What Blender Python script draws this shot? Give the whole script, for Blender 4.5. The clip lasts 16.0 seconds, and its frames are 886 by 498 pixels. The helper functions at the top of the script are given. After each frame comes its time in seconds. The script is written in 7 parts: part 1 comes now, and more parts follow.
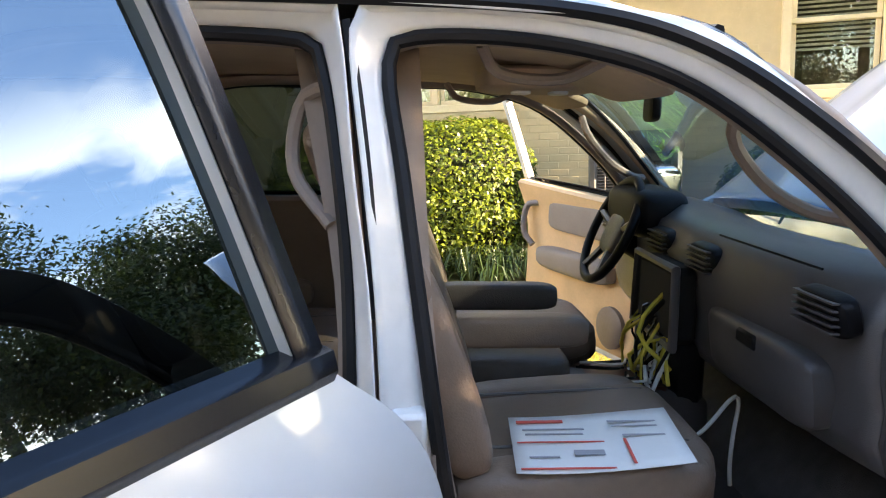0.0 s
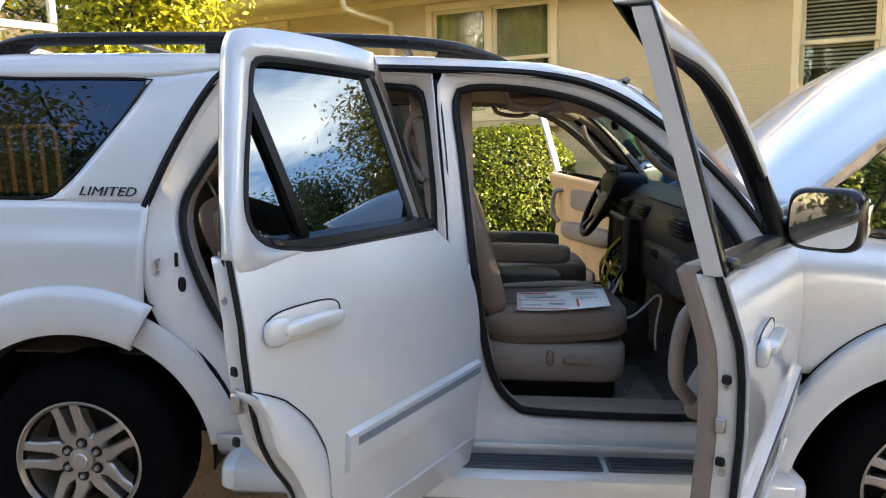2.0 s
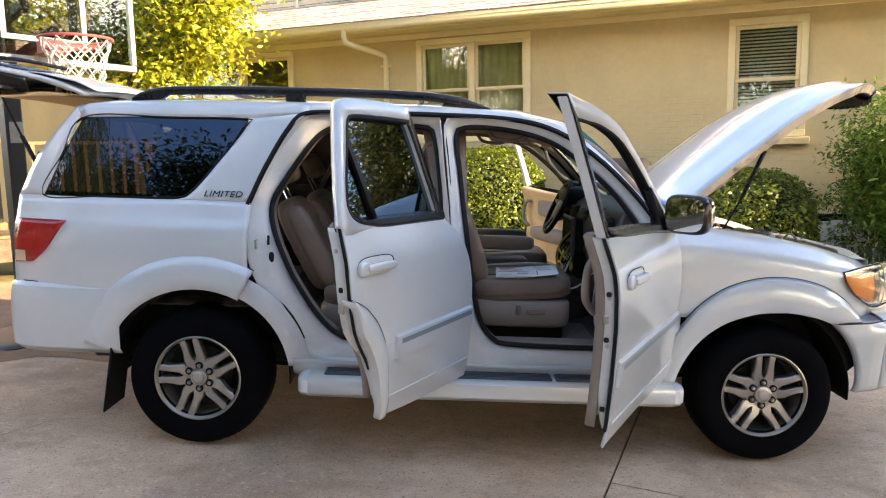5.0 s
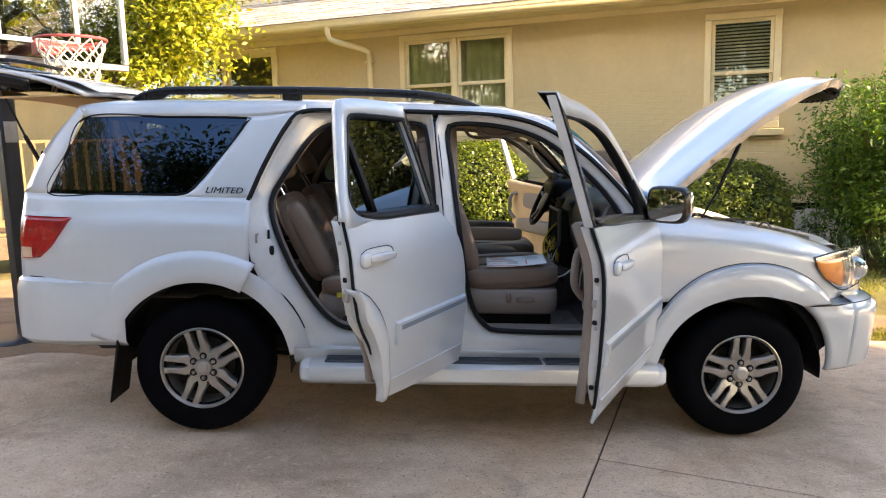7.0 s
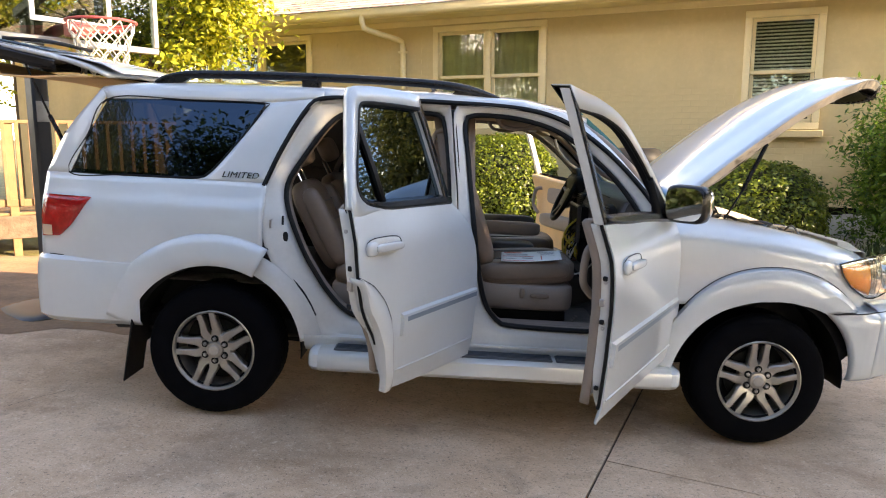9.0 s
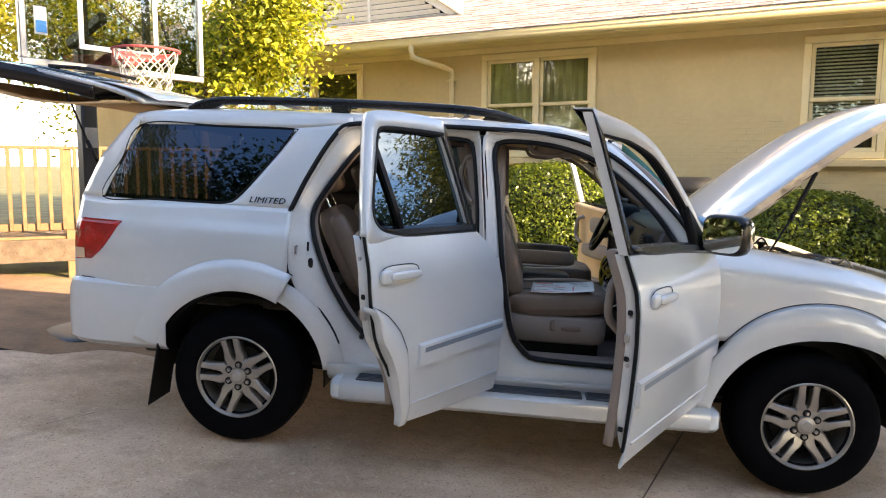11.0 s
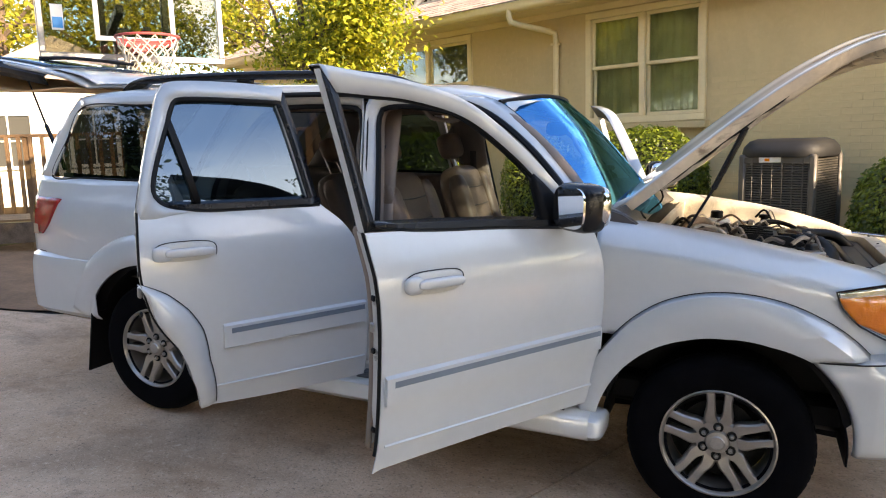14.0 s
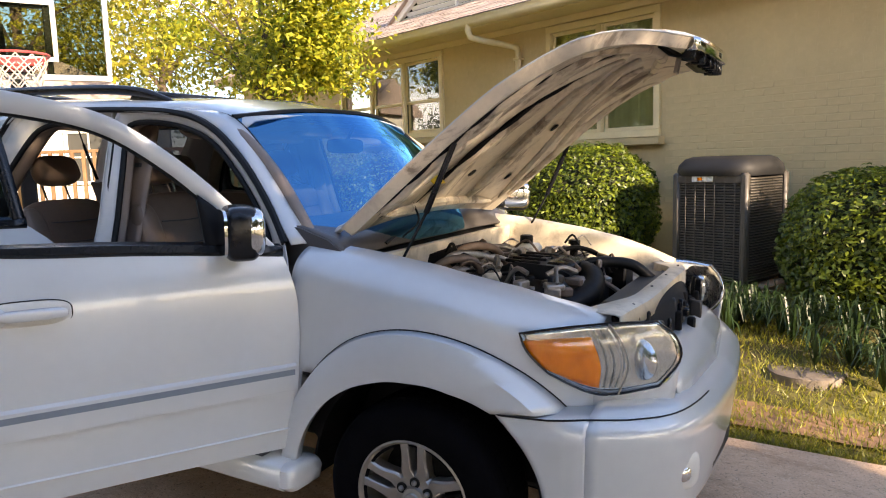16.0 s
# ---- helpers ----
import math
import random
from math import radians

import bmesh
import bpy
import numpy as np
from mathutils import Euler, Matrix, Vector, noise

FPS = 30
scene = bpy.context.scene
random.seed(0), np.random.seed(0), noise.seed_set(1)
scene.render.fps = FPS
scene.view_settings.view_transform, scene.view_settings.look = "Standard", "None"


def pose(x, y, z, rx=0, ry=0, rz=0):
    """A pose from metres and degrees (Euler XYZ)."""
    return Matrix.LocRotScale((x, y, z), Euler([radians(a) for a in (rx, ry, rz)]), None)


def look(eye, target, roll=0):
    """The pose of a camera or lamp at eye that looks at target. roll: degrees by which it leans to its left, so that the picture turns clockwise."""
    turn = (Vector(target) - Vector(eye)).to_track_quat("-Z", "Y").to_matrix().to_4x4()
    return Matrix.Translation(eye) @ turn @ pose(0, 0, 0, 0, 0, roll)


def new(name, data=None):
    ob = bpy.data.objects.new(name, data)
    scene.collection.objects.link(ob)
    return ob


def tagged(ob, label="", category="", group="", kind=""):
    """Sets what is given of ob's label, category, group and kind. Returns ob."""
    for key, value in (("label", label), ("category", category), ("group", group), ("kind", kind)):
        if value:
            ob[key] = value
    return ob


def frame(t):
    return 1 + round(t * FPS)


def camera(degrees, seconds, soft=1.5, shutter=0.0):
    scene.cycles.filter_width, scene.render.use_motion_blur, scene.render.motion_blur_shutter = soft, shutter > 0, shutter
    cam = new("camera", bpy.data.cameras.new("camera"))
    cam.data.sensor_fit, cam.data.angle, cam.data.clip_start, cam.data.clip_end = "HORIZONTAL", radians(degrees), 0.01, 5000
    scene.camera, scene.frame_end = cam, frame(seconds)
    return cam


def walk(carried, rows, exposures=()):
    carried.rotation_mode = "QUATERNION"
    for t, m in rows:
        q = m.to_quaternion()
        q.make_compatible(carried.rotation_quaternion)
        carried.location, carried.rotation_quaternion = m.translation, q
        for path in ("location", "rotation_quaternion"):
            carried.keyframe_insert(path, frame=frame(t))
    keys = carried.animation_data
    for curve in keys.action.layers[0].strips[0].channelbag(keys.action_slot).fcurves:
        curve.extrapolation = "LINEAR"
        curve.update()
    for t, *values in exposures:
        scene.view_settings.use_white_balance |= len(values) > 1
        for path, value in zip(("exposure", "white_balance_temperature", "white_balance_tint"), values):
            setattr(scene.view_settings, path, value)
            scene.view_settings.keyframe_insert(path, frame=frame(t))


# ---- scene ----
cam = camera(63.2, 16.0, soft=1.1)
EXPO, SKY, SUN = 1.85, 0.14, 5.0
PATH = [
    (0, (1.431, -2.027, 1.509), (1.519, -0.056, 1.179), -2.1),
    (0.5, (1.41, -2.36, 1.498), (1.536, -0.379, 1.251), -0.9),
    (1, (1.442, -2.697, 1.508), (1.456, -0.717, 1.228), -1.9),
    (1.5, (1.389, -3.034, 1.495), (1.436, -1.065, 1.15), -2.5),
    (2, (1.439, -3.362, 1.502), (1.368, -1.388, 1.192), -1.7),
    (2.5, (1.505, -3.653, 1.52), (1.35, -1.679, 1.24), -0.6),
    (3, (1.392, -3.924, 1.535), (1.316, -1.941, 1.281), -0.9),
    (3.5, (1.305, -4.143, 1.542), (1.245, -2.161, 1.283), -1.6),
    (4, (1.395, -4.391, 1.543), (1.349, -2.405, 1.31), -0.7),
    (4.5, (1.414, -4.5, 1.541), (1.369, -2.522, 1.25), 0.2),
    (4.7, (1.381, -4.56, 1.541), (1.352, -2.578, 1.275), -0.4),
    (6.8, (1.271, -4.808, 1.558), (1.303, -2.829, 1.269), -2.0),
    (7, (1.271, -4.814, 1.555), (1.316, -2.835, 1.269), -1.6),
    (7.5, (1.277, -4.819, 1.551), (1.325, -2.842, 1.249), -1.1),
    (8, (1.283, -4.808, 1.549), (1.342, -2.837, 1.218), -1.4),
    (8.5, (1.333, -4.792, 1.548), (1.363, -2.825, 1.186), -0.7),
    (9, (1.383, -4.78, 1.546), (1.334, -2.804, 1.241), 0.1),
    (9.2, (1.419, -4.79, 1.559), (1.339, -2.812, 1.279), -0.8),
    (11.5, (1.634, -4.562, 1.53), (1.416, -2.587, 1.302), 0.7),
    (12, (1.853, -4.441, 1.536), (1.64, -2.472, 1.256), -1.2),
    (12.4, (2.121, -4.374, 1.527), (1.592, -2.468, 1.232), -1.4),
    (12.5, (2.208, -4.362, 1.51), (1.739, -2.44, 1.213), -0.3),
    (13, (2.48, -4.159, 1.49), (1.96, -2.242, 1.253), -1.4),
    (13.5, (2.738, -4.02, 1.479), (2.145, -2.122, 1.268), -2.8),
    (14, (3.095, -3.969, 1.489), (2.323, -2.147, 1.196), -1.7),
    (14.5, (3.41, -3.732, 1.462), (2.73, -1.865, 1.238), -1.7),
    (15, (3.726, -3.541, 1.452), (2.864, -1.742, 1.303), -2.0),
    (15.5, (4.062, -3.361, 1.45), (3.18, -1.581, 1.217), -1.1),
    (16, (4.288, -3.085, 1.447), (3.366, -1.326, 1.207), -1.7),
]
walk(cam, [(t, look(eye, target, roll)) for t, eye, target, roll in PATH], exposures=[(0.0, EXPO + 1.38, 8150, 15), (2.0, EXPO + 0.71, 8150, 14), (7.0, EXPO + 0.69, 8350, 16), (12.0, EXPO + 0.45, 8100, 15), (14.5, EXPO + 0.17, 7700, 16), (16.0, EXPO + 0.02, 7500, 18)])

# ---- light ----
SUN_AZ, SUN_EL = -24.0, 22.0            # degrees from +x towards +y, and above the horizon
sun_dir = Vector((math.cos(radians(SUN_AZ)) * math.cos(radians(SUN_EL)), math.sin(radians(SUN_AZ)) * math.cos(radians(SUN_EL)), math.sin(radians(SUN_EL))))
world = bpy.data.worlds.new("sky")
world.use_nodes = True
scene.world = world
wn, wl = world.node_tree.nodes, world.node_tree.links
sky = wn.new("ShaderNodeTexSky")
sky.sky_type, sky.sun_disc = "NISHITA", False
sky.sun_elevation, sky.sun_rotation = radians(SUN_EL), radians(90 - SUN_AZ)
sky.air_density, sky.dust_density, sky.ozone_density = 1.0, 0.15, 3.6
tc = wn.new("ShaderNodeTexCoord")
mp = wn.new("ShaderNodeMapping")
mp.inputs["Scale"].default_value = (1.0, 1.0, 2.6)
cn = wn.new("ShaderNodeTexNoise")
cn.inputs["Scale"].default_value, cn.inputs["Detail"].default_value, cn.inputs["Roughness"].default_value = 2.3, 8.0, 0.58
cr = wn.new("ShaderNodeValToRGB")
cr.color_ramp.elements[0].position, cr.color_ramp.elements[1].position = 0.46, 0.57
cmix = wn.new("ShaderNodeMix")
cmix.data_type = "RGBA"
cmix.inputs[7].default_value = (11.0, 10.8, 10.7, 1)
wl.new(tc.outputs["Generated"], mp.inputs["Vector"]), wl.new(mp.outputs[0], cn.inputs["Vector"]), wl.new(cn.outputs["Fac"], cr.inputs[0])
low = wn.new("ShaderNodeSeparateXYZ")
lowr = wn.new("ShaderNodeMapRange")
lowr.inputs[1].default_value, lowr.inputs[2].default_value, lowr.inputs[3].default_value, lowr.inputs[4].default_value = 0.34, 0.47, 1.0, 0.04
cmul = wn.new("ShaderNodeMath")
cmul.operation = "MULTIPLY"
wl.new(tc.outputs["Generated"], low.inputs[0]), wl.new(low.outputs[2], lowr.inputs[0]), wl.new(cr.outputs[0], cmul.inputs[0]), wl.new(lowr.outputs[0], cmul.inputs[1])
wl.new(cmul.outputs[0], cmix.inputs[0]), wl.new(sky.outputs[0], cmix.inputs[6])
wl.new(cmix.outputs[2], wn["Background"].inputs[0])
wn["Background"].inputs[1].default_value = SKY
sun = new("sun", bpy.data.lights.new("sun", "SUN"))
sun.data.energy, sun.data.angle, sun.data.color = SUN, radians(0.55), (1.0, 0.86, 0.66)
sun.matrix_world = look(tuple(sun_dir * 40), (0, 0, 0))


# ---- materials ----
def mat(name, color, rough=0.5, metal=0.0, coat=0.0, vary=0.0, scale=8.0, bump=0.0, bscale=60.0, spec=0.5, tint2=None, subs=0.0, island=0.0, rand=0.0):
    """A principled material: colour varied at two scales by noise, fine bump."""
    m = bpy.data.materials.new(name)
    m.use_nodes = True
    nt = m.node_tree
    b = nt.nodes["Principled BSDF"]
    b.inputs["Base Color"].default_value = (*color, 1)
    b.inputs["Roughness"].default_value, b.inputs["Metallic"].default_value = rough, metal
    b.inputs["Coat Weight"].default_value, b.inputs["Coat Roughness"].default_value = coat, 0.04
    b.inputs["Specular IOR Level"].default_value = spec
    co = nt.nodes.new("ShaderNodeTexCoord")
    src = None
    if vary or tint2:
        n1, n2 = nt.nodes.new("ShaderNodeTexNoise"), nt.nodes.new("ShaderNodeTexNoise")
        n1.inputs["Scale"].default_value, n1.inputs["Detail"].default_value = scale, 6
        n2.inputs["Scale"].default_value, n2.inputs["Detail"].default_value = scale * 9, 4
        nt.links.new(co.outputs["Object"], n1.inputs["Vector"]), nt.links.new(co.outputs["Object"], n2.inputs["Vector"])
        ad = nt.nodes.new("ShaderNodeMath")
        ad.operation = "MULTIPLY_ADD"
        ad.inputs[1].default_value = 0.45
        nt.links.new(n2.outputs["Fac"], ad.inputs[0]), nt.links.new(n1.outputs["Fac"], ad.inputs[2])
        rp = nt.nodes.new("ShaderNodeMapRange")
        rp.inputs[1].default_value, rp.inputs[2].default_value = 0.45, 1.0
        nt.links.new(ad.outputs[0], rp.inputs[0])
        mx = nt.nodes.new("ShaderNodeMix")
        mx.data_type = "RGBA"
        a = tuple(c * (1 - vary) for c in color)
        z = tint2 or tuple(min(1, c * (1 + vary)) for c in color)
        mx.inputs[6].default_value, mx.inputs[7].default_value = (*a, 1), (*z, 1)
        nt.links.new(rp.outputs[0], mx.inputs[0])
        src = mx.outputs[2]
    if island or rand:
        src0 = src
        hs = nt.nodes.new("ShaderNodeHueSaturation")
        if src0:
            nt.links.new(src0, hs.inputs["Color"])
        else:
            hs.inputs["Color"].default_value = (*color, 1)
        rnd = nt.nodes.new("ShaderNodeNewGeometry" if island else "ShaderNodeObjectInfo")
        rr = nt.nodes.new("ShaderNodeMapRange")
        amt = island or rand
        rr.inputs[3].default_value, rr.inputs[4].default_value = 1 - amt, 1 + amt
        nt.links.new(rnd.outputs["Random Per Island" if island else "Random"], rr.inputs[0])
        nt.links.new(rr.outputs[0], hs.inputs["Value"])
        src = hs.outputs[0]
    if src:
        nt.links.new(src, b.inputs["Base Color"])
    if bump:
        nb = nt.nodes.new("ShaderNodeTexNoise")
        nb.inputs["Scale"].default_value, nb.inputs["Detail"].default_value = bscale, 5
        nt.links.new(co.outputs["Object"], nb.inputs["Vector"])
        bp = nt.nodes.new("ShaderNodeBump")
        bp.inputs["Strength"].default_value, bp.inputs["Distance"].default_value = bump, 0.01
        nt.links.new(nb.outputs["Fac"], bp.inputs["Height"]), nt.links.new(bp.outputs[0], b.inputs["Normal"])
    if subs:
        b.inputs["Subsurface Weight"].default_value = 0.0
    return m


def leaf_mat(name, c1, c2, trans=0.35):
    """Leaves: two greens by island, part of the light passing through."""
    m = bpy.data.materials.new(name)
    m.use_nodes = True
    nt = m.node_tree
    b, out = nt.nodes["Principled BSDF"], nt.nodes["Material Output"]
    geo = nt.nodes.new("ShaderNodeNewGeometry")
    rp = nt.nodes.new("ShaderNodeValToRGB")
    rp.color_ramp.elements[0].color, rp.color_ramp.elements[1].color = (*c1, 1), (*c2, 1)
    nt.links.new(geo.outputs["Random Per Island"], rp.inputs[0])
    nt.links.new(rp.outputs[0], b.inputs["Base Color"])
    b.inputs["Roughness"].default_value = 0.42
    tr = nt.nodes.new("ShaderNodeBsdfTranslucent")
    nt.links.new(rp.outputs[0], tr.inputs[0])
    mix = nt.nodes.new("ShaderNodeMixShader")
    mix.inputs[0].default_value = trans
    nt.links.new(b.outputs[0], mix.inputs[1]), nt.links.new(tr.outputs[0], mix.inputs[2]), nt.links.new(mix.outputs[0], out.inputs[0])
    return m


def glass_mat(name, tint, f0=0.06, rough=0.0, gloss=(1.0, 1.0, 1.0)):
    """A thin pane: clear with a tint, its gloss growing towards grazing views."""
    m = bpy.data.materials.new(name)
    m.use_nodes = True
    nt = m.node_tree
    nt.nodes.remove(nt.nodes["Principled BSDF"])
    out = nt.nodes["Material Output"]
    t, g, f, pw, mr, mix = (nt.nodes.new("ShaderNode" + k) for k in ("BsdfTransparent", "BsdfGlossy", "LayerWeight", "Math", "MapRange", "MixShader"))
    t.inputs[0].default_value = (*tint, 1)
    g.inputs["Roughness"].default_value, g.inputs[0].default_value = rough, (*gloss, 1)
    f.inputs[0].default_value = 0.5
    pw.operation = "POWER"
    pw.inputs[1].default_value = 4.0
    mr.inputs[3].default_value, mr.inputs[4].default_value = f0, 1.0
    nt.links.new(f.outputs["Facing"], pw.inputs[0]), nt.links.new(pw.outputs[0], mr.inputs[0])
    nt.links.new(mr.outputs[0], mix.inputs[0]), nt.links.new(t.outputs[0], mix.inputs[1]), nt.links.new(g.outputs[0], mix.inputs[2])
    nt.links.new(mix.outputs[0], out.inputs[0])
    return m


paint = mat("pearl white paint", (0.575, 0.602, 0.618), 0.28, metal=0.10, coat=1.0, vary=0.035, scale=3, bump=0.02, bscale=400)
jamb = mat("white jamb paint", (0.60, 0.60, 0.58), 0.38, coat=0.4, vary=0.08, scale=5)
black = mat("black plastic", (0.004, 0.004, 0.005), 0.5, vary=0.25, bump=0.1, bscale=200, spec=0.18)
gloss_black = mat("gloss black trim", (0.008, 0.009, 0.012), 0.25, vary=0.2, spec=0.35)
rubber = mat("rubber seal", (0.005, 0.0055, 0.007), 0.5, vary=0.3, spec=0.22)
tyre_m = mat("tyre rubber", (0.0022, 0.0023, 0.0032), 0.85, vary=0.35, scale=14, bump=0.15, bscale=90, spec=0.06)
alloy = mat("alloy", (0.37, 0.345, 0.315), 0.34, metal=0.8, vary=0.1, scale=20)
alloy_dark = mat("dark brake parts", (0.01, 0.0095, 0.009), 0.6, vary=0.3, spec=0.2)
chrome = mat("chrome", (0.8, 0.8, 0.8), 0.08, metal=1.0)
dark_chrome = mat("dark chrome", (0.10, 0.10, 0.105), 0.2, metal=1.0)
steel = mat("worn steel", (0.42, 0.41, 0.4), 0.35, metal=0.9, vary=0.2)
leather = mat("taupe leather", (0.185, 0.130, 0.096), 0.45, vary=0.12, scale=6, bump=0.18, bscale=220)
leather_d = mat("dark taupe leather and shaded trim", (0.075, 0.064, 0.058), 0.45, vary=0.15, scale=6, bump=0.18, bscale=220)
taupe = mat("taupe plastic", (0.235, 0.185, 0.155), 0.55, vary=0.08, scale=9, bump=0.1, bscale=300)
# brighter copy of the taupe trim, bounced sunlight put into its colour
tan = mat("lit tan trim", (0.68, 0.43, 0.22), 0.6, vary=0.1, scale=8, bump=0.12, bscale=260)
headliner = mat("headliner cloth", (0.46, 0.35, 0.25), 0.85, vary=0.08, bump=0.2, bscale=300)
dash_m = mat("dark grey dash", (0.072, 0.067, 0.068), 0.36, vary=0.12, bump=0.12, bscale=350)
carpet = mat("grey carpet", (0.085, 0.075, 0.07), 0.95, vary=0.3, scale=20, bump=0.6, bscale=400)
wire_y = mat("yellow wire wrap", (0.62, 0.5, 0.06), 0.6, vary=0.2)
wire_w = mat("white cable", (0.75, 0.75, 0.72), 0.5)
red_lens = mat("red lens", (0.42, 0.005, 0.007), 0.2, coat=0.9, spec=0.3, vary=0.5, scale=9, bump=0.25, bscale=40)
amber = mat("amber lens", (0.95, 0.21, 0.004), 0.25, coat=0.3, spec=0.3, vary=0.3, scale=26, bump=0.3, bscale=60)
clear = glass_mat("clear lens", (0.96, 0.97, 0.96), f0=0.06)
glass = glass_mat("car glass", (0.72, 0.8, 0.77))
ws_glass = glass_mat("windscreen", (0.42, 0.56, 0.62), f0=0.42, gloss=(0.11, 0.50, 1.0))
privacy = glass_mat("privacy glass", (0.05, 0.075, 0.085), f0=0.13, gloss=(0.62, 0.82, 1.0))
privacy_q = glass_mat("dark quarter glass", (0.030, 0.033, 0.036), f0=0.075, gloss=(0.45, 0.68, 1.0))
paper_m = mat("paper", (0.72, 0.72, 0.68), 0.8, vary=0.04)
red_ink = mat("red ink", (0.65, 0.09, 0.06), 0.7)
grey_ink = mat("grey ink", (0.33, 0.33, 0.34), 0.7)
def stain(m, tint, scale, lo, hi, amount, stretch=(1, 1, 1)):
    """Blotches of dirt with soft edges over a material's colour."""
    nt = m.node_tree
    b = nt.nodes["Principled BSDF"]
    src = b.inputs["Base Color"].links[0].from_socket
    co, mp_, n, r, mx = (nt.nodes.new("ShaderNode" + k) for k in ("TexCoord", "Mapping", "TexNoise", "MapRange", "Mix"))
    mp_.inputs["Scale"].default_value = stretch
    n.inputs["Scale"].default_value, n.inputs["Detail"].default_value, n.inputs["Roughness"].default_value, n.inputs["Distortion"].default_value = scale, 9, 0.65, 0.6
    r.inputs[1].default_value, r.inputs[2].default_value, r.inputs[3].default_value, r.inputs[4].default_value = lo, hi, 0.0, amount
    mx.data_type = "RGBA"
    mx.inputs[7].default_value = (*tint, 1)
    nt.links.new(co.outputs["Object"], mp_.inputs[0]), nt.links.new(mp_.outputs[0], n.inputs["Vector"]), nt.links.new(n.outputs["Fac"], r.inputs[0])
    nt.links.new(r.outputs[0], mx.inputs[0]), nt.links.new(src, mx.inputs[6]), nt.links.new(mx.outputs[2], b.inputs["Base Color"])


concrete = mat("driveway concrete", (0.60, 0.385, 0.24), 0.85, vary=0.2, scale=1.1, bump=0.45, bscale=45, tint2=(0.74, 0.52, 0.365))
stain(concrete, (0.17, 0.11, 0.07), 0.55, 0.50, 0.66, 0.5)
stain(concrete, (0.10, 0.075, 0.055), 2.3, 0.57, 0.70, 0.4)
stain(concrete, (0.30, 0.17, 0.09), 1.1, 0.54, 0.70, 0.6, (1, 2.5, 1))
stain(concrete, (0.80, 0.63, 0.47), 26.0, 0.56, 0.70, 0.5)
stain(concrete, (0.11, 0.075, 0.05), 70.0, 0.55, 0.66, 0.7)
stain(concrete, (0.88, 0.72, 0.56), 130.0, 0.56, 0.68, 0.6)
joint_m = mat("joint dirt", (0.05, 0.042, 0.035), 0.9, vary=0.3)
wall_m = mat("tan painted brick", (0.62, 0.485, 0.265), 0.8, vary=0.09, scale=1.5, bump=0.2, bscale=70)
stain(wall_m, (0.42, 0.33, 0.19), 0.9, 0.5, 0.75, 0.35, (1, 1, 0.35))
stain(wall_m, (0.70, 0.57, 0.34), 14.0, 0.55, 0.72, 0.35)
trim_m = mat("cream trim paint", (0.80, 0.67, 0.40), 0.55, vary=0.06, scale=4)
shingle = mat("roof shingle", (0.36, 0.29, 0.26), 0.9, vary=0.3, scale=7, bump=0.6, bscale=60, rand=0.25)
shingle_s = mat("far roof shingle", (0.36, 0.29, 0.26), 0.9, vary=0.3, scale=7, bump=0.6, bscale=60, island=0.25)
win_glass = glass_mat("window glass", (0.80, 0.81, 0.72), f0=0.09)
dark_room = mat("dark room", (0.05, 0.05, 0.045), 0.9)
curtain = mat("pale green curtain", (0.62, 0.60, 0.36), 0.9, vary=0.35, scale=5)
blind = mat("blind slat", (0.78, 0.75, 0.68), 0.6, vary=0.1)
grass_m = leaf_mat("grass blades", (0.12, 0.15, 0.014), (0.42, 0.38, 0.05), 0.4)
soil = mat("lawn soil", (0.12, 0.082, 0.032), 0.95, vary=0.45, scale=1.4, bump=0.8, bscale=30, tint2=(0.20, 0.185, 0.045))
dirt = mat("red dirt", (0.26, 0.15, 0.085), 0.95, vary=0.35, scale=2.5, bump=0.6, bscale=30)
box_leaf = leaf_mat("boxwood leaf", (0.022, 0.048, 0.005), (0.20, 0.25, 0.02), 0.35)
tree_leaf = leaf_mat("dogwood leaf", (0.09, 0.15, 0.012), (0.62, 0.58, 0.06), 0.5)
oak_leaf = leaf_mat("oak leaf", (0.03, 0.05, 0.012), (0.08, 0.11, 0.025), 0.35)
far_leaf = leaf_mat("far leaf", (0.16, 0.17, 0.015), (0.48, 0.42, 0.05), 0.45)
shade_leaf = leaf_mat("shade tree leaf", (0.07, 0.08, 0.016), (0.30, 0.25, 0.06), 0.4)
mondo = leaf_mat("dark strap leaf", (0.012, 0.028, 0.008), (0.032, 0.062, 0.014), 0.2)
nand_leaf = leaf_mat("nandina leaf", (0.025, 0.08, 0.012), (0.20, 0.33, 0.035), 0.35)
bark = mat("bark", (0.12, 0.085, 0.06), 0.95, vary=0.4, scale=10, bump=0.8, bscale=35)
cane = mat("nandina cane", (0.22, 0.15, 0.07), 0.8, vary=0.3)
deck_wood = mat("deck wood", (0.20, 0.115, 0.055), 0.75, vary=0.25, scale=6, bump=0.2, rand=0.12)
white_paint = mat("white house paint", (0.72, 0.71, 0.67), 0.6, vary=0.05)
ac_metal = mat("taupe metal", (0.075, 0.066, 0.055), 0.45, vary=0.15)
ac_dark = mat("black top plastic", (0.007, 0.007, 0.008), 0.65, vary=0.2)
pole_m = mat("dark pole", (0.025, 0.026, 0.03), 0.4, vary=0.2)
board_glass = glass_mat("backboard acrylic", (0.56, 0.58, 0.50), f0=0.12)
hoop_red = mat("red rim paint", (0.5, 0.09, 0.08), 0.4, vary=0.15)
net_m = mat("white net cord", (0.6, 0.55, 0.47), 0.9)
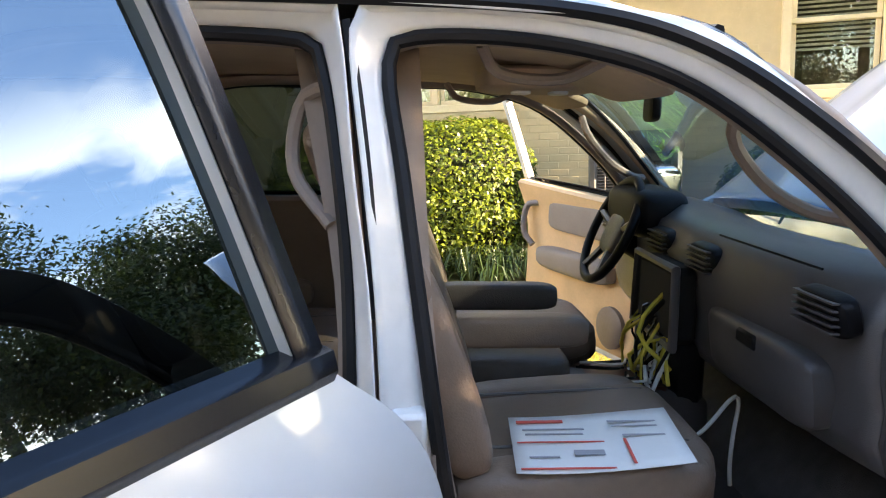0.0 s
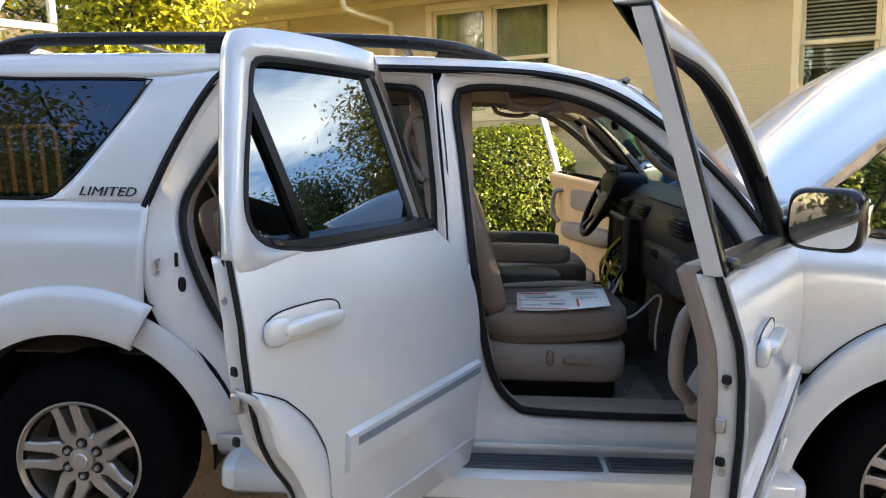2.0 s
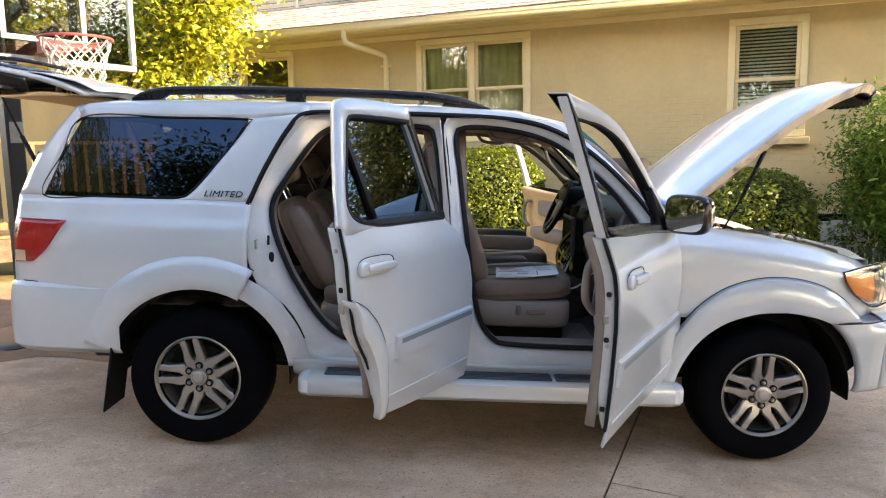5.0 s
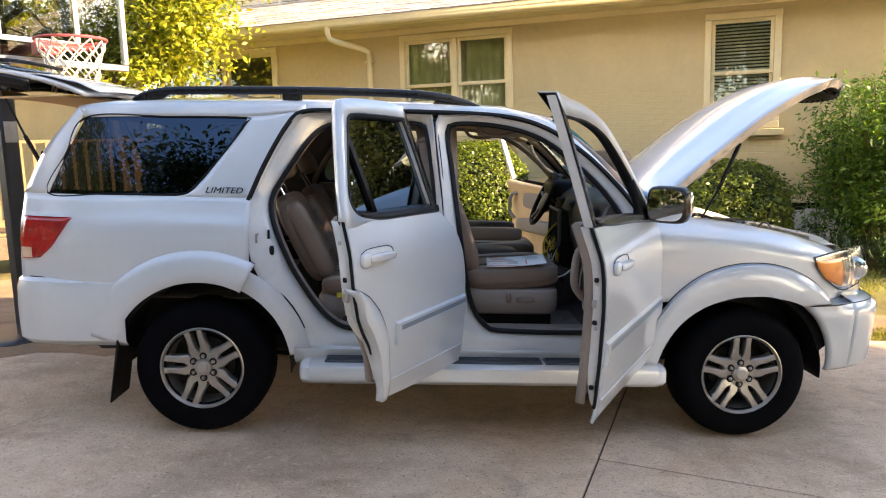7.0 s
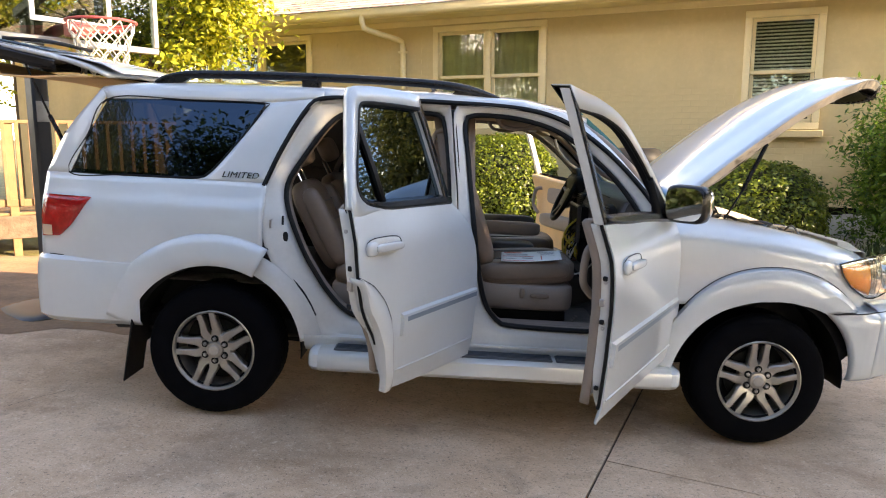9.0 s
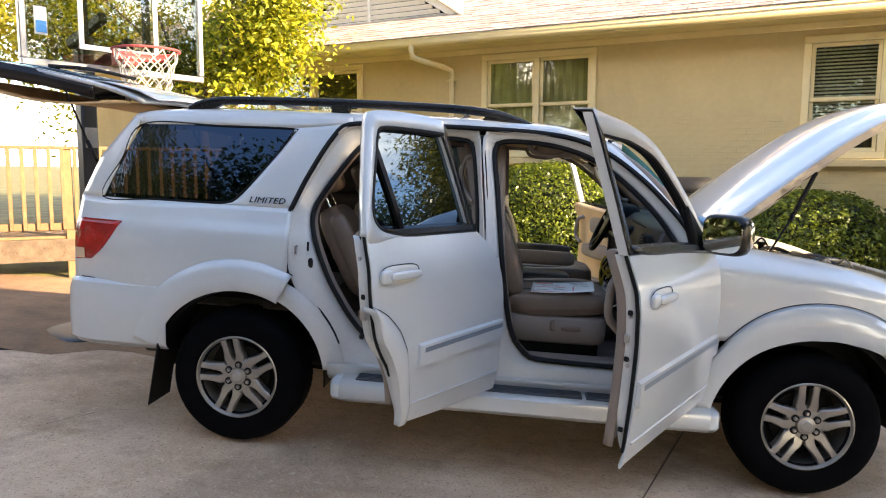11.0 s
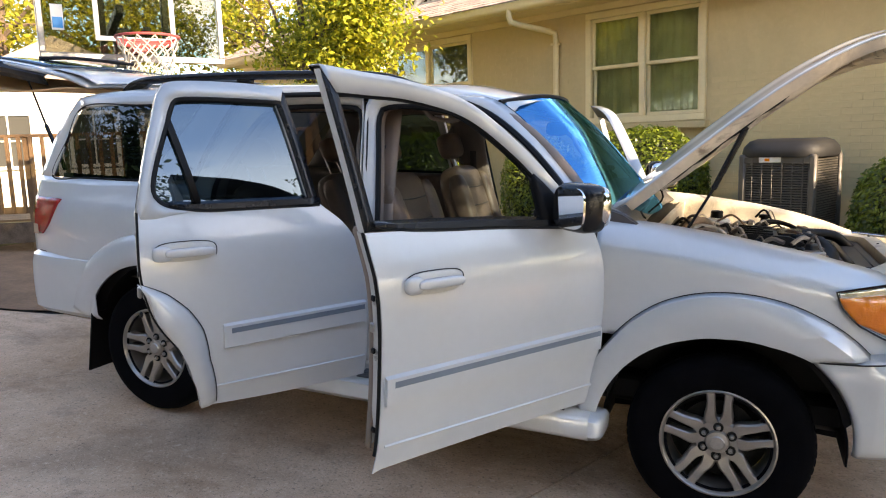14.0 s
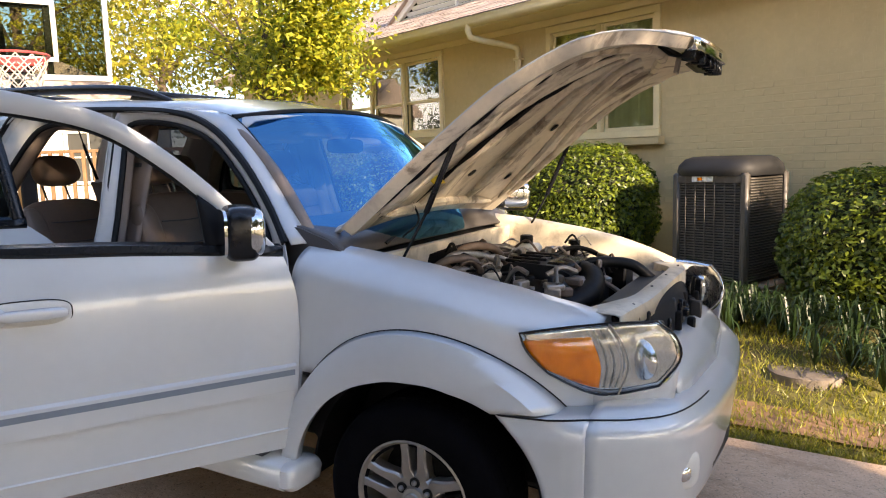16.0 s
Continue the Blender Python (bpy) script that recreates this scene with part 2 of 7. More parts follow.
iron = mat("rusty iron", (0.16, 0.13, 0.105), 0.75, vary=0.35, scale=14, bump=0.3)
bay_metal = mat("bay metal", (0.66, 0.59, 0.47), 0.42, vary=0.15, coat=0.2)
stain(bay_metal, (0.22, 0.17, 0.12), 9.0, 0.52, 0.72, 0.7)
tread_m = mat("blue-grey tread rubber", (0.055, 0.068, 0.085), 0.5, vary=0.2)
hood_tan = mat("hood inner paint", (0.66, 0.585, 0.475), 0.4, vary=0.12, scale=5)
stain(hood_tan, (0.27, 0.21, 0.16), 6.0, 0.5, 0.72, 0.6)
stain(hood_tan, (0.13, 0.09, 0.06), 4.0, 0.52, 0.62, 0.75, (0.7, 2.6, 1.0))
engine_grey = mat("engine grey plastic", (0.014, 0.014, 0.016), 0.4, vary=0.25, scale=14)
hose_brown = mat("dusty brown rubber", (0.16, 0.11, 0.08), 0.6, vary=0.35, scale=18)
cast = mat("cast metal", (0.30, 0.27, 0.24), 0.45, metal=0.6, vary=0.3, scale=25)
yellow_tag = mat("yellow tag", (0.75, 0.55, 0.05), 0.5)
# near-black for hollows and openings: their inner shade is put into the colour
void_shade = mat("shaded void", (0.008, 0.008, 0.008), 0.9)


# ---- mesh tools ----
class Geo:
    """Gathers vertices and faces of one mesh."""

    def __init__(self):
        self.v, self.f, self.m = [], [], []

    def add(self, v, f, k=0):
        n = len(self.v)
        self.v += [tuple(map(float, p)) for p in v]
        self.f += [tuple(n + i for i in q) for q in f]
        self.m += [k] * len(f)
        return self

    def grid(self, rows, k=0, close_u=False, close_v=False):
        a, b = len(rows), len(rows[0])
        f = []
        for i in range(a if close_u else a - 1):
            for j in range(b if close_v else b - 1):
                i2, j2 = (i + 1) % a, (j + 1) % b
                f.append((i * b + j, i * b + j2, i2 * b + j2, i2 * b + j))
        return self.add([p for r in rows for p in r], f, k)

    def tube(self, path, r, seg=8, closed=False, k=0, caps=True):
        pts = [Vector(p) for p in path]
        n = len(pts)
        rows, up = [], None
        for i, p in enumerate(pts):
            a = pts[i - 1] if i or closed else pts[i]
            c = pts[(i + 1) % n] if i < n - 1 or closed else pts[i]
            t = (c - a).normalized()
            if up is None:
                up = t.orthogonal().normalized()
            up = (up - t * up.dot(t)).normalized()
            w = t.cross(up)
            q = r[i] if isinstance(r, (list, tuple)) else r
            rows.append([p + (up * math.cos(x) + w * math.sin(x)) * q for x in (2 * math.pi * s / seg for s in range(seg))])
        self.grid(rows, k, close_u=closed, close_v=True)
        if caps and not closed:
            o = len(self.v) - n * seg
            self.f += [tuple(o + i for i in range(seg)), tuple(o + (n - 1) * seg + i for i in reversed(range(seg)))]
            self.m += [k, k]
        return self

    def box(self, c, s, b=0.0, rot=None, k=0):
        """A box of size s about c with chamfered edges."""
        hx, hy, hz = (x / 2 for x in s)
        b = min(b, hx * 0.9, hy * 0.9, hz * 0.9)
        R = rot or Matrix.Identity(3)
        if b <= 0:
            v = [Vector((x * hx, y * hy, z * hz)) for x in (-1, 1) for y in (-1, 1) for z in (-1, 1)]
            f = [(0, 1, 3, 2), (4, 6, 7, 5), (0, 4, 5, 1), (2, 3, 7, 6), (0, 2, 6, 4), (1, 5, 7, 3)]
        else:
            v, idx = [], {}
            for x in (-1, 1):
                for y in (-1, 1):
                    for z in (-1, 1):
                        for ax in range(3):
                            q = [hx - b, hy - b, hz - b]
                            q[ax] = (hx, hy, hz)[ax]
                            idx[x, y, z, ax] = len(v)
                            v.append(Vector((x * q[0], y * q[1], z * q[2])))
            f = []
            for s1 in (-1, 1):
                for ax in range(3):
                    o = [i for i in range(3) if i != ax]
                    q = []
                    for p1, p2 in ((-1, -1), (1, -1), (1, 1), (-1, 1)):
                        kk = [0, 0, 0]
                        kk[ax], kk[o[0]], kk[o[1]] = s1, p1, p2
                        q.append(idx[(*kk, ax)])
                    f.append(tuple(q))
            for ax in range(3):
                o = [i for i in range(3) if i != ax]
                for p1 in (-1, 1):
                    for p2 in (-1, 1):
                        q = []
                        for s1, a1 in ((-1, o[0]), (1, o[0]), (1, o[1]), (-1, o[1])):
                            kk = [0, 0, 0]
                            kk[ax], kk[o[0]], kk[o[1]] = s1, p1, p2
                            q.append(idx[(*kk, a1)])
                        f.append(tuple(q))
            for x in (-1, 1):
                for y in (-1, 1):
                    for z in (-1, 1):
                        f.append(tuple(idx[x, y, z, ax] for ax in range(3)))
        return self.add([Vector(c) + R @ p for p in v], f, k)

    def pillow(self, c, s, e=0.45, rot=None, nu=20, nv=12, k=0, bend=None):
        """A rounded cushion: a superellipsoid of size s about c."""
        R = rot or Matrix.Identity(3)
        pw = lambda x: math.copysign(abs(x) ** e, x)
        rows = []
        for j in range(nv + 1):
            b = -math.pi / 2 + math.pi * j / nv
            row = []
            for i in range(nu):
                a = 2 * math.pi * i / nu
                p = Vector((pw(math.cos(b)) * pw(math.cos(a)) * s[0] / 2, pw(math.cos(b)) * pw(math.sin(a)) * s[1] / 2, pw(math.sin(b)) * s[2] / 2))
                row.append(Vector(c) + R @ (bend(p) if bend else p))
            rows.append(row)
        return self.grid(rows, k, close_v=True)

    def lathe(self, profile, c, axis="y", seg=40, k=0, closed=False):
        rows = []
        for r, h in profile:
            row = []
            for i in range(seg):
                a = 2 * math.pi * i / seg
                x, y = r * math.cos(a), r * math.sin(a)
                q = {"y": (x, h, y), "z": (x, y, h), "x": (h, x, y)}[axis]
                row.append((c[0] + q[0], c[1] + q[1], c[2] + q[2]))
            rows.append(row)
        return self.grid(rows, k, close_v=True, close_u=closed)

    def prism(self, poly, h0, h1, axis="y", k=0):
        """An outline in the plane across the axis, pushed from h0 to h1 along it."""
        put = {"y": lambda a, b, h: (a, h, b), "z": lambda a, b, h: (a, b, h), "x": lambda a, b, h: (h, a, b)}[axis]
        n = len(poly)
        v = [put(a, b, h0) for a, b in poly] + [put(a, b, h1) for a, b in poly]
        f = [tuple(range(n)), tuple(range(2 * n - 1, n - 1, -1))] + [(i, (i + 1) % n, n + (i + 1) % n, n + i) for i in range(n)]
        return self.add(v, f, k)


def part(name, g, material, parent=None, label="", m=None, sharp=38, solid=0.0, weld=False):
    """Links a Geo as one mesh object, under its thing or part."""
    me = bpy.data.meshes.new(name)
    me.from_pydata(g.v, [], g.f)
    for q in (material if isinstance(material, (list, tuple)) else [material]):
        me.materials.append(q)
    if any(g.m):
        me.polygons.foreach_set("material_index", g.m)
    bm = bmesh.new()
    bm.from_mesh(me)
    if weld:
        bmesh.ops.remove_doubles(bm, verts=bm.verts, dist=0.0008)
    bmesh.ops.recalc_face_normals(bm, faces=bm.faces)
    bm.to_mesh(me)
    bm.free()
    me.shade_smooth()
    me.set_sharp_from_angle(angle=radians(sharp))
    ob = new(name, me)
    if parent is not None:
        ob.parent = parent
    if m is not None:
        ob.matrix_basis = m
    if solid:
        s = ob.modifiers.new("thickness", "SOLIDIFY")
        s.thickness, s.offset = solid, 0.0
    if label:
        tagged(ob, label)
    return ob


def thing(name, label, category, group="", m=None, kind=""):
    ob = new(name)
    ob.empty_display_size = 0.2
    if m is not None:
        ob.matrix_basis = m
    return tagged(ob, label, category, group, kind)


def curve(pts, n, smooth=True, closed=False):
    """n points at even steps along a smooth line through pts."""
    p = [np.array(q, float) for q in pts]
    if closed:
        p = p + [p[0]]
    if smooth and len(p) > 2:
        q = []
        ext = [p[-2] if closed else 2 * p[0] - p[1]] + p + [p[1] if closed else 2 * p[-1] - p[-2]]
        for i in range(1, len(ext) - 2):
            a, b, c, d = ext[i - 1:i + 3]
            for t in np.linspace(0, 1, 8, endpoint=False):
                q.append(0.5 * (2 * b + (c - a) * t + (2 * a - 5 * b + 4 * c - d) * t * t + (3 * b - a - 3 * c + d) * t ** 3))
        p = q + [p[-1]]
    p = np.array(p)
    s = np.r_[0, np.cumsum(np.linalg.norm(np.diff(p, axis=0), axis=1))]
    w = np.linspace(0, s[-1], n + (1 if closed else 0))
    r = np.stack([np.interp(w, s, p[:, i]) for i in range(p.shape[1])], 1)
    return r[:-1] if closed else r


def coons(bot, top, left, right, nu, nv, smooth=True):
    """A net of nu x nv places inside four border lines (bottom and top from left to right, left and right from the bottom up)."""
    B, T, L, R = curve(bot, nu, smooth), curve(top, nu, smooth), curve(left, nv, smooth), curve(right, nv, smooth)
    out = []
    for j in range(nv):
        v = j / (nv - 1)
        row = []
        for i in range(nu):
            u = i / (nu - 1)
            row.append((1 - v) * B[i] + v * T[i] + (1 - u) * L[j] + u * R[j] - ((1 - u) * (1 - v) * B[0] + u * (1 - v) * B[-1] + (1 - u) * v * T[0] + u * v * T[-1]))
        out.append(row)
    return out


def leaves(name, centres, normals, size, material, parent=None, label="", kind="", spread=0.6, aspect=0.5, seed=1, jit=0.35):
    """Many small pointed leaves, each a folded pair of triangles."""
    rng = np.random.default_rng(seed)
    c = np.asarray(centres, float)
    n = len(c)
    nr = np.asarray(normals, float) + rng.normal(0, spread, (n, 3))
    nr /= np.linalg.norm(nr, axis=1, keepdims=True) + 1e-9
    a = np.cross(nr, rng.normal(0, 1, (n, 3)))
    a /= np.linalg.norm(a, axis=1, keepdims=True) + 1e-9
    b = np.cross(nr, a)
    s = size * (1 + rng.uniform(-jit, jit, (n, 1)))
    v = np.stack([c - a * s, c + b * s * aspect + nr * s * 0.15, c + a * s, c - b * s * aspect + nr * s * 0.15], 1).reshape(-1, 3)
    me = bpy.data.meshes.new(name)
    me.vertices.add(4 * n), me.loops.add(4 * n), me.polygons.add(n)
    me.vertices.foreach_set("co", v.ravel())
    me.loops.foreach_set("vertex_index", np.arange(4 * n))
    me.polygons.foreach_set("loop_start", np.arange(n) * 4)
    me.update(calc_edges=True)
    me.materials.append(material)
    ob = new(name, me)
    if parent is not None:
        ob.parent = parent
    return tagged(ob, label, kind=kind)


# ---- the place: driveway, lawn, house ----
SLOPE = math.tan(radians(2.8))           # the drive falls towards the car's nose
W0, WU, WN = Vector((1.081, 6.447, 0)), Vector((0.925, -0.380, 0)), Vector((-0.380, -0.925, 0))
WALL = Matrix(((WU.x, -WN.x, 0, W0.x), (WU.y, -WN.y, 0, W0.y), (0, 0, 1, 0), (0, 0, 0, 1)))   # x along the wall, -y out of it, z up


def at_wall(u, off, z=0.0):
    p = W0 + WU * u + WN * off
    return Vector((p.x, p.y, z))


def ground_z(x, y):
    base = -SLOPE * max(-9.0, min(9.0, x))
    off = (Vector((x, y, 0)) - W0).dot(WN)
    k = max(0.0, min(1.0, (5.2 - off) / 4.2))
    k = k * k * (3 - 2 * k) * max(0.0, min(1.0, (y - 1.3) / 1.2))
    edge = 0.0 if y > 1.2 else -0.03
    far = max(0.0, min(1.0, (math.hypot(x, y) - 16) / 30))
    return (base * (1 - k) + 0.12 * k + edge) * (1 - far)


g = Geo()
xs = sorted(set([-400, -150, -60, -30, -18] + [round(-12 + 0.5 * i, 2) for i in range(57)] + [20, 30, 60, 150, 400]))
ys = sorted(set([-400, -150, -60, -30, -18] + [round(-12 + 0.4 * i, 2) for i in range(56)] + [13, 18, 30, 60, 150, 400]))
g.grid([[(x, y, ground_z(x, y) - (0.05 if y < 1.3 and abs(x) < 14 and y > -13 else 0)) for y in ys] for x in xs])
tagged(part("ground", g, soil, sharp=80), "thin yellow-green lawn over red soil beside the drive", "lawn", kind="structure")

EDGE = [(14.0, 1.28), (-1.1, 1.2), (-1.5, 0.75), (-2.4, 0.32), (-8.0, -0.7), (-14, -2.0), (-14, -13), (14, -13)]


def clip(poly, a, b, c):
    """The part of an outline where a*x + b*y >= c."""
    out = []
    for (x0, y0), (x1, y1) in zip(poly, poly[1:] + poly[:1]):
        d0, d1 = a * x0 + b * y0 - c, a * x1 + b * y1 - c
        if d0 >= 0:
            out.append((x0, y0))
        if d0 * d1 < 0:
            t = d0 / (d0 - d1)
            out.append((x0 + t * (x1 - x0), y0 + t * (y1 - y0)))
    return out


drive = thing("driveway", "sand-coloured concrete driveway with dark joints and stains", "driveway", kind="structure")
JU, JO, GAP = 3.90, 6.71, 0.006
cu, co_ = WU.dot(W0), WN.dot(W0)
cuts = [("left", [(-1, JU - GAP)]), ("near", [(1, JU + GAP), (2, JO + GAP)]), ("far", [(1, JU + GAP), (-2, JO - GAP)])]
for _, cs in cuts:
    poly = EDGE
    for kind_, lim in cs:
        if kind_ == -1:
            poly = clip(poly, -WU.x, -WU.y, -(lim + cu))
        elif kind_ == 1:
            poly = clip(poly, WU.x, WU.y, lim + cu)
        elif kind_ == 2:
            poly = clip(poly, WN.x, WN.y, lim + co_)
        else:
            poly = clip(poly, -WN.x, -WN.y, -(lim + co_))
    g = Geo()
    n = len(poly)
    top = [(x, y, -SLOPE * x) for x, y in poly]
    low = [(x, y, -SLOPE * x - 0.12) for x, y in poly]
    g.add(top + low, [tuple(range(n)), tuple(range(2 * n - 1, n - 1, -1))] + [(i, (i + 1) % n, n + (i + 1) % n, n + i) for i in range(n)])
    part("concrete_slab", g, concrete, drive)
g = Geo()
g.add([(x, y, -SLOPE * x - 0.016) for x, y in [(-13, -12.5), (13, -12.5), (13, 1.1), (-1, 1.1), (-13, -2)]], [(0, 1, 2, 3, 4)])
part("joint_filler", g, joint_m, drive, "dirt-filled control joint")
for path in ([(-1.15, -0.99), (-1.08, -0.86), (-1.02, -0.78), (-0.93, -0.66), (-0.8, -0.62)], [(-1.6, -1.6), (-1.35, -1.45), (-1.2, -1.42)]):
    g = Geo()
    pts = curve(path, 20)
    rows = []
    for i, (x, y) in enumerate(pts):
        w = 0.004 * (0.4 + random.random())
        x += random.uniform(-0.006, 0.006)
        rows.append([(x - w, y, -SLOPE * x + 0.0015), (x + w, y + w, -SLOPE * x + 0.0015)])
    part("crack", g.grid(rows), joint_m, drive, "hairline crack filled with dirt")

# dirt and litter where the drive meets the back yard
g = Geo()
rng = random.Random(4)
rows = []
for i in range(19):
    a = i / 18
    x = -0.9 - 4.8 * a
    y0 = 0.62 - 0.9 * a + 0.22 * noise.noise((x * 2.2, 3.1, 0))
    rows.append([(x, y0, -SLOPE * x + 0.003), (x - 0.05, y0 + 0.25, -SLOPE * x + 0.014), (x - 0.1, y0 + 0.7, -SLOPE * x + 0.03), (x - 0.3, y0 + 3.2, -SLOPE * x + 0.02)])
for e0, e1 in ((2.6, 8.6),):
    srows = []
    for i in range(30):
        x = e0 + (e1 - e0) * i / 29
        w = 0.22 + 0.12 * noise.noise((x * 1.7, 8.0, 0)) + 0.05 * noise.noise((x * 7, 2.0, 0))
        y0 = 1.42 + 0.05 * noise.noise((x * 3, 1.0, 0))
        srows.append([(x, y, ground_z(x, y) + h_) for y, h_ in ((y0, 0.004), (y0 + w * 0.4, 0.012), (y0 + w, 0.012), (y0 + w * 1.7, 0.003))])
    tagged(part("bare_soil", Geo().grid(srows), dirt), "bare red soil between lawn and drive", "soil", kind="stuff")
tagged(part("dirt_patch", g.grid(rows), dirt), "reddish dirt and dry litter washed onto the concrete", "dirt", kind="stuff")

# grass blades on the lawn that the walk sees nearest
rng = np.random.default_rng(5)
n = 110000
gx = rng.uniform(-2.2, 9.5, n)
gy = rng.uniform(1.22, 6.0, n)
keep = np.array([(Vector((x, y, 0)) - W0).dot(WN) > 1.9 + 0.2 * math.sin(x * 3) and (noise.noise((x * 0.9, y * 0.9, 0)) > -0.25 or y < 1.5) for x, y in zip(gx, gy)])
gx, gy = gx[keep], gy[keep]
gc = np.array([(x, y, ground_z(x, y) + 0.012) for x, y in zip(gx, gy)])
ex, ey = rng.uniform(1.5, 9.5, 14000), 1.25 + np.abs(rng.normal(0, 0.13, 14000))
gc = np.concatenate([gc, np.stack([ex, ey, -SLOPE * ex - 0.075 + 0.19 * np.clip(ey - 1.2, 0, 0.4)], 1)])
nb_ = len(gc)
yaw = rng.uniform(0, 6.28, nb_)
tall, wid = rng.uniform(0.025, 0.06, nb_), rng.uniform(0.003, 0.0055, nb_)
tip = gc + np.stack([rng.normal(0, 0.022, nb_), rng.normal(0, 0.022, nb_), tall], 1)
acr = np.stack([np.cos(yaw), np.sin(yaw), np.zeros(nb_)], 1) * wid[:, None]
gme = bpy.data.meshes.new("grass")
gme.from_pydata(np.stack([gc - acr, gc + acr, tip], 1).reshape(-1, 3).tolist(), [], np.arange(3 * nb_).reshape(-1, 3).tolist())
gme.materials.append(grass_m)
tagged(new("grass", gme), "short patchy yellow-green lawn grass", "grass", kind="stuff")

# ---- house ----
wall_north = thing("wall_house", "tan painted brick wall of a low house", "house wall", kind="structure", m=WALL)
WT, ZT, ZB = 0.24, 3.30, -0.7
OPEN = {"window_main": (-0.13, 1.64, 1.68, 3.20), "window_blind": (4.24, 5.16, 1.66, 3.14), "window_triple": (-5.35, -2.32, 1.86, 3.20), "crawl_hatch": (5.24, 6.2, 0.15, 0.74)}


def wall_rects(x0, x1, z0, z1, holes):
    xs_ = sorted({x0, x1, *[h[0] for h in holes], *[h[1] for h in holes]})
    out = []
    for a, b in zip(xs_, xs_[1:]):
        hs = sorted((h[2], h[3]) for h in holes if h[0] <= a and h[1] >= b)
        z = z0
        for lo, hi in hs:
            out.append((a, b, z, lo))
            z = hi
        out.append((a, b, z, z1))
    return out


g = Geo()
for a, b, lo, hi in wall_rects(-9.5, 7.7, ZB, ZT, list(OPEN.values())):
    g.box(((a + b) / 2, WT / 2, (lo + hi) / 2), (b - a, WT, hi - lo))
part("wall_shell", g, wall_m, wall_north, sharp=20)

brick_z = [0.12 + 0.077 * i for i in range(41)]
rb_ = random.Random(3)
g_rest, me_b, nb = Geo(), None, 0
for i, z in enumerate(brick_z):
    u = -6.0 + (i % 2) * 0.107
    while u < 7.4:
        c_ = (u + 0.1, z + 0.034)
        if not any(h[0] - 0.1 < c_[0] < h[1] + 0.1 and h[2] - 0.03 < c_[1] < h[3] + 0.03 for h in OPEN.values()):
            dz_ = rb_.uniform(-0.0012, 0.0012)
            if 1.7 < u < 5.2 and 0.75 < z < 2.15 and nb < 300:
                if me_b is None:
                    ob = part("brick", Geo().box((0, 0, 0), (0.207, 0.02, 0.069), 0.004), wall_m, wall_north)
                    me_b = ob.data
                else:
                    ob = new("brick", me_b)
                    ob.parent = wall_north
                ob.location = (c_[0], 0.0075 + dz_, c_[1])
                nb += 1
            else:
                g_rest.box((c_[0], 0.0075 + dz_, c_[1]), (0.207, 0.02, 0.069), 0)
        u += 0.214
part("brickwork", g_rest, wall_m, wall_north, "painted brick courses")["kind"] = "stuff"


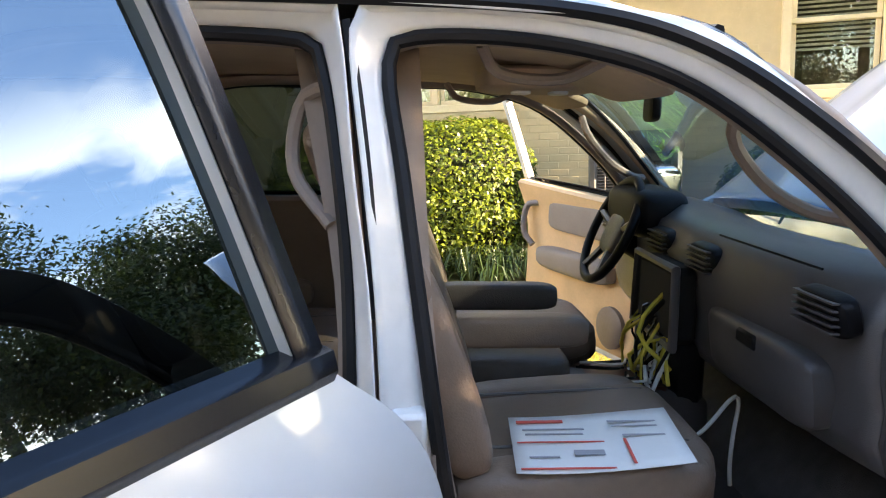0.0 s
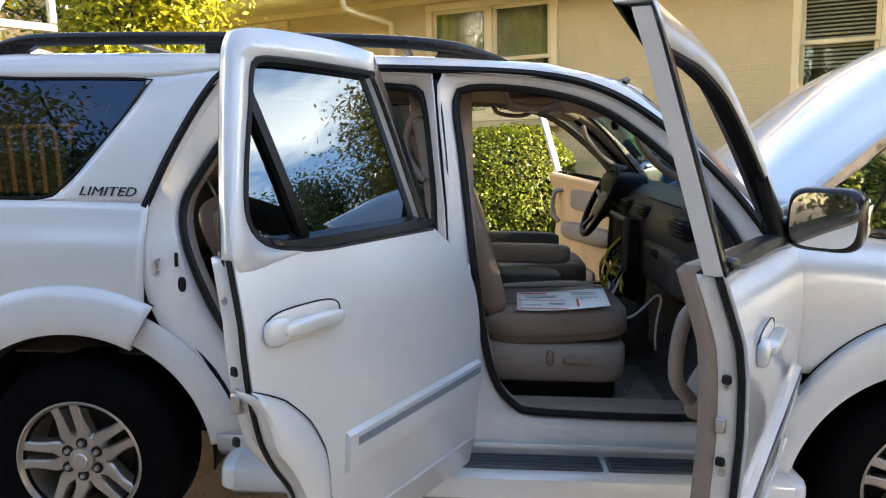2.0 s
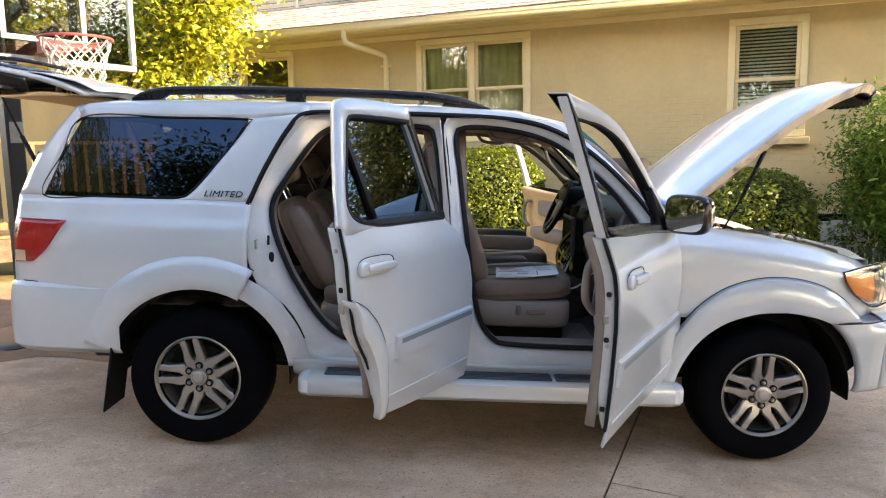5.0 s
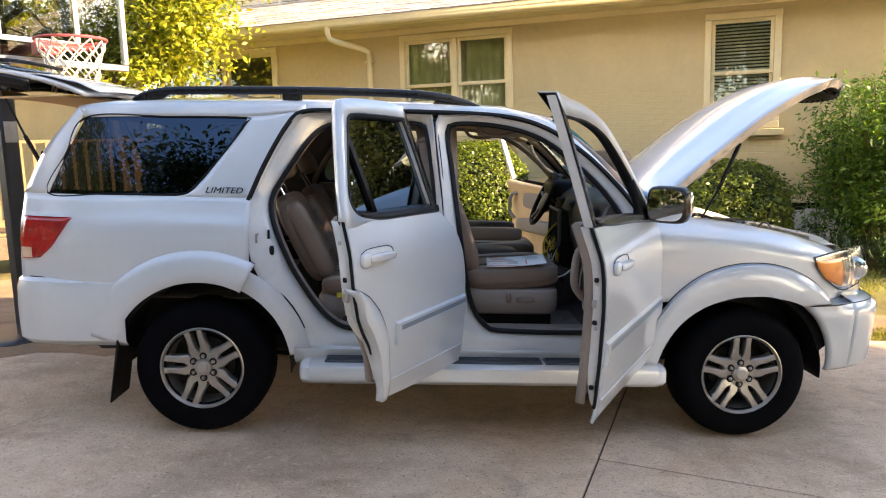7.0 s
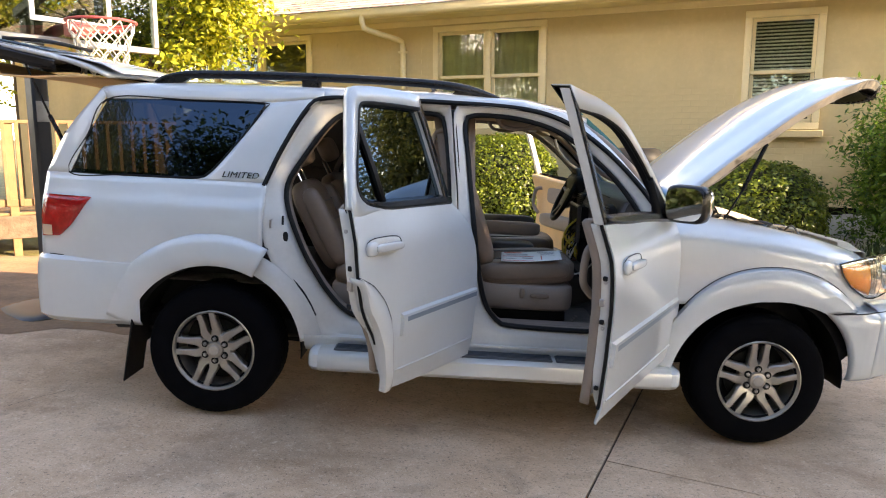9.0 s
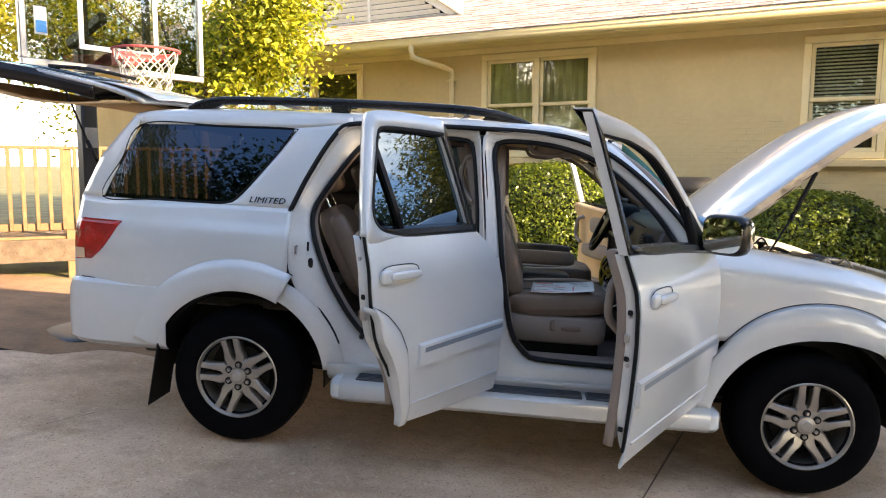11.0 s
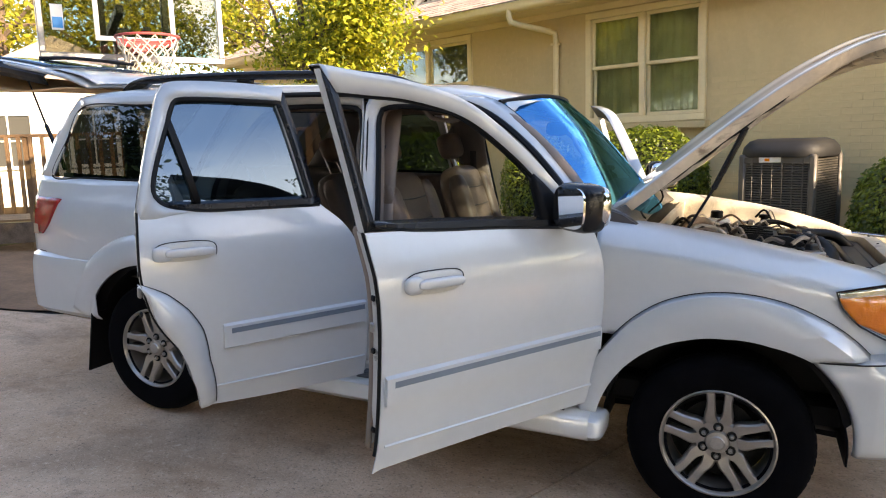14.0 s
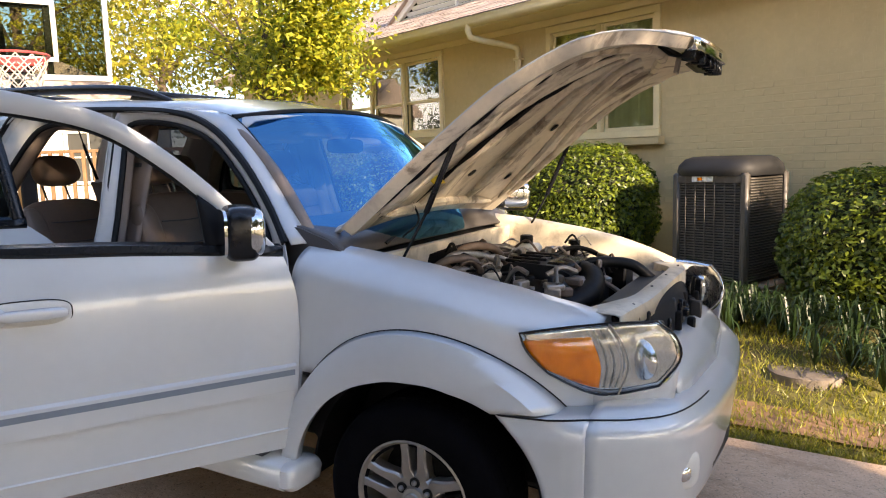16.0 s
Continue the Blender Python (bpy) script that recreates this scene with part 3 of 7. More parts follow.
def window_unit(name, label, u0, u1, z0, z1, panes, sash_z, blinds=False, curtains=False):
    """A cream window with casing, mullions, sashes and panes."""
    w = thing(name, label, "window", kind="structure", m=WALL)
    t = 0.085
    for nm, c, s in (("casing", ((u0 + u1) / 2, -0.015, z1 - t / 2), (u1 - u0, 0.06, t)), ("casing", (u0 + t / 2, -0.015, (z0 + z1) / 2), (t, 0.06, z1 - z0 - 2 * t)), ("casing", (u1 - t / 2, -0.015, (z0 + z1) / 2), (t, 0.06, z1 - z0 - 2 * t)), ("casing", ((u0 + u1) / 2, -0.015, z0 + t / 2), (u1 - u0, 0.06, t))):
        part(nm, Geo().box(c, s, 0.006), trim_m, w)
    part("window_sill", Geo().box(((u0 + u1) / 2, -0.05, z0 - 0.055), (u1 - u0 + 0.1, 0.16, 0.09), 0.008), wall_m, w, "tan painted brick sill")
    pw = (u1 - u0 - 2 * t) / panes
    for i in range(panes):
        a, b = u0 + t + pw * i, u0 + t + pw * (i + 1)
        if i:
            part("mullion", Geo().box((a, -0.01, (z0 + z1) / 2), (0.075, 0.065, z1 - z0 - 2 * t - 0.004), 0.006), trim_m, w)
        a, b = a + (0.04 if i else 0.002), b - (0.04 if i < panes - 1 else 0.002)
        for lo, hi, y in ((z0 + t + 0.002, sash_z + 0.02, 0.05), (sash_z - 0.02, z1 - t - 0.002, 0.02)):
            s = Geo()
            k = 0.045
            s.box(((a + b) / 2, y, lo + k / 2), (b - a, 0.035, k), 0.004).box(((a + b) / 2, y, hi - k / 2), (b - a, 0.035, k), 0.004)
            s.box((a + k / 2, y, (lo + hi) / 2), (k, 0.033, hi - lo - 2 * k), 0.004).box((b - k / 2, y, (lo + hi) / 2), (k, 0.033, hi - lo - 2 * k), 0.004)
            sash = part("sash", s, trim_m, w)
            part("pane", Geo().box(((a + b) / 2, y, (lo + hi) / 2), (b - a - 2 * k, 0.005, hi - lo - 2 * k)), win_glass, sash, "window pane mirroring the trees")
    g = Geo()
    g.box(((u0 + u1) / 2, 1.0, (z0 + z1) / 2), (u1 - u0 + 0.6, 0.02, z1 - z0 + 0.5))
    part("room_back", g, dark_room, w)
    if blinds:
        zz = z1 - t - 0.03
        while zz > z0 + 0.42:
            part("blind_slat", Geo().box(((u0 + u1) / 2, 0.092, zz), (u1 - u0 - 2 * t - 0.05, 0.038, 0.004), 0, Matrix.Rotation(radians(38), 3, "X")), blind, w)
            zz -= 0.043
        part("shutter_board", Geo().box(((u0 + u1) / 2 + 0.06, 0.16, z0 + 0.3), (u1 - u0 - 0.3, 0.02, 0.36), 0.004), bark, w, "brown board behind the glass")
    if curtains:
        g = Geo()
        n = 60
        g.grid([[(u0 + t + (u1 - u0 - 2 * t) * i / n, 0.10 + 0.018 * math.sin(i * 1.35), z) for z in (z0 + 0.05, z1 - 0.05)] for i in range(n + 1)])
        part("curtain", g, curtain, w)
    return w


window_unit("window_main", "cream double window with two sash pairs", *OPEN["window_main"], 2, 2.45, curtains=True)
window_unit("window_blind", "cream sash window with half-lowered blind", *OPEN["window_blind"], 1, 2.38, blinds=True)
window_unit("window_triple", "cream triple window with dark panes", *OPEN["window_triple"], 3, 2.45)

hatch_b = thing("crawl_hatch", "open crawl space hatch with its pale board leaning outside", "hatch", kind="structure", m=WALL)
a, b, lo, hi = OPEN["crawl_hatch"]
g = Geo().box(((a + b) / 2, 0.02, hi - 0.025), (b - a, 0.1, 0.05), 0.004).box((a + 0.025, 0.02, (lo + hi) / 2 - 0.03), (0.05, 0.1, hi - lo - 0.06), 0.004)
part("frame", g, trim_m, hatch_b)
part("void", Geo().box(((a + b) / 2, 0.4, (lo + hi) / 2), (b - a + 0.2, 0.02, hi - lo + 0.2)), void_shade, hatch_b, "black sheet for the unlit crawl space behind the hatch")
for i in range(5):
    part("board", Geo().box((a + 0.0 + 0.17 * i, -0.18, 0.33 - 0.012 * (4 - i) + 0.03 * i / 4), (0.166, 0.025, 0.62), 0.004, Matrix.Rotation(radians(-14), 3, "X")), white_paint, hatch_b)

eave = thing("eave", "cream eave with soffit, fascia and gutter", "eave", kind="structure", m=WALL)
part("soffit", Geo().box((-0.9, -0.30, 3.325), (17.2, 0.6, 0.03)), trim_m, eave)
part("frieze_board", Geo().box((-0.9, -0.016, 3.265), (17.2, 0.028, 0.085), 0.004), trim_m, eave)
part("fascia", Geo().box((-0.9, -0.585, 3.36), (17.2, 0.03, 0.17), 0.004), trim_m, eave)
g = Geo()
prof = [(-0.602, 3.40), (-0.602, 3.30), (-0.625, 3.285), (-0.68, 3.30), (-0.71, 3.345), (-0.70, 3.375), (-0.725, 3.40), (-0.72, 3.412), (-0.615, 3.408)]
g.grid([[(x, p, q) for p, q in prof] for x in (-9.5, 7.7)])
part("gutter", g, trim_m, eave, solid=0.004)

spout = thing("downspout", "cream downspout with bent elbow under the gutter", "downspout", m=WALL)
path = [(-1.0, -0.66, 3.33), (-1.0, -0.66, 3.22), (-0.97, -0.60, 3.14), (-0.66, -0.12, 3.02), (-0.63, -0.06, 2.93), (-0.63, -0.055, 2.6), (-0.63, -0.055, 0.12)]
part("pipe", Geo().tube(curve(path, 40), 0.042, 10), trim_m, spout)
for z in (2.85, 1.6):
    part("strap", Geo().box((-0.63, -0.05, z), (0.13, 0.1, 0.03), 0.004), trim_m, spout)

roof = thing("roof", "weathered brown shingle roof", "roof", kind="structure", m=WALL)
RS = math.tan(radians(24))
g = Geo()
g.add([(-9.8, -0.69, 3.42), (7.9, -0.69, 3.42), (7.9, 7.0, 3.42 + 7.69 * RS), (-9.8, 7.0, 3.42 + 7.69 * RS), (-9.8, -0.69, 3.36), (7.9, -0.69, 3.36), (7.9, 7.0, 3.36 + 7.69 * RS), (-9.8, 7.0, 3.36 + 7.69 * RS)], [(0, 1, 2, 3), (7, 6, 5, 4), (0, 4, 5, 1), (1, 5, 6, 2), (2, 6, 7, 3), (3, 7, 4, 0)])
part("deck", g, shingle_s, roof)
rot = Matrix.Rotation(radians(24 - 1.6), 3, "X")
me_sh = None
rr_ = random.Random(8)
rest = Geo()
for row in range(22):
    y = -0.70 + row * 0.135
    z = 3.43 + (y + 0.69) * RS
    u = -9.6 + (row % 2) * 0.16
    while u < 7.5:
        w = rr_.choice((0.24, 0.3, 0.36))
        if row < 9 and -4.4 < u < 3.6 and rr_.random() < 2:
            if me_sh is None:
                first = part("shingle", Geo().box((0, 0, 0), (0.29, 0.2, 0.012), 0, rot), shingle, roof)
                me_sh = first.data
                ob = first
            else:
                ob = new("shingle", me_sh)
                ob.parent = roof
            ob.location = (u + 0.15, y + 0.06, z + rr_.uniform(0, 0.006) + 0.03)
            u += 0.3
        else:
            rest.box((u + w / 2, y + 0.06, z + rr_.uniform(0, 0.006) + 0.03), (w - 0.006, 0.2, 0.012), 0, rot)
            u += w
part("shingles", rest, shingle_s, roof, "courses of worn brown shingles")["kind"] = "stuff"

gable = thing("gable_vent", "white louvred gable vent rising from the roof", "gable", kind="structure", m=WALL)
GX, GY, GZ, GH, GW = -2.55, 0.55, 3.92, 1.05, 1.75
for i in range(11):
    z = GZ + 0.06 + i * 0.085
    hw_ = GW * (1 - (z - GZ) / GH) - 0.14
    if hw_ > 0.05:
        part("louvre_slat", Geo().box((GX, GY, z), (2 * hw_, 0.02, 0.075), 0.003, Matrix.Rotation(radians(30), 3, "X")), white_paint, gable)
for s in (-1, 1):
    L = math.hypot(GW, GH)
    part("rake_board", Geo().box((GX + s * GW / 2, GY - 0.03, GZ + GH / 2 + 0.02), (L + 0.1, 0.08, 0.15), 0.004, Matrix.Rotation(s * math.atan2(GH, GW), 3, "Y")), white_paint, gable)
part("back", Geo().prism([(GX - GW, GZ), (GX + GW, GZ), (GX, GZ + GH)], GY + 0.06, GY + 0.1), void_shade, gable)
part("roof_slope", Geo().add([(GX - GW - 0.2, GY - 0.12, GZ - 0.06), (GX, GY - 0.12, GZ + GH + 0.13), (GX, GY + 2.6, GZ + GH + 0.13), (GX - GW - 0.2, GY + 2.6, GZ + 0.3), (GX + GW + 0.2, GY - 0.12, GZ - 0.06), (GX + GW + 0.2, GY + 2.6, GZ + 0.3)], [(0, 1, 2, 3), (1, 4, 5, 2)]), shingle_s, gable, solid=0.04)
part("post", Geo().box((GX, GY - 0.02, GZ + GH / 2), (0.05, 0.05, GH), 0.003), white_paint, gable)

# ---- air conditioner ----
acz = 0.14
ac = thing("air_conditioner", "taupe outdoor air conditioner with louvred sides and black top", "air conditioner", m=Matrix.Translation(at_wall(2.63 + 0.375, 1.31 - 0.41, acz)) @ WALL.to_3x3().to_4x4())
part("pad", Geo().box((0, 0, 0.03), (0.95, 0.98, 0.08), 0.01), concrete, ac)
part("cabinet", Geo().box((0, 0, 0.60), (0.70, 0.77, 1.04), 0.04), ac_dark, ac)
for x in (-0.345, 0.345):
    for y in (-0.38, 0.38):
        part("corner_post", Geo().box((x, y, 0.60), (0.075, 0.075, 1.06), 0.02), ac_metal, ac)
sl = Geo().box((0, 0, 0), (0.62, 0.016, 0.012), 0.003, Matrix.Rotation(radians(35), 3, "X"))
slats = [part("louvre", sl, ac_metal, ac)]
for i in range(38):
    ob = slats[0] if i == 0 else new("louvre", slats[0].data)
    ob.parent = ac
    ob.location = (0, -0.392, 0.13 + i * 0.0255)
for i in range(38):
    ob = new("louvre", slats[0].data)
    ob.parent = ac
    ob.location, ob.rotation_euler = (0.357, 0, 0.13 + i * 0.0255), (0, 0, math.pi / 2)
for x in (-0.24, -0.14, -0.04, 0.06, 0.16, 0.26):
    part("wire_guard", Geo().box((x, -0.407, 0.61), (0.012, 0.008, 1.0), 0.003), ac_metal, ac)
g = Geo()
rows = []
for z, k in ((1.10, 1.0), (1.14, 1.03), (1.20, 1.0), (1.26, 0.88), (1.285, 0.72), (1.28, 0.3), (1.28, 0.01)):
    rows.append([(0.40 * k * math.copysign(abs(math.cos(a)) ** 0.5, math.cos(a)), 0.44 * k * math.copysign(abs(math.sin(a)) ** 0.5, math.sin(a)), z) for a in (2 * math.pi * i / 40 for i in range(40))])
part("top_cap", g.grid(rows, close_v=True), ac_dark, ac, "black moulded top")
part("header_band", Geo().box((0, -0.395, 1.07), (0.66, 0.03, 0.07), 0.006), ac_metal, ac)
part("name_badge", Geo().box((-0.06, -0.414, 1.075), (0.22, 0.012, 0.055), 0.005), white_paint, ac, "small white and orange maker plate")
part("badge_mark", Geo().box((-0.085, -0.422, 1.075), (0.05, 0.006, 0.03), 0.004), amber, ac)

# ---- shrubs ----
def shrub(label, c, r, n, seed, size=0.024, material=None, group="clipped shrubs", sq=2.6):
    """A clipped evergreen: stems inside, a shell of small leaves with an uneven skin."""
    rng = np.random.default_rng(seed)
    t = thing("shrub", label, "shrub", group, m=Matrix.Translation(c))
    g = Geo()
    for i in range(9):
        a = rng.uniform(0, 6.28)
        q = Vector((math.cos(a) * r[0] * 0.5, math.sin(a) * r[1] * 0.5, r[2] * 1.1))
        g.tube([(q.x * 0.15, q.y * 0.15, -0.05), (q.x * 0.5, q.y * 0.5, q.z * 0.5), tuple(q)], [0.02, 0.013, 0.006], 6)
    part("stem", g, bark, t)
    d = rng.normal(0, 1, (n, 3))
    d /= (np.abs(d) ** sq).sum(1, keepdims=True) ** (1 / sq)
    depth = 1 - np.abs(rng.normal(0, 0.09, n))
    lump = np.array([noise.noise((x * 3.1 + seed, y * 3.1, z * 3.1)) + 0.5 * noise.noise((x * 8, y * 8 + seed, z * 8)) for x, y, z in d])
    p = d * (depth * (1 + 0.085 * lump))[:, None] * np.array(r)
    p[:, 2] += r[2]
    p = p[p[:, 2] > 0.06]
    nn = (p - np.array((0, 0, r[2]))) / np.array(r) ** 2
    nn /= np.linalg.norm(nn, axis=1, keepdims=True)
    leaves("foliage", p, nn + np.array((0, 0, 0.5)), size, material or box_leaf, t, "small glossy leaves", "stuff", 0.55, 0.5, seed)
    # solid filling whose near-black colour is the shade among the inner leaves
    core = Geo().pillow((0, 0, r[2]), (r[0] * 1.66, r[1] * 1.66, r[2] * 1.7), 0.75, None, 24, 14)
    part("shade_core", core, core_shade, t, "near-black filling for the shade between the leaves")
    return t


core_shade = mat("shaded shrub filling", (0.018, 0.022, 0.008), 0.95, vary=0.4, scale=20, bump=0.8, bscale=40)
shrub("round clipped boxwood with bright new leaves beside the wall", at_wall(1.28, 0.95, 0.08), (0.80, 0.68, 0.76), 24000, 11)
shrub("clipped boxwood behind the parked car", at_wall(-0.25, 0.9, 0.08), (0.55, 0.55, 0.72), 12000, 12)
shrub("broad clipped boxwood at the front bed", (4.78, 3.72, -0.02), (0.78, 0.78, 0.66), 24000, 13)
shrub("clipped hedge under the triple window", at_wall(-2.7, 0.85, 0.1), (0.8, 0.6, 0.78), 7000, 14)
shrub("clipped hedge under the triple window", at_wall(-4.3, 0.85, 0.1), (0.85, 0.6, 0.8), 7000, 15)

nan = thing("nandina", "tall loose nandina with bare canes and light green tops", "shrub", m=Matrix.Translation(at_wall(6.25, 0.95, 0.08)))
rng = np.random.default_rng(21)
pts, nrm = [], []
for i in range(34):
    a, rad = rng.uniform(0, 6.28), rng.uniform(0.05, 0.28)
    b = Vector((math.cos(a) * rad, math.sin(a) * rad, 0))
    lean = Vector((math.cos(a), math.sin(a), 0)) * rng.uniform(0.1, 0.5)
    h = rng.uniform(1.2, 2.05)
    path = [tuple(b), tuple(b + lean * 0.4 + Vector((0, 0, h * 0.55))), tuple(b + lean + Vector((0, 0, h)))]
    part("cane", Geo().tube(curve(path, 8), [0.011] * 4 + [0.008] * 4, 6), cane, nan)
    tip = b + lean + Vector((0, 0, h))
    for k in range(34):
        q = tip + Vector(rng.normal(0, (0.2, 0.2, 0.2)))
        q.z = min(q.z, 2.15) - rng.uniform(0, 1.1)
        m_ = rng.normal(0, 0.075, (22, 3)) + np.array(q)
        pts.append(m_), nrm.append(np.tile((0, 0, 1.0), (22, 1)))
leaves("foliage", np.concatenate(pts), np.concatenate(nrm), 0.037, nand_leaf, nan, "narrow light green leaflets", "stuff", 0.8, 0.32, 3)

rng = np.random.default_rng(22)
bed = thing("strap_leaf_border", "dark strap-leaved border plants along the bed", "border plants", kind="stuff")
rows_, g = [], Geo()
for i in range(150):
    u = rng.uniform(-0.8, 7.2)
    off = 1.55 + rng.normal(0, 0.16) + (0.75 if 3.0 < u < 5.6 else 0.0)
    c = at_wall(u, off)
    c.z = ground_z(c.x, c.y)
    for k in range(20):
        a = rng.uniform(0, 6.28)
        L, h = rng.uniform(0.16, 0.34), rng.uniform(0.16, 0.36)
        d = Vector((math.cos(a), math.sin(a), 0))
        w = Vector((-d.y, d.x, 0)) * 0.007
        p = [c, c + d * L * 0.35 + Vector((0, 0, h)), c + d * L * 0.75 + Vector((0, 0, h * 0.95)), c + d * L * 1.1 + Vector((0, 0, h * 0.5))]
        g.add([p[0] - w, p[0] + w, p[1] - w, p[1] + w, p[2] - w * 0.8, p[2] + w * 0.8, p[3]], [(0, 1, 3, 2), (2, 3, 5, 4), (4, 5, 6)])
part("strap_leaves", g, mondo, bed)["kind"] = "stuff"

mh = thing("manhole_cover", "round rusty cover lying flush in the lawn", "manhole cover", m=Matrix.Translation((4.25, 2.25, ground_z(4.25, 2.25) - 0.006)))
part("rim", Geo().lathe([(0.245, -0.06), (0.245, 0.02), (0.225, 0.026), (0.22, 0.016)], (0, 0, 0), "z", 40), iron, mh)
part("lid", Geo().lathe([(0.219, -0.03), (0.219, 0.018), (0.12, 0.022), (0.001, 0.023)], (0, 0, 0), "z", 40), iron, mh)

# ---- trees, near and far ----
def tree(name, label, base, trunk_h, crown_c, crown_r, n_clump, per, leaf, material, seed, r0=0.16, clump=0.5, drop=0.0, cat="tree", aspect=0.45, limb_step=3):
    """A tapered trunk, limbs to each clump, and a crown of leaf clumps with gaps."""
    rng = np.random.default_rng(seed)
    t = thing(name, label, cat, m=Matrix.Translation(base))
    top = Vector(crown_c)
    g = Geo()
    g.tube(curve([(0, 0, -0.2), (0.06, 0.03, trunk_h * 0.5), (top.x * 0.3, top.y * 0.3, trunk_h), (top.x, top.y, top.z + crown_r[2] * 0.3)], 14), list(np.linspace(r0, r0 * 0.25, 14)), 10)
    part("trunk", g, bark, t)
    pts, nrm = [], []
    for i in range(n_clump):
        d = rng.normal(0, 1, 3)
        d /= np.linalg.norm(d)
        rad = rng.uniform(0.35, 1.0) ** 0.6
        c = np.array(top) + d * rad * np.array(crown_r)
        if noise.noise((c[0] * 0.55 + seed, c[1] * 0.55, c[2] * 0.55)) < drop:
            continue
        if i % limb_step == 0:
            s = np.array((top.x * 0.3, top.y * 0.3, trunk_h + rng.uniform(0, 0.5) * crown_r[2]))
            part("limb", Geo().tube([tuple(s), tuple((s + c) / 2 + np.array((0, 0, 0.12 * crown_r[2]))), tuple(c)], [r0 * 0.28, r0 * 0.16, r0 * 0.06], 5), bark, t)
        q = c + rng.normal(0, clump, (per, 3)) * np.array((1, 1, 0.6))
        pts.append(q), nrm.append(np.tile((0, 0, 1.0), (per, 1)) + 0.5 * d)
    leaves("crown", np.concatenate(pts), np.concatenate(nrm), leaf, material, t, "crown of small leaves with gaps", "stuff", 0.75, aspect, seed)
    return t


tree("dogwood", "small tree with sunlit yellow-green leaves", (-3.1, 5.7, 0.1), 2.0, (0.0, -0.3, 4.0), (2.15, 1.6, 1.75), 300, 250, 0.05, tree_leaf, 31, 0.11, 0.28, limb_step=5)
for i, (bx, by, h, rr, nn) in enumerate([(-9.5, 13, 7.5, 3.2, 170), (-5.5, 16, 8.5, 3.6, 190), (-13, 8, 7.0, 3.4, 170), (-1.5, 19, 9.5, 3.8, 170), (-16, 15, 9.0, 4.2, 190)]):
    tree("background_tree", "tall leafy tree beyond the house", (bx, by, 0), h * 0.45, (0.2, 0, h * 0.72), (rr, rr, h * 0.42), nn, 130, 0.085, far_leaf, 40 + i, 0.2, 0.55, limb_step=9)
tree("background_tree", "tall pine trunk with thin high crown", (-4.6, 13.5, 0), 8, (0.3, 0, 10.0), (2.0, 2.0, 2.2), 60, 50, 0.12, far_leaf, 47, 0.17, 0.5)
# shade trees behind the walk, seen only as reflections and dappled shade
tree("oak", "spreading oak whose crown shades the drive", (11.6, -8.1, -0.4), 2.4, (-0.6, 0.3, 4.7), (4.9, 4.45, 2.2), 345, 330, 0.07, oak_leaf, 51, 0.32, 0.5, -0.19, limb_step=8)
tree("oak", "spreading oak whose crown shades the drive", (15.4, -6.2, -0.4), 2.2, (0.2, 0.2, 4.7), (2.4, 1.8, 1.9), 170, 330, 0.07, oak_leaf, 53, 0.26, 0.45, -0.4, limb_step=8)
tree("oak", "spreading oak whose crown shades the drive", (7.2, -12.3, -0.3), 2.2, (0.3, 0.5, 4.2), (4.2, 3.6, 2.0), 240, 190, 0.085, oak_leaf, 52, 0.3, 0.5, -0.02, limb_step=8)
tree("oak", "tall oak standing behind the others", (16.5, -11.8, -0.4), 6.5, (0.0, 0.0, 11.5), (5.0, 4.8, 3.0), 310, 260, 0.09, oak_leaf, 54, 0.34, 0.55, 0.0, limb_step=10)
tree("shade_tree", "dense leafy tree beside the end of the house", (10.5, 5.4, 0), 1.7, (0.1, 0.1, 3.6), (2.6, 2.4, 2.4), 430, 300, 0.055, shade_leaf, 58, 0.26, 0.42, -0.3, limb_step=10)
for i, (bx, by) in enumerate([(-7, -11.5), (-10.5, -9), (-3.5, -13), (0, -14.5), (3.5, -15.5), (-13.5, -6.5), (8, -17), (-15, -3.6), (-16, -0.5), (-15.5, 2.4)]):
    tree("yard_hedge", "tall untrimmed hedge across the yard", (bx, by, 0), 0.6, (0, 0, 1.6), (2.3, 1.8, 1.5), 140, 130, 0.085, oak_leaf, 80 + i, 0.1, 0.45, limb_step=15, cat="hedge")
for i, (bx, by, h) in enumerate([(-12.5, -15, 12.0), (-9, -11.5, 10.0), (-19, -9, 11.0), (-9, -15, 11.0), (-2.5, -17, 13.0), (-6.0, -17, 12.5), (0.8, -18, 14.0), (3.5, -19, 13.0), (14, -19, 11.0), (20, -11, 9.0), (24, -2, 9.5), (26, 4, 8.5), (30, 10, 10.0), (23, 1.5, 6.5), (-16, -11, 10.0), (-13, -3, 8.0)]):
    tree("street_tree", "dark leafy tree across the yard", (bx, by, 0), h * 0.4, (0, 0, h * 0.62), (3.6, 3.4, h * 0.40), 230, 200, 0.10, oak_leaf, 60 + i, 0.26, 0.6, limb_step=12)

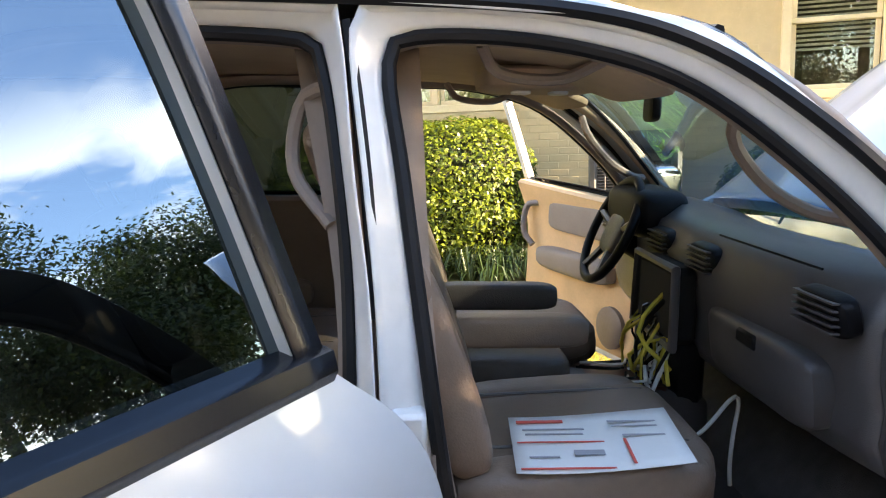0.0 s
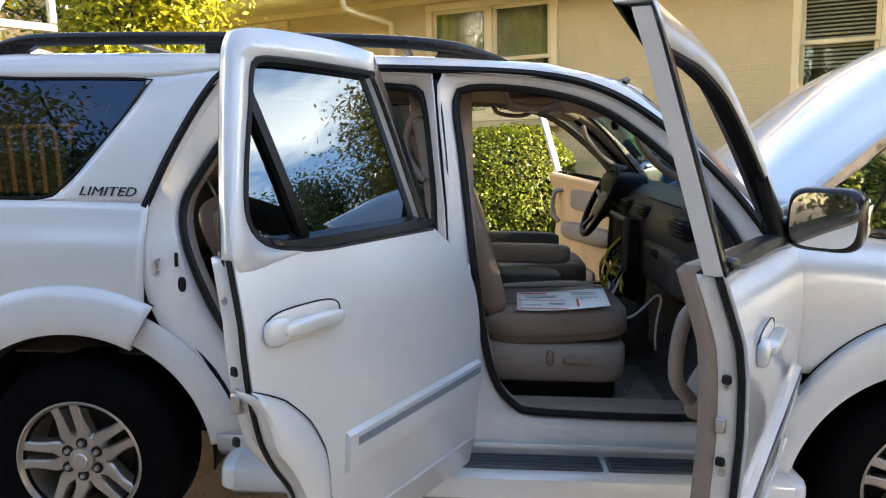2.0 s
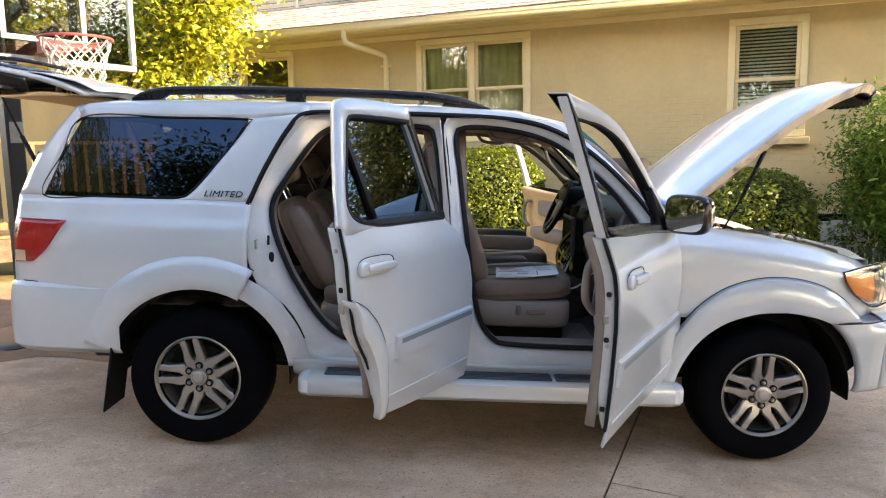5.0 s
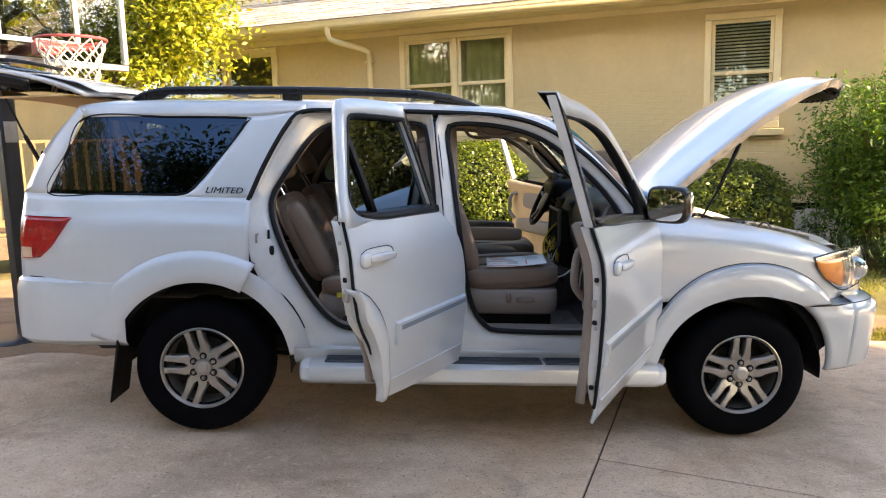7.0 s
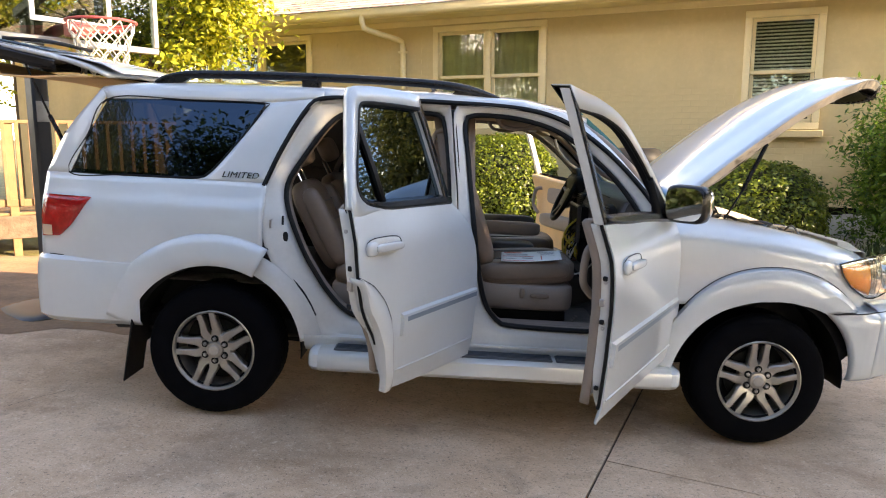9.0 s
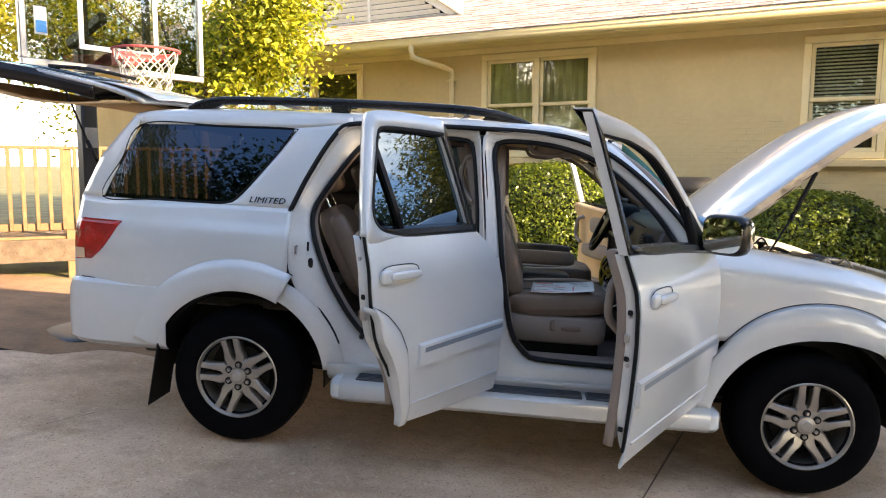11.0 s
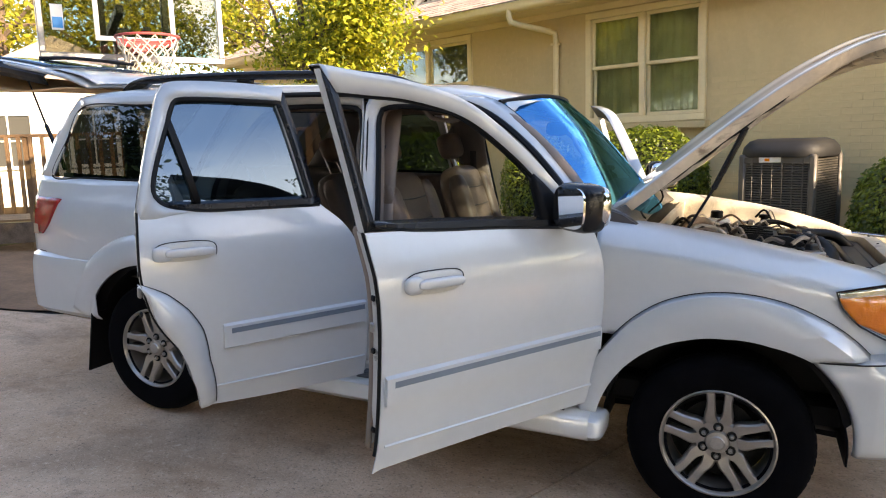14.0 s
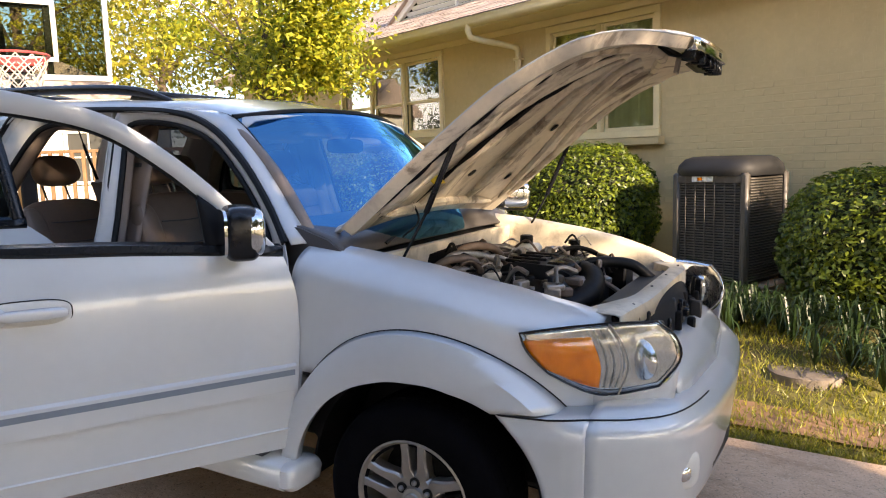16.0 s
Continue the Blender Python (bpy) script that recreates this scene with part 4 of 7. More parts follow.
# ---- deck ----
dvec = Vector((-5.9, 1.9, 0)) - Vector((-2.3, 4.3, 0))
DECK = Matrix(((dvec.normalized().x, -dvec.normalized().y, 0, -2.3), (dvec.normalized().y, dvec.normalized().x, 0, 4.3), (0, 0, 1, 0), (0, 0, 0, 1)))
deck = thing("deck", "raised wooden deck with slatted railing", "deck", m=DECK)
part("rim_joist", Geo().box((2.6, 0, 0.52), (5.4, 0.05, 0.26), 0.005), bark, deck, "dark joist under the deck")
for i in range(8):
    part("plank", Geo().box((2.6, -0.08 - 0.145 * i, 0.67), (5.4, 0.139, 0.03), 0.004), deck_wood, deck)
part("top_rail", Geo().box((2.6, -0.03, 1.72), (5.4, 0.13, 0.04), 0.006), deck_wood, deck)
part("bottom_rail", Geo().box((2.6, 0, 0.80), (5.4, 0.04, 0.085), 0.005), deck_wood, deck)
bal = part("baluster", Geo().box((0, 0.03, 1.24), (0.042, 0.04, 0.95), 0.004), deck_wood, deck)
for i in range(40):
    ob = bal if i == 0 else new("baluster", bal.data)
    ob.parent = deck
    ob.location = (0.03 + i * 0.135, 0, 0)
for i in range(4):
    part("post", Geo().box((0.0 + i * 1.73, -0.03, 0.85), (0.09, 0.09, 1.75), 0.006), deck_wood, deck)
shed = thing("white_outbuilding", "white sided outbuilding behind the deck", "outbuilding", m=pose(-9.2, 6.3, 0, 0, 0, 38))
for i in range(16):
    part("siding_board", Geo().box((0, 0, 0.1 + i * 0.17), (3.4, 0.035, 0.175), 0.004, Matrix.Rotation(radians(6), 3, "X")), white_paint, shed)
for wx in (-0.95, 0.55):
    wd = part("window", Geo().box((wx, -0.03, 1.75), (0.78, 0.05, 0.95), 0.01), dark_room, shed, "dark window of the outbuilding")
    for bx_, bz_, bw, bh in ((wx, 1.24, 0.92, 0.07), (wx, 2.26, 0.92, 0.07), (wx - 0.42, 1.75, 0.07, 0.95), (wx + 0.42, 1.75, 0.07, 0.95), (wx, 1.75, 0.03, 0.95), (wx, 1.75, 0.78, 0.03)):
        part("window_bar", Geo().box((bx_, -0.07, bz_), (bw, 0.04, bh), 0.005), white_paint, wd, "white window bar")
part("wall", Geo().box((0, 1.3, 1.35), (3.3, 2.5, 2.7)), white_paint, shed)
part("roof", Geo().prism([(-1.9, 2.75), (1.9, 2.75), (1.9, 2.85), (0, 3.7), (-1.9, 2.85)], -0.2, 2.8), shingle_s, shed)

# ---- basketball hoop ----
HC = Vector((-1.15, 0.40, 2.345))
BD, BN = Vector((0.545, 0.84, 0)).normalized(), Vector((0.84, -0.545, 0)).normalized()
hoop = thing("basketball_hoop", "basketball hoop lowered on its dark pole with clear backboard", "basketball hoop", m=Matrix(((BD.x, -BN.x, 0, HC.x), (BD.y, -BN.y, 0, HC.y), (0, 0, 1, HC.z), (0, 0, 0, 1))))
part("backboard", Geo().box((0, 0.38, 0.30), (1.34, 0.012, 0.80)), board_glass, hoop, "clear acrylic backboard")
for nm, c, s in (("board_frame", (0, 0.38, -0.115), (1.40, 0.045, 0.05)), ("board_frame", (0, 0.38, 0.715), (1.40, 0.045, 0.05)), ("board_frame", (-0.68, 0.38, 0.3), (0.045, 0.045, 0.78)), ("board_frame", (0.68, 0.38, 0.3), (0.045, 0.045, 0.78))):
    part(nm, Geo().box(c, s, 0.006), steel, hoop, "pale grey metal edge")
for c, s in (((0, 0.365, 0.03), (0.61, 0.012, 0.036)), ((0, 0.365, 0.48), (0.61, 0.012, 0.036)), ((-0.287, 0.365, 0.255), (0.036, 0.012, 0.414)), ((0.287, 0.365, 0.255), (0.036, 0.012, 0.414))):
    part("target_line", Geo().box(c, s, 0.003), white_paint, hoop, "white target square")
for x in (-0.24, 0.24):
    part("back_bracket", Geo().box((x, 0.42, 0.3), (0.05, 0.05, 0.8), 0.006), pole_m, hoop)
for z in (0.04, 0.46):
    part("back_bracket", Geo().box((0, 0.42, z), (0.43, 0.045, 0.045), 0.006), pole_m, hoop)
part("board_sticker", Geo().box((-0.56, 0.368, 0.17), (0.085, 0.006, 0.19), 0.003), white_paint, hoop, "white and blue sticker")
part("board_sticker", Geo().box((-0.56, 0.361, 0.13), (0.07, 0.004, 0.08), 0.003), mat("sticker blue", (0.03, 0.3, 0.65), 0.4), hoop, "blue mark of the sticker")
ring = [(0.228 * math.cos(a), 0.228 * math.sin(a), 0) for a in (2 * math.pi * i / 40 for i in range(40))]
part("rim", Geo().tube(ring, 0.010, 8, True), hoop_red, hoop, "red painted steel rim")
part("rim_bracket", Geo().box((0, 0.30, -0.03), (0.14, 0.16, 0.1), 0.01), hoop_red, hoop)
part("rim_skirt", Geo().grid([[(0.22 * math.cos(a), 0.22 * math.sin(a), z) for z in (-0.008, -0.05)] for a in np.linspace(0.3, math.pi - 0.3, 20)]), hoop_red, hoop, solid=0.006)
g = Geo()
for i in range(12):
    for s in (-1, 1):
        path = []
        for k in range(7):
            a = 2 * math.pi * (i + s * k * 0.5) / 12
            r = 0.225 - 0.085 * (k / 6) ** 0.7 + 0.012 * math.sin(3 * k + i)
            path.append((r * math.cos(a), r * math.sin(a), -0.01 - 0.058 * k))
        g.tube(path, 0.0055, 5)
part("net", g, net_m, hoop, "worn white net")
part("lift_arm", Geo().box((-0.1, 0.69, 0.20), (0.06, 0.58, 0.08), 0.01, Matrix.Rotation(radians(-14), 3, "X")), pole_m, hoop)
part("lift_arm", Geo().box((0.1, 0.69, 0.04), (0.06, 0.58, 0.08), 0.01, Matrix.Rotation(radians(-14), 3, "X")), pole_m, hoop)
part("pole", Geo().box((0, 0.96, -1.05), (0.13, 0.13, 2.5), 0.02), pole_m, hoop)
part("height_label", Geo().box((0, 0.89, -0.6), (0.10, 0.008, 0.16), 0.003), steel, hoop, "pale height label on the pole")
part("base", Geo().pillow((0, 1.2, -2.27), (0.6, 0.8, 0.14), 0.4), pole_m, hoop)


# ---- the car: x ahead from the rear axle, y to its left, z up from the drive ----
lamp_silver = mat("lamp reflector", (0.78, 0.80, 0.80), 0.12, metal=0.9, vary=0.2, scale=14, bump=0.5, bscale=14)
CAR = thing("car", "pearl white sport utility vehicle with all doors, hood and hatch open", "car", m=pose(0, 0, 0, 0, 2.8, 0))


def hw(x, z):
    """Half width of the body at a place of its side."""
    h = float(np.interp(z, [0.30, 0.45, 0.55, 0.75, 0.95, 1.08, 1.16, 1.22, 1.30, 1.5, 1.75, 1.83], [0.90, 0.925, 0.945, 0.955, 0.96, 0.955, 0.945, 0.925, 0.897, 0.838, 0.762, 0.735]))
    if x > 3.0:
        h -= 0.36 * ((x - 3.0) / 0.85) ** 2.2
    if x < -0.5:
        h -= 0.09 * ((-0.5 - x) / 0.5) ** 2
    return h


def lift(net, s, off=0.0):
    return [[(p[0], s * (hw(p[0], p[1]) - off), p[1]) for p in row] for row in net]


def loop3(pts, s, off, n, closed=True):
    return [(p[0], s * (hw(p[0], p[1]) - off), p[1]) for p in curve(pts, n, True, closed)]


def roof_z(x):
    return float(np.interp(x, [-0.72, -0.6, -0.3, 0.4, 1.2, 1.65, 1.9, 2.02], [1.772, 1.79, 1.808, 1.822, 1.822, 1.805, 1.755, 1.72]))


def arc_low(x, cx, r, floor):
    d = r * r - (x - cx) ** 2
    return max(floor, 0.38 + math.sqrt(d)) if d > 0 else floor


def lip_r(a):
    """Radius of the front wheel arch's lip at an angle in degrees."""
    return float(np.interp(a, [0, 25, 52, 70, 90, 110, 135, 173], [0.490, 0.507, 0.507, 0.473, 0.455, 0.457, 0.475, 0.50]))


def swell(x):
    """Half width over the front flare and the bumper's side."""
    return float(np.interp(x, [2.4, 3.15, 3.35, 3.46, 3.60, 3.70, 3.80], [1.004, 1.002, 0.992, 0.978, 0.943, 0.895, 0.83]))


RO = [(0.53, 1.778), (0.44, 1.70), (0.33, 1.49), (0.262, 1.32), (0.25, 1.17), (0.27, 1.0), (0.33, 0.86), (0.42, 0.70), (0.50, 0.56), (0.56, 0.49), (0.9, 0.475), (1.28, 0.475), (1.315, 0.6), (1.315, 0.95), (1.30, 1.27), (1.27, 1.5), (1.24, 1.76), (1.2, 1.785), (0.8, 1.785)]
RI = [(0.66, 1.715), (0.556, 1.635), (0.41, 1.41), (0.362, 1.295), (0.385, 1.165), (0.47, 0.96), (0.545, 0.83), (0.61, 0.735), (0.70, 0.64), (0.80, 0.595), (1.0, 0.582), (1.19, 0.582), (1.25, 0.65), (1.265, 0.95), (1.262, 1.27), (1.24, 1.5), (1.205, 1.69), (1.15, 1.735), (0.85, 1.74)]
FO = [(1.36, 0.475), (1.325, 0.6), (1.325, 0.95), (1.31, 1.27), (1.285, 1.5), (1.26, 1.75), (1.32, 1.787), (1.62, 1.775), (1.87, 1.715), (2.09, 1.575), (2.27, 1.405), (2.40, 1.25), (2.46, 1.05), (2.465, 0.75), (2.44, 0.50), (2.38, 0.475)]
FI = [(1.66, 0.60), (1.54, 0.645), (1.475, 0.75), (1.43, 0.95), (1.385, 1.25), (1.35, 1.5), (1.325, 1.69), (1.38, 1.738), (1.62, 1.73), (1.845, 1.668), (2.045, 1.53), (2.22, 1.355), (2.35, 1.14), (2.39, 0.90), (2.38, 0.70), (2.30, 0.603)]

for s in (-1, 1):
    # rear quarter: below, behind, over and before its window
    g = Geo()
    xs_ = list(np.linspace(-0.98, 0.265, 44))
    rows = []
    for x in xs_:
        lo = arc_low(x, 0, 0.60, 0.82)
        top = 1.315
        rows.append([(x, s * (hw(x, z) + (0.006 if z < 1.2 else 0.0)), z) for z in np.linspace(lo, top, 14)])
    g.grid(rows)
    g.grid(lift(coons([(-0.98, 1.315), (-0.835, 1.315)], [(-0.70, 1.78), (-0.66, 1.775)], [(-0.98, 1.315), (-0.88, 1.55), (-0.70, 1.78)], [(-0.835, 1.315), (-0.75, 1.53), (-0.66, 1.775)], 5, 14), s))
    g.grid(lift(coons([(-0.66, 1.73), (-0.2, 1.745), (0.22, 1.75), (0.54, 1.788)], [(-0.70, 1.785), (-0.3, 1.805), (0.3, 1.822), (0.54, 1.828)], [(-0.66, 1.73), (-0.70, 1.785)], [(0.54, 1.788), (0.54, 1.828)], 26, 4), s))
    part("roof_side", Geo().grid(lift(coons([(0.5, 1.783), (0.9, 1.79), (1.3, 1.79), (1.66, 1.775)], [(0.5, 1.828), (0.9, 1.834), (1.3, 1.828), (1.66, 1.797)], [(0.5, 1.783), (0.5, 1.828)], [(1.66, 1.775), (1.66, 1.797)], 18, 3), s)), paint, CAR, solid=0.006)
    g.grid(lift(coons([(-0.14, 1.315), (0.262, 1.315)], [(0.22, 1.75), (0.54, 1.79)], [(-0.14, 1.315), (-0.05, 1.345), (0.09, 1.52), (0.215, 1.70), (0.22, 1.75)], [(0.262, 1.315), (0.33, 1.49), (0.44, 1.70), (0.54, 1.79)], 10, 18), s))
    quarter = part("quarter_panel", g, paint, CAR, solid=0.008)
    q = [(-0.835, 1.318), (-0.5, 1.322), (-0.14, 1.325), (-0.05, 1.36), (0.09, 1.53), (0.215, 1.71), (0.215, 1.745), (-0.2, 1.742), (-0.65, 1.73), (-0.75, 1.53)]
    glz = lift(coons([(-0.835, 1.318), (-0.14, 1.318)], [(-0.655, 1.735), (0.222, 1.748)], [(-0.835, 1.318), (-0.75, 1.53), (-0.655, 1.735)], [(-0.14, 1.318), (-0.05, 1.36), (0.09, 1.53), (0.222, 1.748)], 18, 12), s, 0.004)
    part("quarter_window", Geo().grid(glz), privacy_q, CAR, "dark privacy glass")
    part("window_seal", Geo().tube(loop3(q, s, 0.0, 70), 0.006, 6, True), rubber, quarter)
    # door openings with painted jambs, rubber seals and trim
    for outer, inner, dj in ((RO, RI, 1.0), (FO, FI, 0.6)):
        n = 96
        A, B = curve(outer, n, True, True), curve(inner, n, True, True)
        k0 = int(np.argmin(np.linalg.norm(B - A[0], axis=1)))
        B = np.roll(B, -k0, axis=0)
        rows = []
        for i in range(n):
            mid1, mid2 = A[i] * 0.82 + B[i] * 0.18, A[i] * 0.45 + B[i] * 0.55
            rows.append([(A[i][0], s * (hw(*A[i]) - 0.006), A[i][1]), (mid1[0], s * (hw(*mid1) - 0.035 * dj), mid1[1]), (mid2[0], s * (hw(*mid2) - 0.05 * dj), mid2[1]), (B[i][0], s * (hw(*B[i]) - 0.085 * dj), B[i][1])])
        jb = part("door_jamb", Geo().grid(rows, close_u=True), jamb, CAR, "white painted door jamb", solid=0.004)
        part("door_seal", Geo().tube([(p[0], s * (hw(p[0], p[1]) - 0.072 * dj), p[1]) for p in B], 0.014, 8, True), rubber, jb, "black rubber door seal")
        rows = []
        cc = B.mean(0)
        for p in B:
            o = cc + (p - cc) * 0.985
            w = cc + (p - cc) * 1.03
            rows.append([(p[0], s * (hw(*p) - 0.088 * dj), p[1]), (o[0], s * (hw(*p) - 0.12 * dj), o[1]), (o[0], s * (hw(*p) - 0.15 * dj), o[1]), (w[0], s * (hw(*p) - 0.19 * dj), w[1])])
        part("opening_trim", Geo().grid(rows, close_u=True), taupe, CAR, "taupe plastic opening trim", solid=0.004)
    strip = [(0.25, 1.30), (0.33, 1.50), (0.44, 1.71), (0.53, 1.787), (0.8, 1.797), (1.2, 1.80), (1.62, 1.787), (1.87, 1.727), (2.09, 1.587), (2.27, 1.417), (2.39, 1.27)]
    part("drip_moulding", Geo().tube(loop3(strip, s, 0.004, 70, False), 0.015, 6), rubber, CAR, "black drip moulding")
    part("pillar_seal", Geo().tube(loop3([(1.255, 1.76), (1.29, 1.5), (1.312, 1.27)], s, 0.028, 14, False), 0.014, 6), rubber, CAR, "black pillar seal")
    # sill under the doors
    rows = [[(x, s * y, z) for y, z in ((0.955, 0.50), (0.945, 0.475), (0.94, 0.44), (0.90, 0.405), (0.80, 0.40))] for x in np.linspace(0.50, 2.46, 12)]
    part("sill", Geo().grid(rows), paint, CAR, solid=0.006)
    # floor pan of the wheel house behind the rear door
    rows = []
    for i in range(24):
        a = radians(75 - 66 * i / 23)
        r0, r1 = 0.485, 0.60
        p, q2 = (r0 * math.cos(a), 0.38 + r0 * math.sin(a)), (r1 * math.cos(a), 0.38 + r1 * math.sin(a))
        rows.append([(p[0], s * 0.86, p[1]), (p[0], s * 0.945, p[1]), (q2[0], s * (hw(*q2) - 0.005), q2[1])])
    part("wheel_house_lip", Geo().grid(rows), jamb, CAR, solid=0.005)
    # flares
    for cx in (0.0, 3.0):
        rows = []
        for i in range(41):
            f = i / 40
            row = []
            for t, o in ((1.0, 0.001), (0.93, 0.016), (0.71, 0.033), (0.36, 0.042), (0.12, 0.040), (0.0, 0.030), (0.012, 0.012)):
                if cx == 0:
                    a, r = 63 + 100 * f, 0.485 + 0.17 * t
                else:
                    a0, a1 = 52 + 121 * f, 37.5 + 135.5 * f
                    a = a0 + (a1 - a0) * t
                    r = lip_r(a0) * (1 - t) + t * float(np.interp(a1, [37, 60, 90, 114, 139, 167, 173], [0.669, 0.65, 0.633, 0.624, 0.598, 0.592, 0.592]))
                x, z = cx + r * math.cos(radians(a)), max(0.42, 0.38 + r * math.sin(radians(a)))
                y_ = min(0.962, hw(x, z) + 0.004) + o
                if cx > 1:
                    y_ = max(y_, y_ + (swell(x) - y_) * min(1.0, o / 0.036))
                row.append((x, s * y_, z))
            rows.append(row)
        part("wheel_flare", Geo().grid(rows), paint, CAR, solid=0.004)
        part("flare_gap", Geo().tube([r[0] for r in rows], 0.0045, 5), rubber, CAR, "thin dark gap above the flare")
        rows = []
        for i in range(30):
            a = radians(-4 + 188 * i / 29)
            ra = 0.60 if 0.35 < a < 2.8 else 0.478
            rows.append([(cx + ra * math.cos(a), s * (0.915 if cx == 0 else 0.90), 0.38 + ra * math.sin(a))] + [(cx + 0.475 * math.cos(a), s * y, 0.38 + 0.475 * math.sin(a)) for y in (0.89, 0.60)] + [(cx, s * 0.60, 0.38)])
        part("wheel_well", Geo().grid(rows), black, CAR, "black wheel well liner", solid=0.006)
    # the bumper's side, up to the wheel arch
    arch = [(3.0 + lip_r(a) * math.cos(radians(a)), 0.38 + lip_r(a) * math.sin(radians(a))) for a in (2, 12, 22, 32, 42, 52)]
    net = coons([arch[0], (3.57, 0.402), (3.622, 0.405)], [arch[-1], (3.42, 0.782), (3.53, 0.785), (3.622, 0.786)], arch, [(3.622, 0.405), (3.622, 0.62), (3.622, 0.786)], 22, 20)
    plan_ = lambda x: float(np.interp(x, [3.15, 3.35, 3.46, 3.55, 3.59, 3.62, 3.67], [0.981, 0.968, 0.951, 0.936, 0.923, 0.909, 0.882]))
    bulge_ = lambda z: float(np.interp(z, [0.40, 0.425, 0.50, 0.60, 0.69, 0.735, 0.765, 0.785, 0.80], [-0.03, 0.0, 0.012, 0.02, 0.028, 0.03, 0.02, -0.003, -0.02]))
    top_ = lambda x, z: bulge_(z) + max(0.0, 0.026 - bulge_(z)) * min(1.0, max(0.0, (3.60 - x) / 0.10)) * (z > 0.7)
    rows = [[(p[0], s * (plan_(p[0]) + top_(*p) - 0.03 * max(0.0, 1 - i / 3.0) ** 2), p[1]) for i, p in enumerate(r)] for r in net]
    rows.append([(x, s * (hw(x, 0.84) - 0.03), z + 0.012) for x, y, z in rows[-1]])
    part("bumper_side", Geo().grid(rows), paint, CAR, "white side of the front bumper", solid=0.006)
    part("bumper_gap", Geo().tube([(p[0], p[1] + s * 0.002, p[2] + 0.003) for p in rows[-2]], 0.0035, 5), rubber, CAR, "thin dark seam")
    # front fender with rounded shoulder
    rows = []
    for x in np.linspace(2.462, 3.60, 46):
        lo = arc_low(x, 3.0, 0.56, 0.79) if x > 2.5 else float(np.interp(x, [2.46, 2.5], [0.47, 0.66]))
        top = float(np.interp(x, [2.42, 2.7, 3.0, 3.3, 3.5, 3.62], [1.265, 1.245, 1.212, 1.158, 1.105, 1.065]))
        zs = top - 0.13
        row = [(x, s * (hw(x, z) + 0.002), z) for z in np.linspace(lo, zs, 12)]
        h = hw(x, zs) + 0.002
        row += [(x, s * (h - 0.16 * (1 - math.cos(f))), zs + 0.13 * math.sin(f)) for f in np.linspace(0.15, math.pi / 2, 9)]
        row += [(x, s * (h - 0.20), top + 0.002), (x, s * (h - 0.205), top - 0.03)]
        rows.append(row)
    part("front_fender", Geo().grid(rows), paint, CAR, solid=0.005)
    # inner wing of the engine bay
    rows = []
    for x, t in ((2.5, 1.24), (2.65, 1.235), (2.8, 1.225), (3.1, 1.19), (3.3, 1.155), (3.46, 1.115), (3.6, 1.07)):
        t += 0.045 if s > 0 else 0.0
        c_ = 0.2 * max(0.0, x - 3.25)
        rows.append([(x, s * (y - c_), z) for y, z in ((0.765, t - 0.035), (0.755, t - 0.016), (0.735, t - 0.014), (0.70, t - 0.03), (0.685, t - 0.05), (0.655, t - 0.15), (0.645, t - 0.17), (0.60, t - 0.18), (0.58, 0.85), (0.57, 0.6))])
    part("inner_wing", Geo().grid(rows), bay_metal, CAR, "cream inner wing of the engine bay", solid=0.006)
    # pillar between door opening and windscreen
    o = [(1.62, 1.79), (1.87, 1.73), (2.09, 1.59), (2.27, 1.42), (2.42, 1.265)]
    lo3 = loop3(o, s, 0.01, 20, False)
    hi3 = curve([(1.70, s * 0.705, 1.80), (1.93, s * 0.68, 1.765), (2.14, s * 0.70, 1.60), (2.31, s * 0.74, 1.42), (2.47, s * 0.785, 1.255)], 20)
    part("windscreen_pillar", Geo().grid([lo3, [(np.array(a) * 0.5 + np.array(b) * 0.5 + np.array((0, s * 0.012, 0.008))) for a, b in zip(lo3, hi3)], hi3]), paint, CAR, solid=0.006)
    part("windscreen_moulding", Geo().tube([(p[0], p[1], p[2] - 0.006) for p in hi3[3:]], 0.009, 6), rubber, CAR, "black windscreen moulding")
    inner_a = curve([(1.80, s * 0.70, 1.75), (2.02, s * 0.71, 1.675), (2.235, s * 0.74, 1.505), (2.43, s * 0.785, 1.29)], 12)
    # one cover in two tones: the far one in the paler, lit colour
    part("pillar_trim", Geo().tube(inner_a, [0.026] * 12, 10), headliner if s > 0 else taupe, CAR, "inner pillar cover, lit beige far and taupe near")
    gh = curve([(2.00, s * 0.63, 1.63), (2.02, s * 0.585, 1.56), (2.10, s * 0.58, 1.47), (2.19, s * 0.60, 1.42), (2.25, s * 0.67, 1.41)], 14)
    part("grab_handle", Geo().tube(gh, 0.014, 8), taupe, CAR, "taupe grab handle")
    part("grab_handle", Geo().tube(curve([(1.235, s * 0.68, 1.66), (1.16, s * 0.62, 1.63), (1.14, s * 0.62, 1.50), (1.22, s * 0.70, 1.40)], 14), 0.014, 8), taupe, CAR, "taupe grab handle")
    part("grab_handle", Geo().tube(curve([(1.50, s * 0.60, 1.74), (1.54, s * 0.575, 1.69), (1.66, s * 0.575, 1.68), (1.74, s * 0.60, 1.715)], 14), 0.012, 8), taupe, CAR, "taupe grab handle")
    # running board
    rb = part("running_board", Geo().grid([[(x, s * y, z) for y, z in ((0.88, 0.40), (0.90, 0.435), (0.94, 0.447), (1.05, 0.444), (1.075, 0.425), (1.08, 0.36), (1.05, 0.335), (0.9, 0.33))] for x in (0.60, 1.5, 2.49)]), paint, CAR, "white running board", solid=0.006)
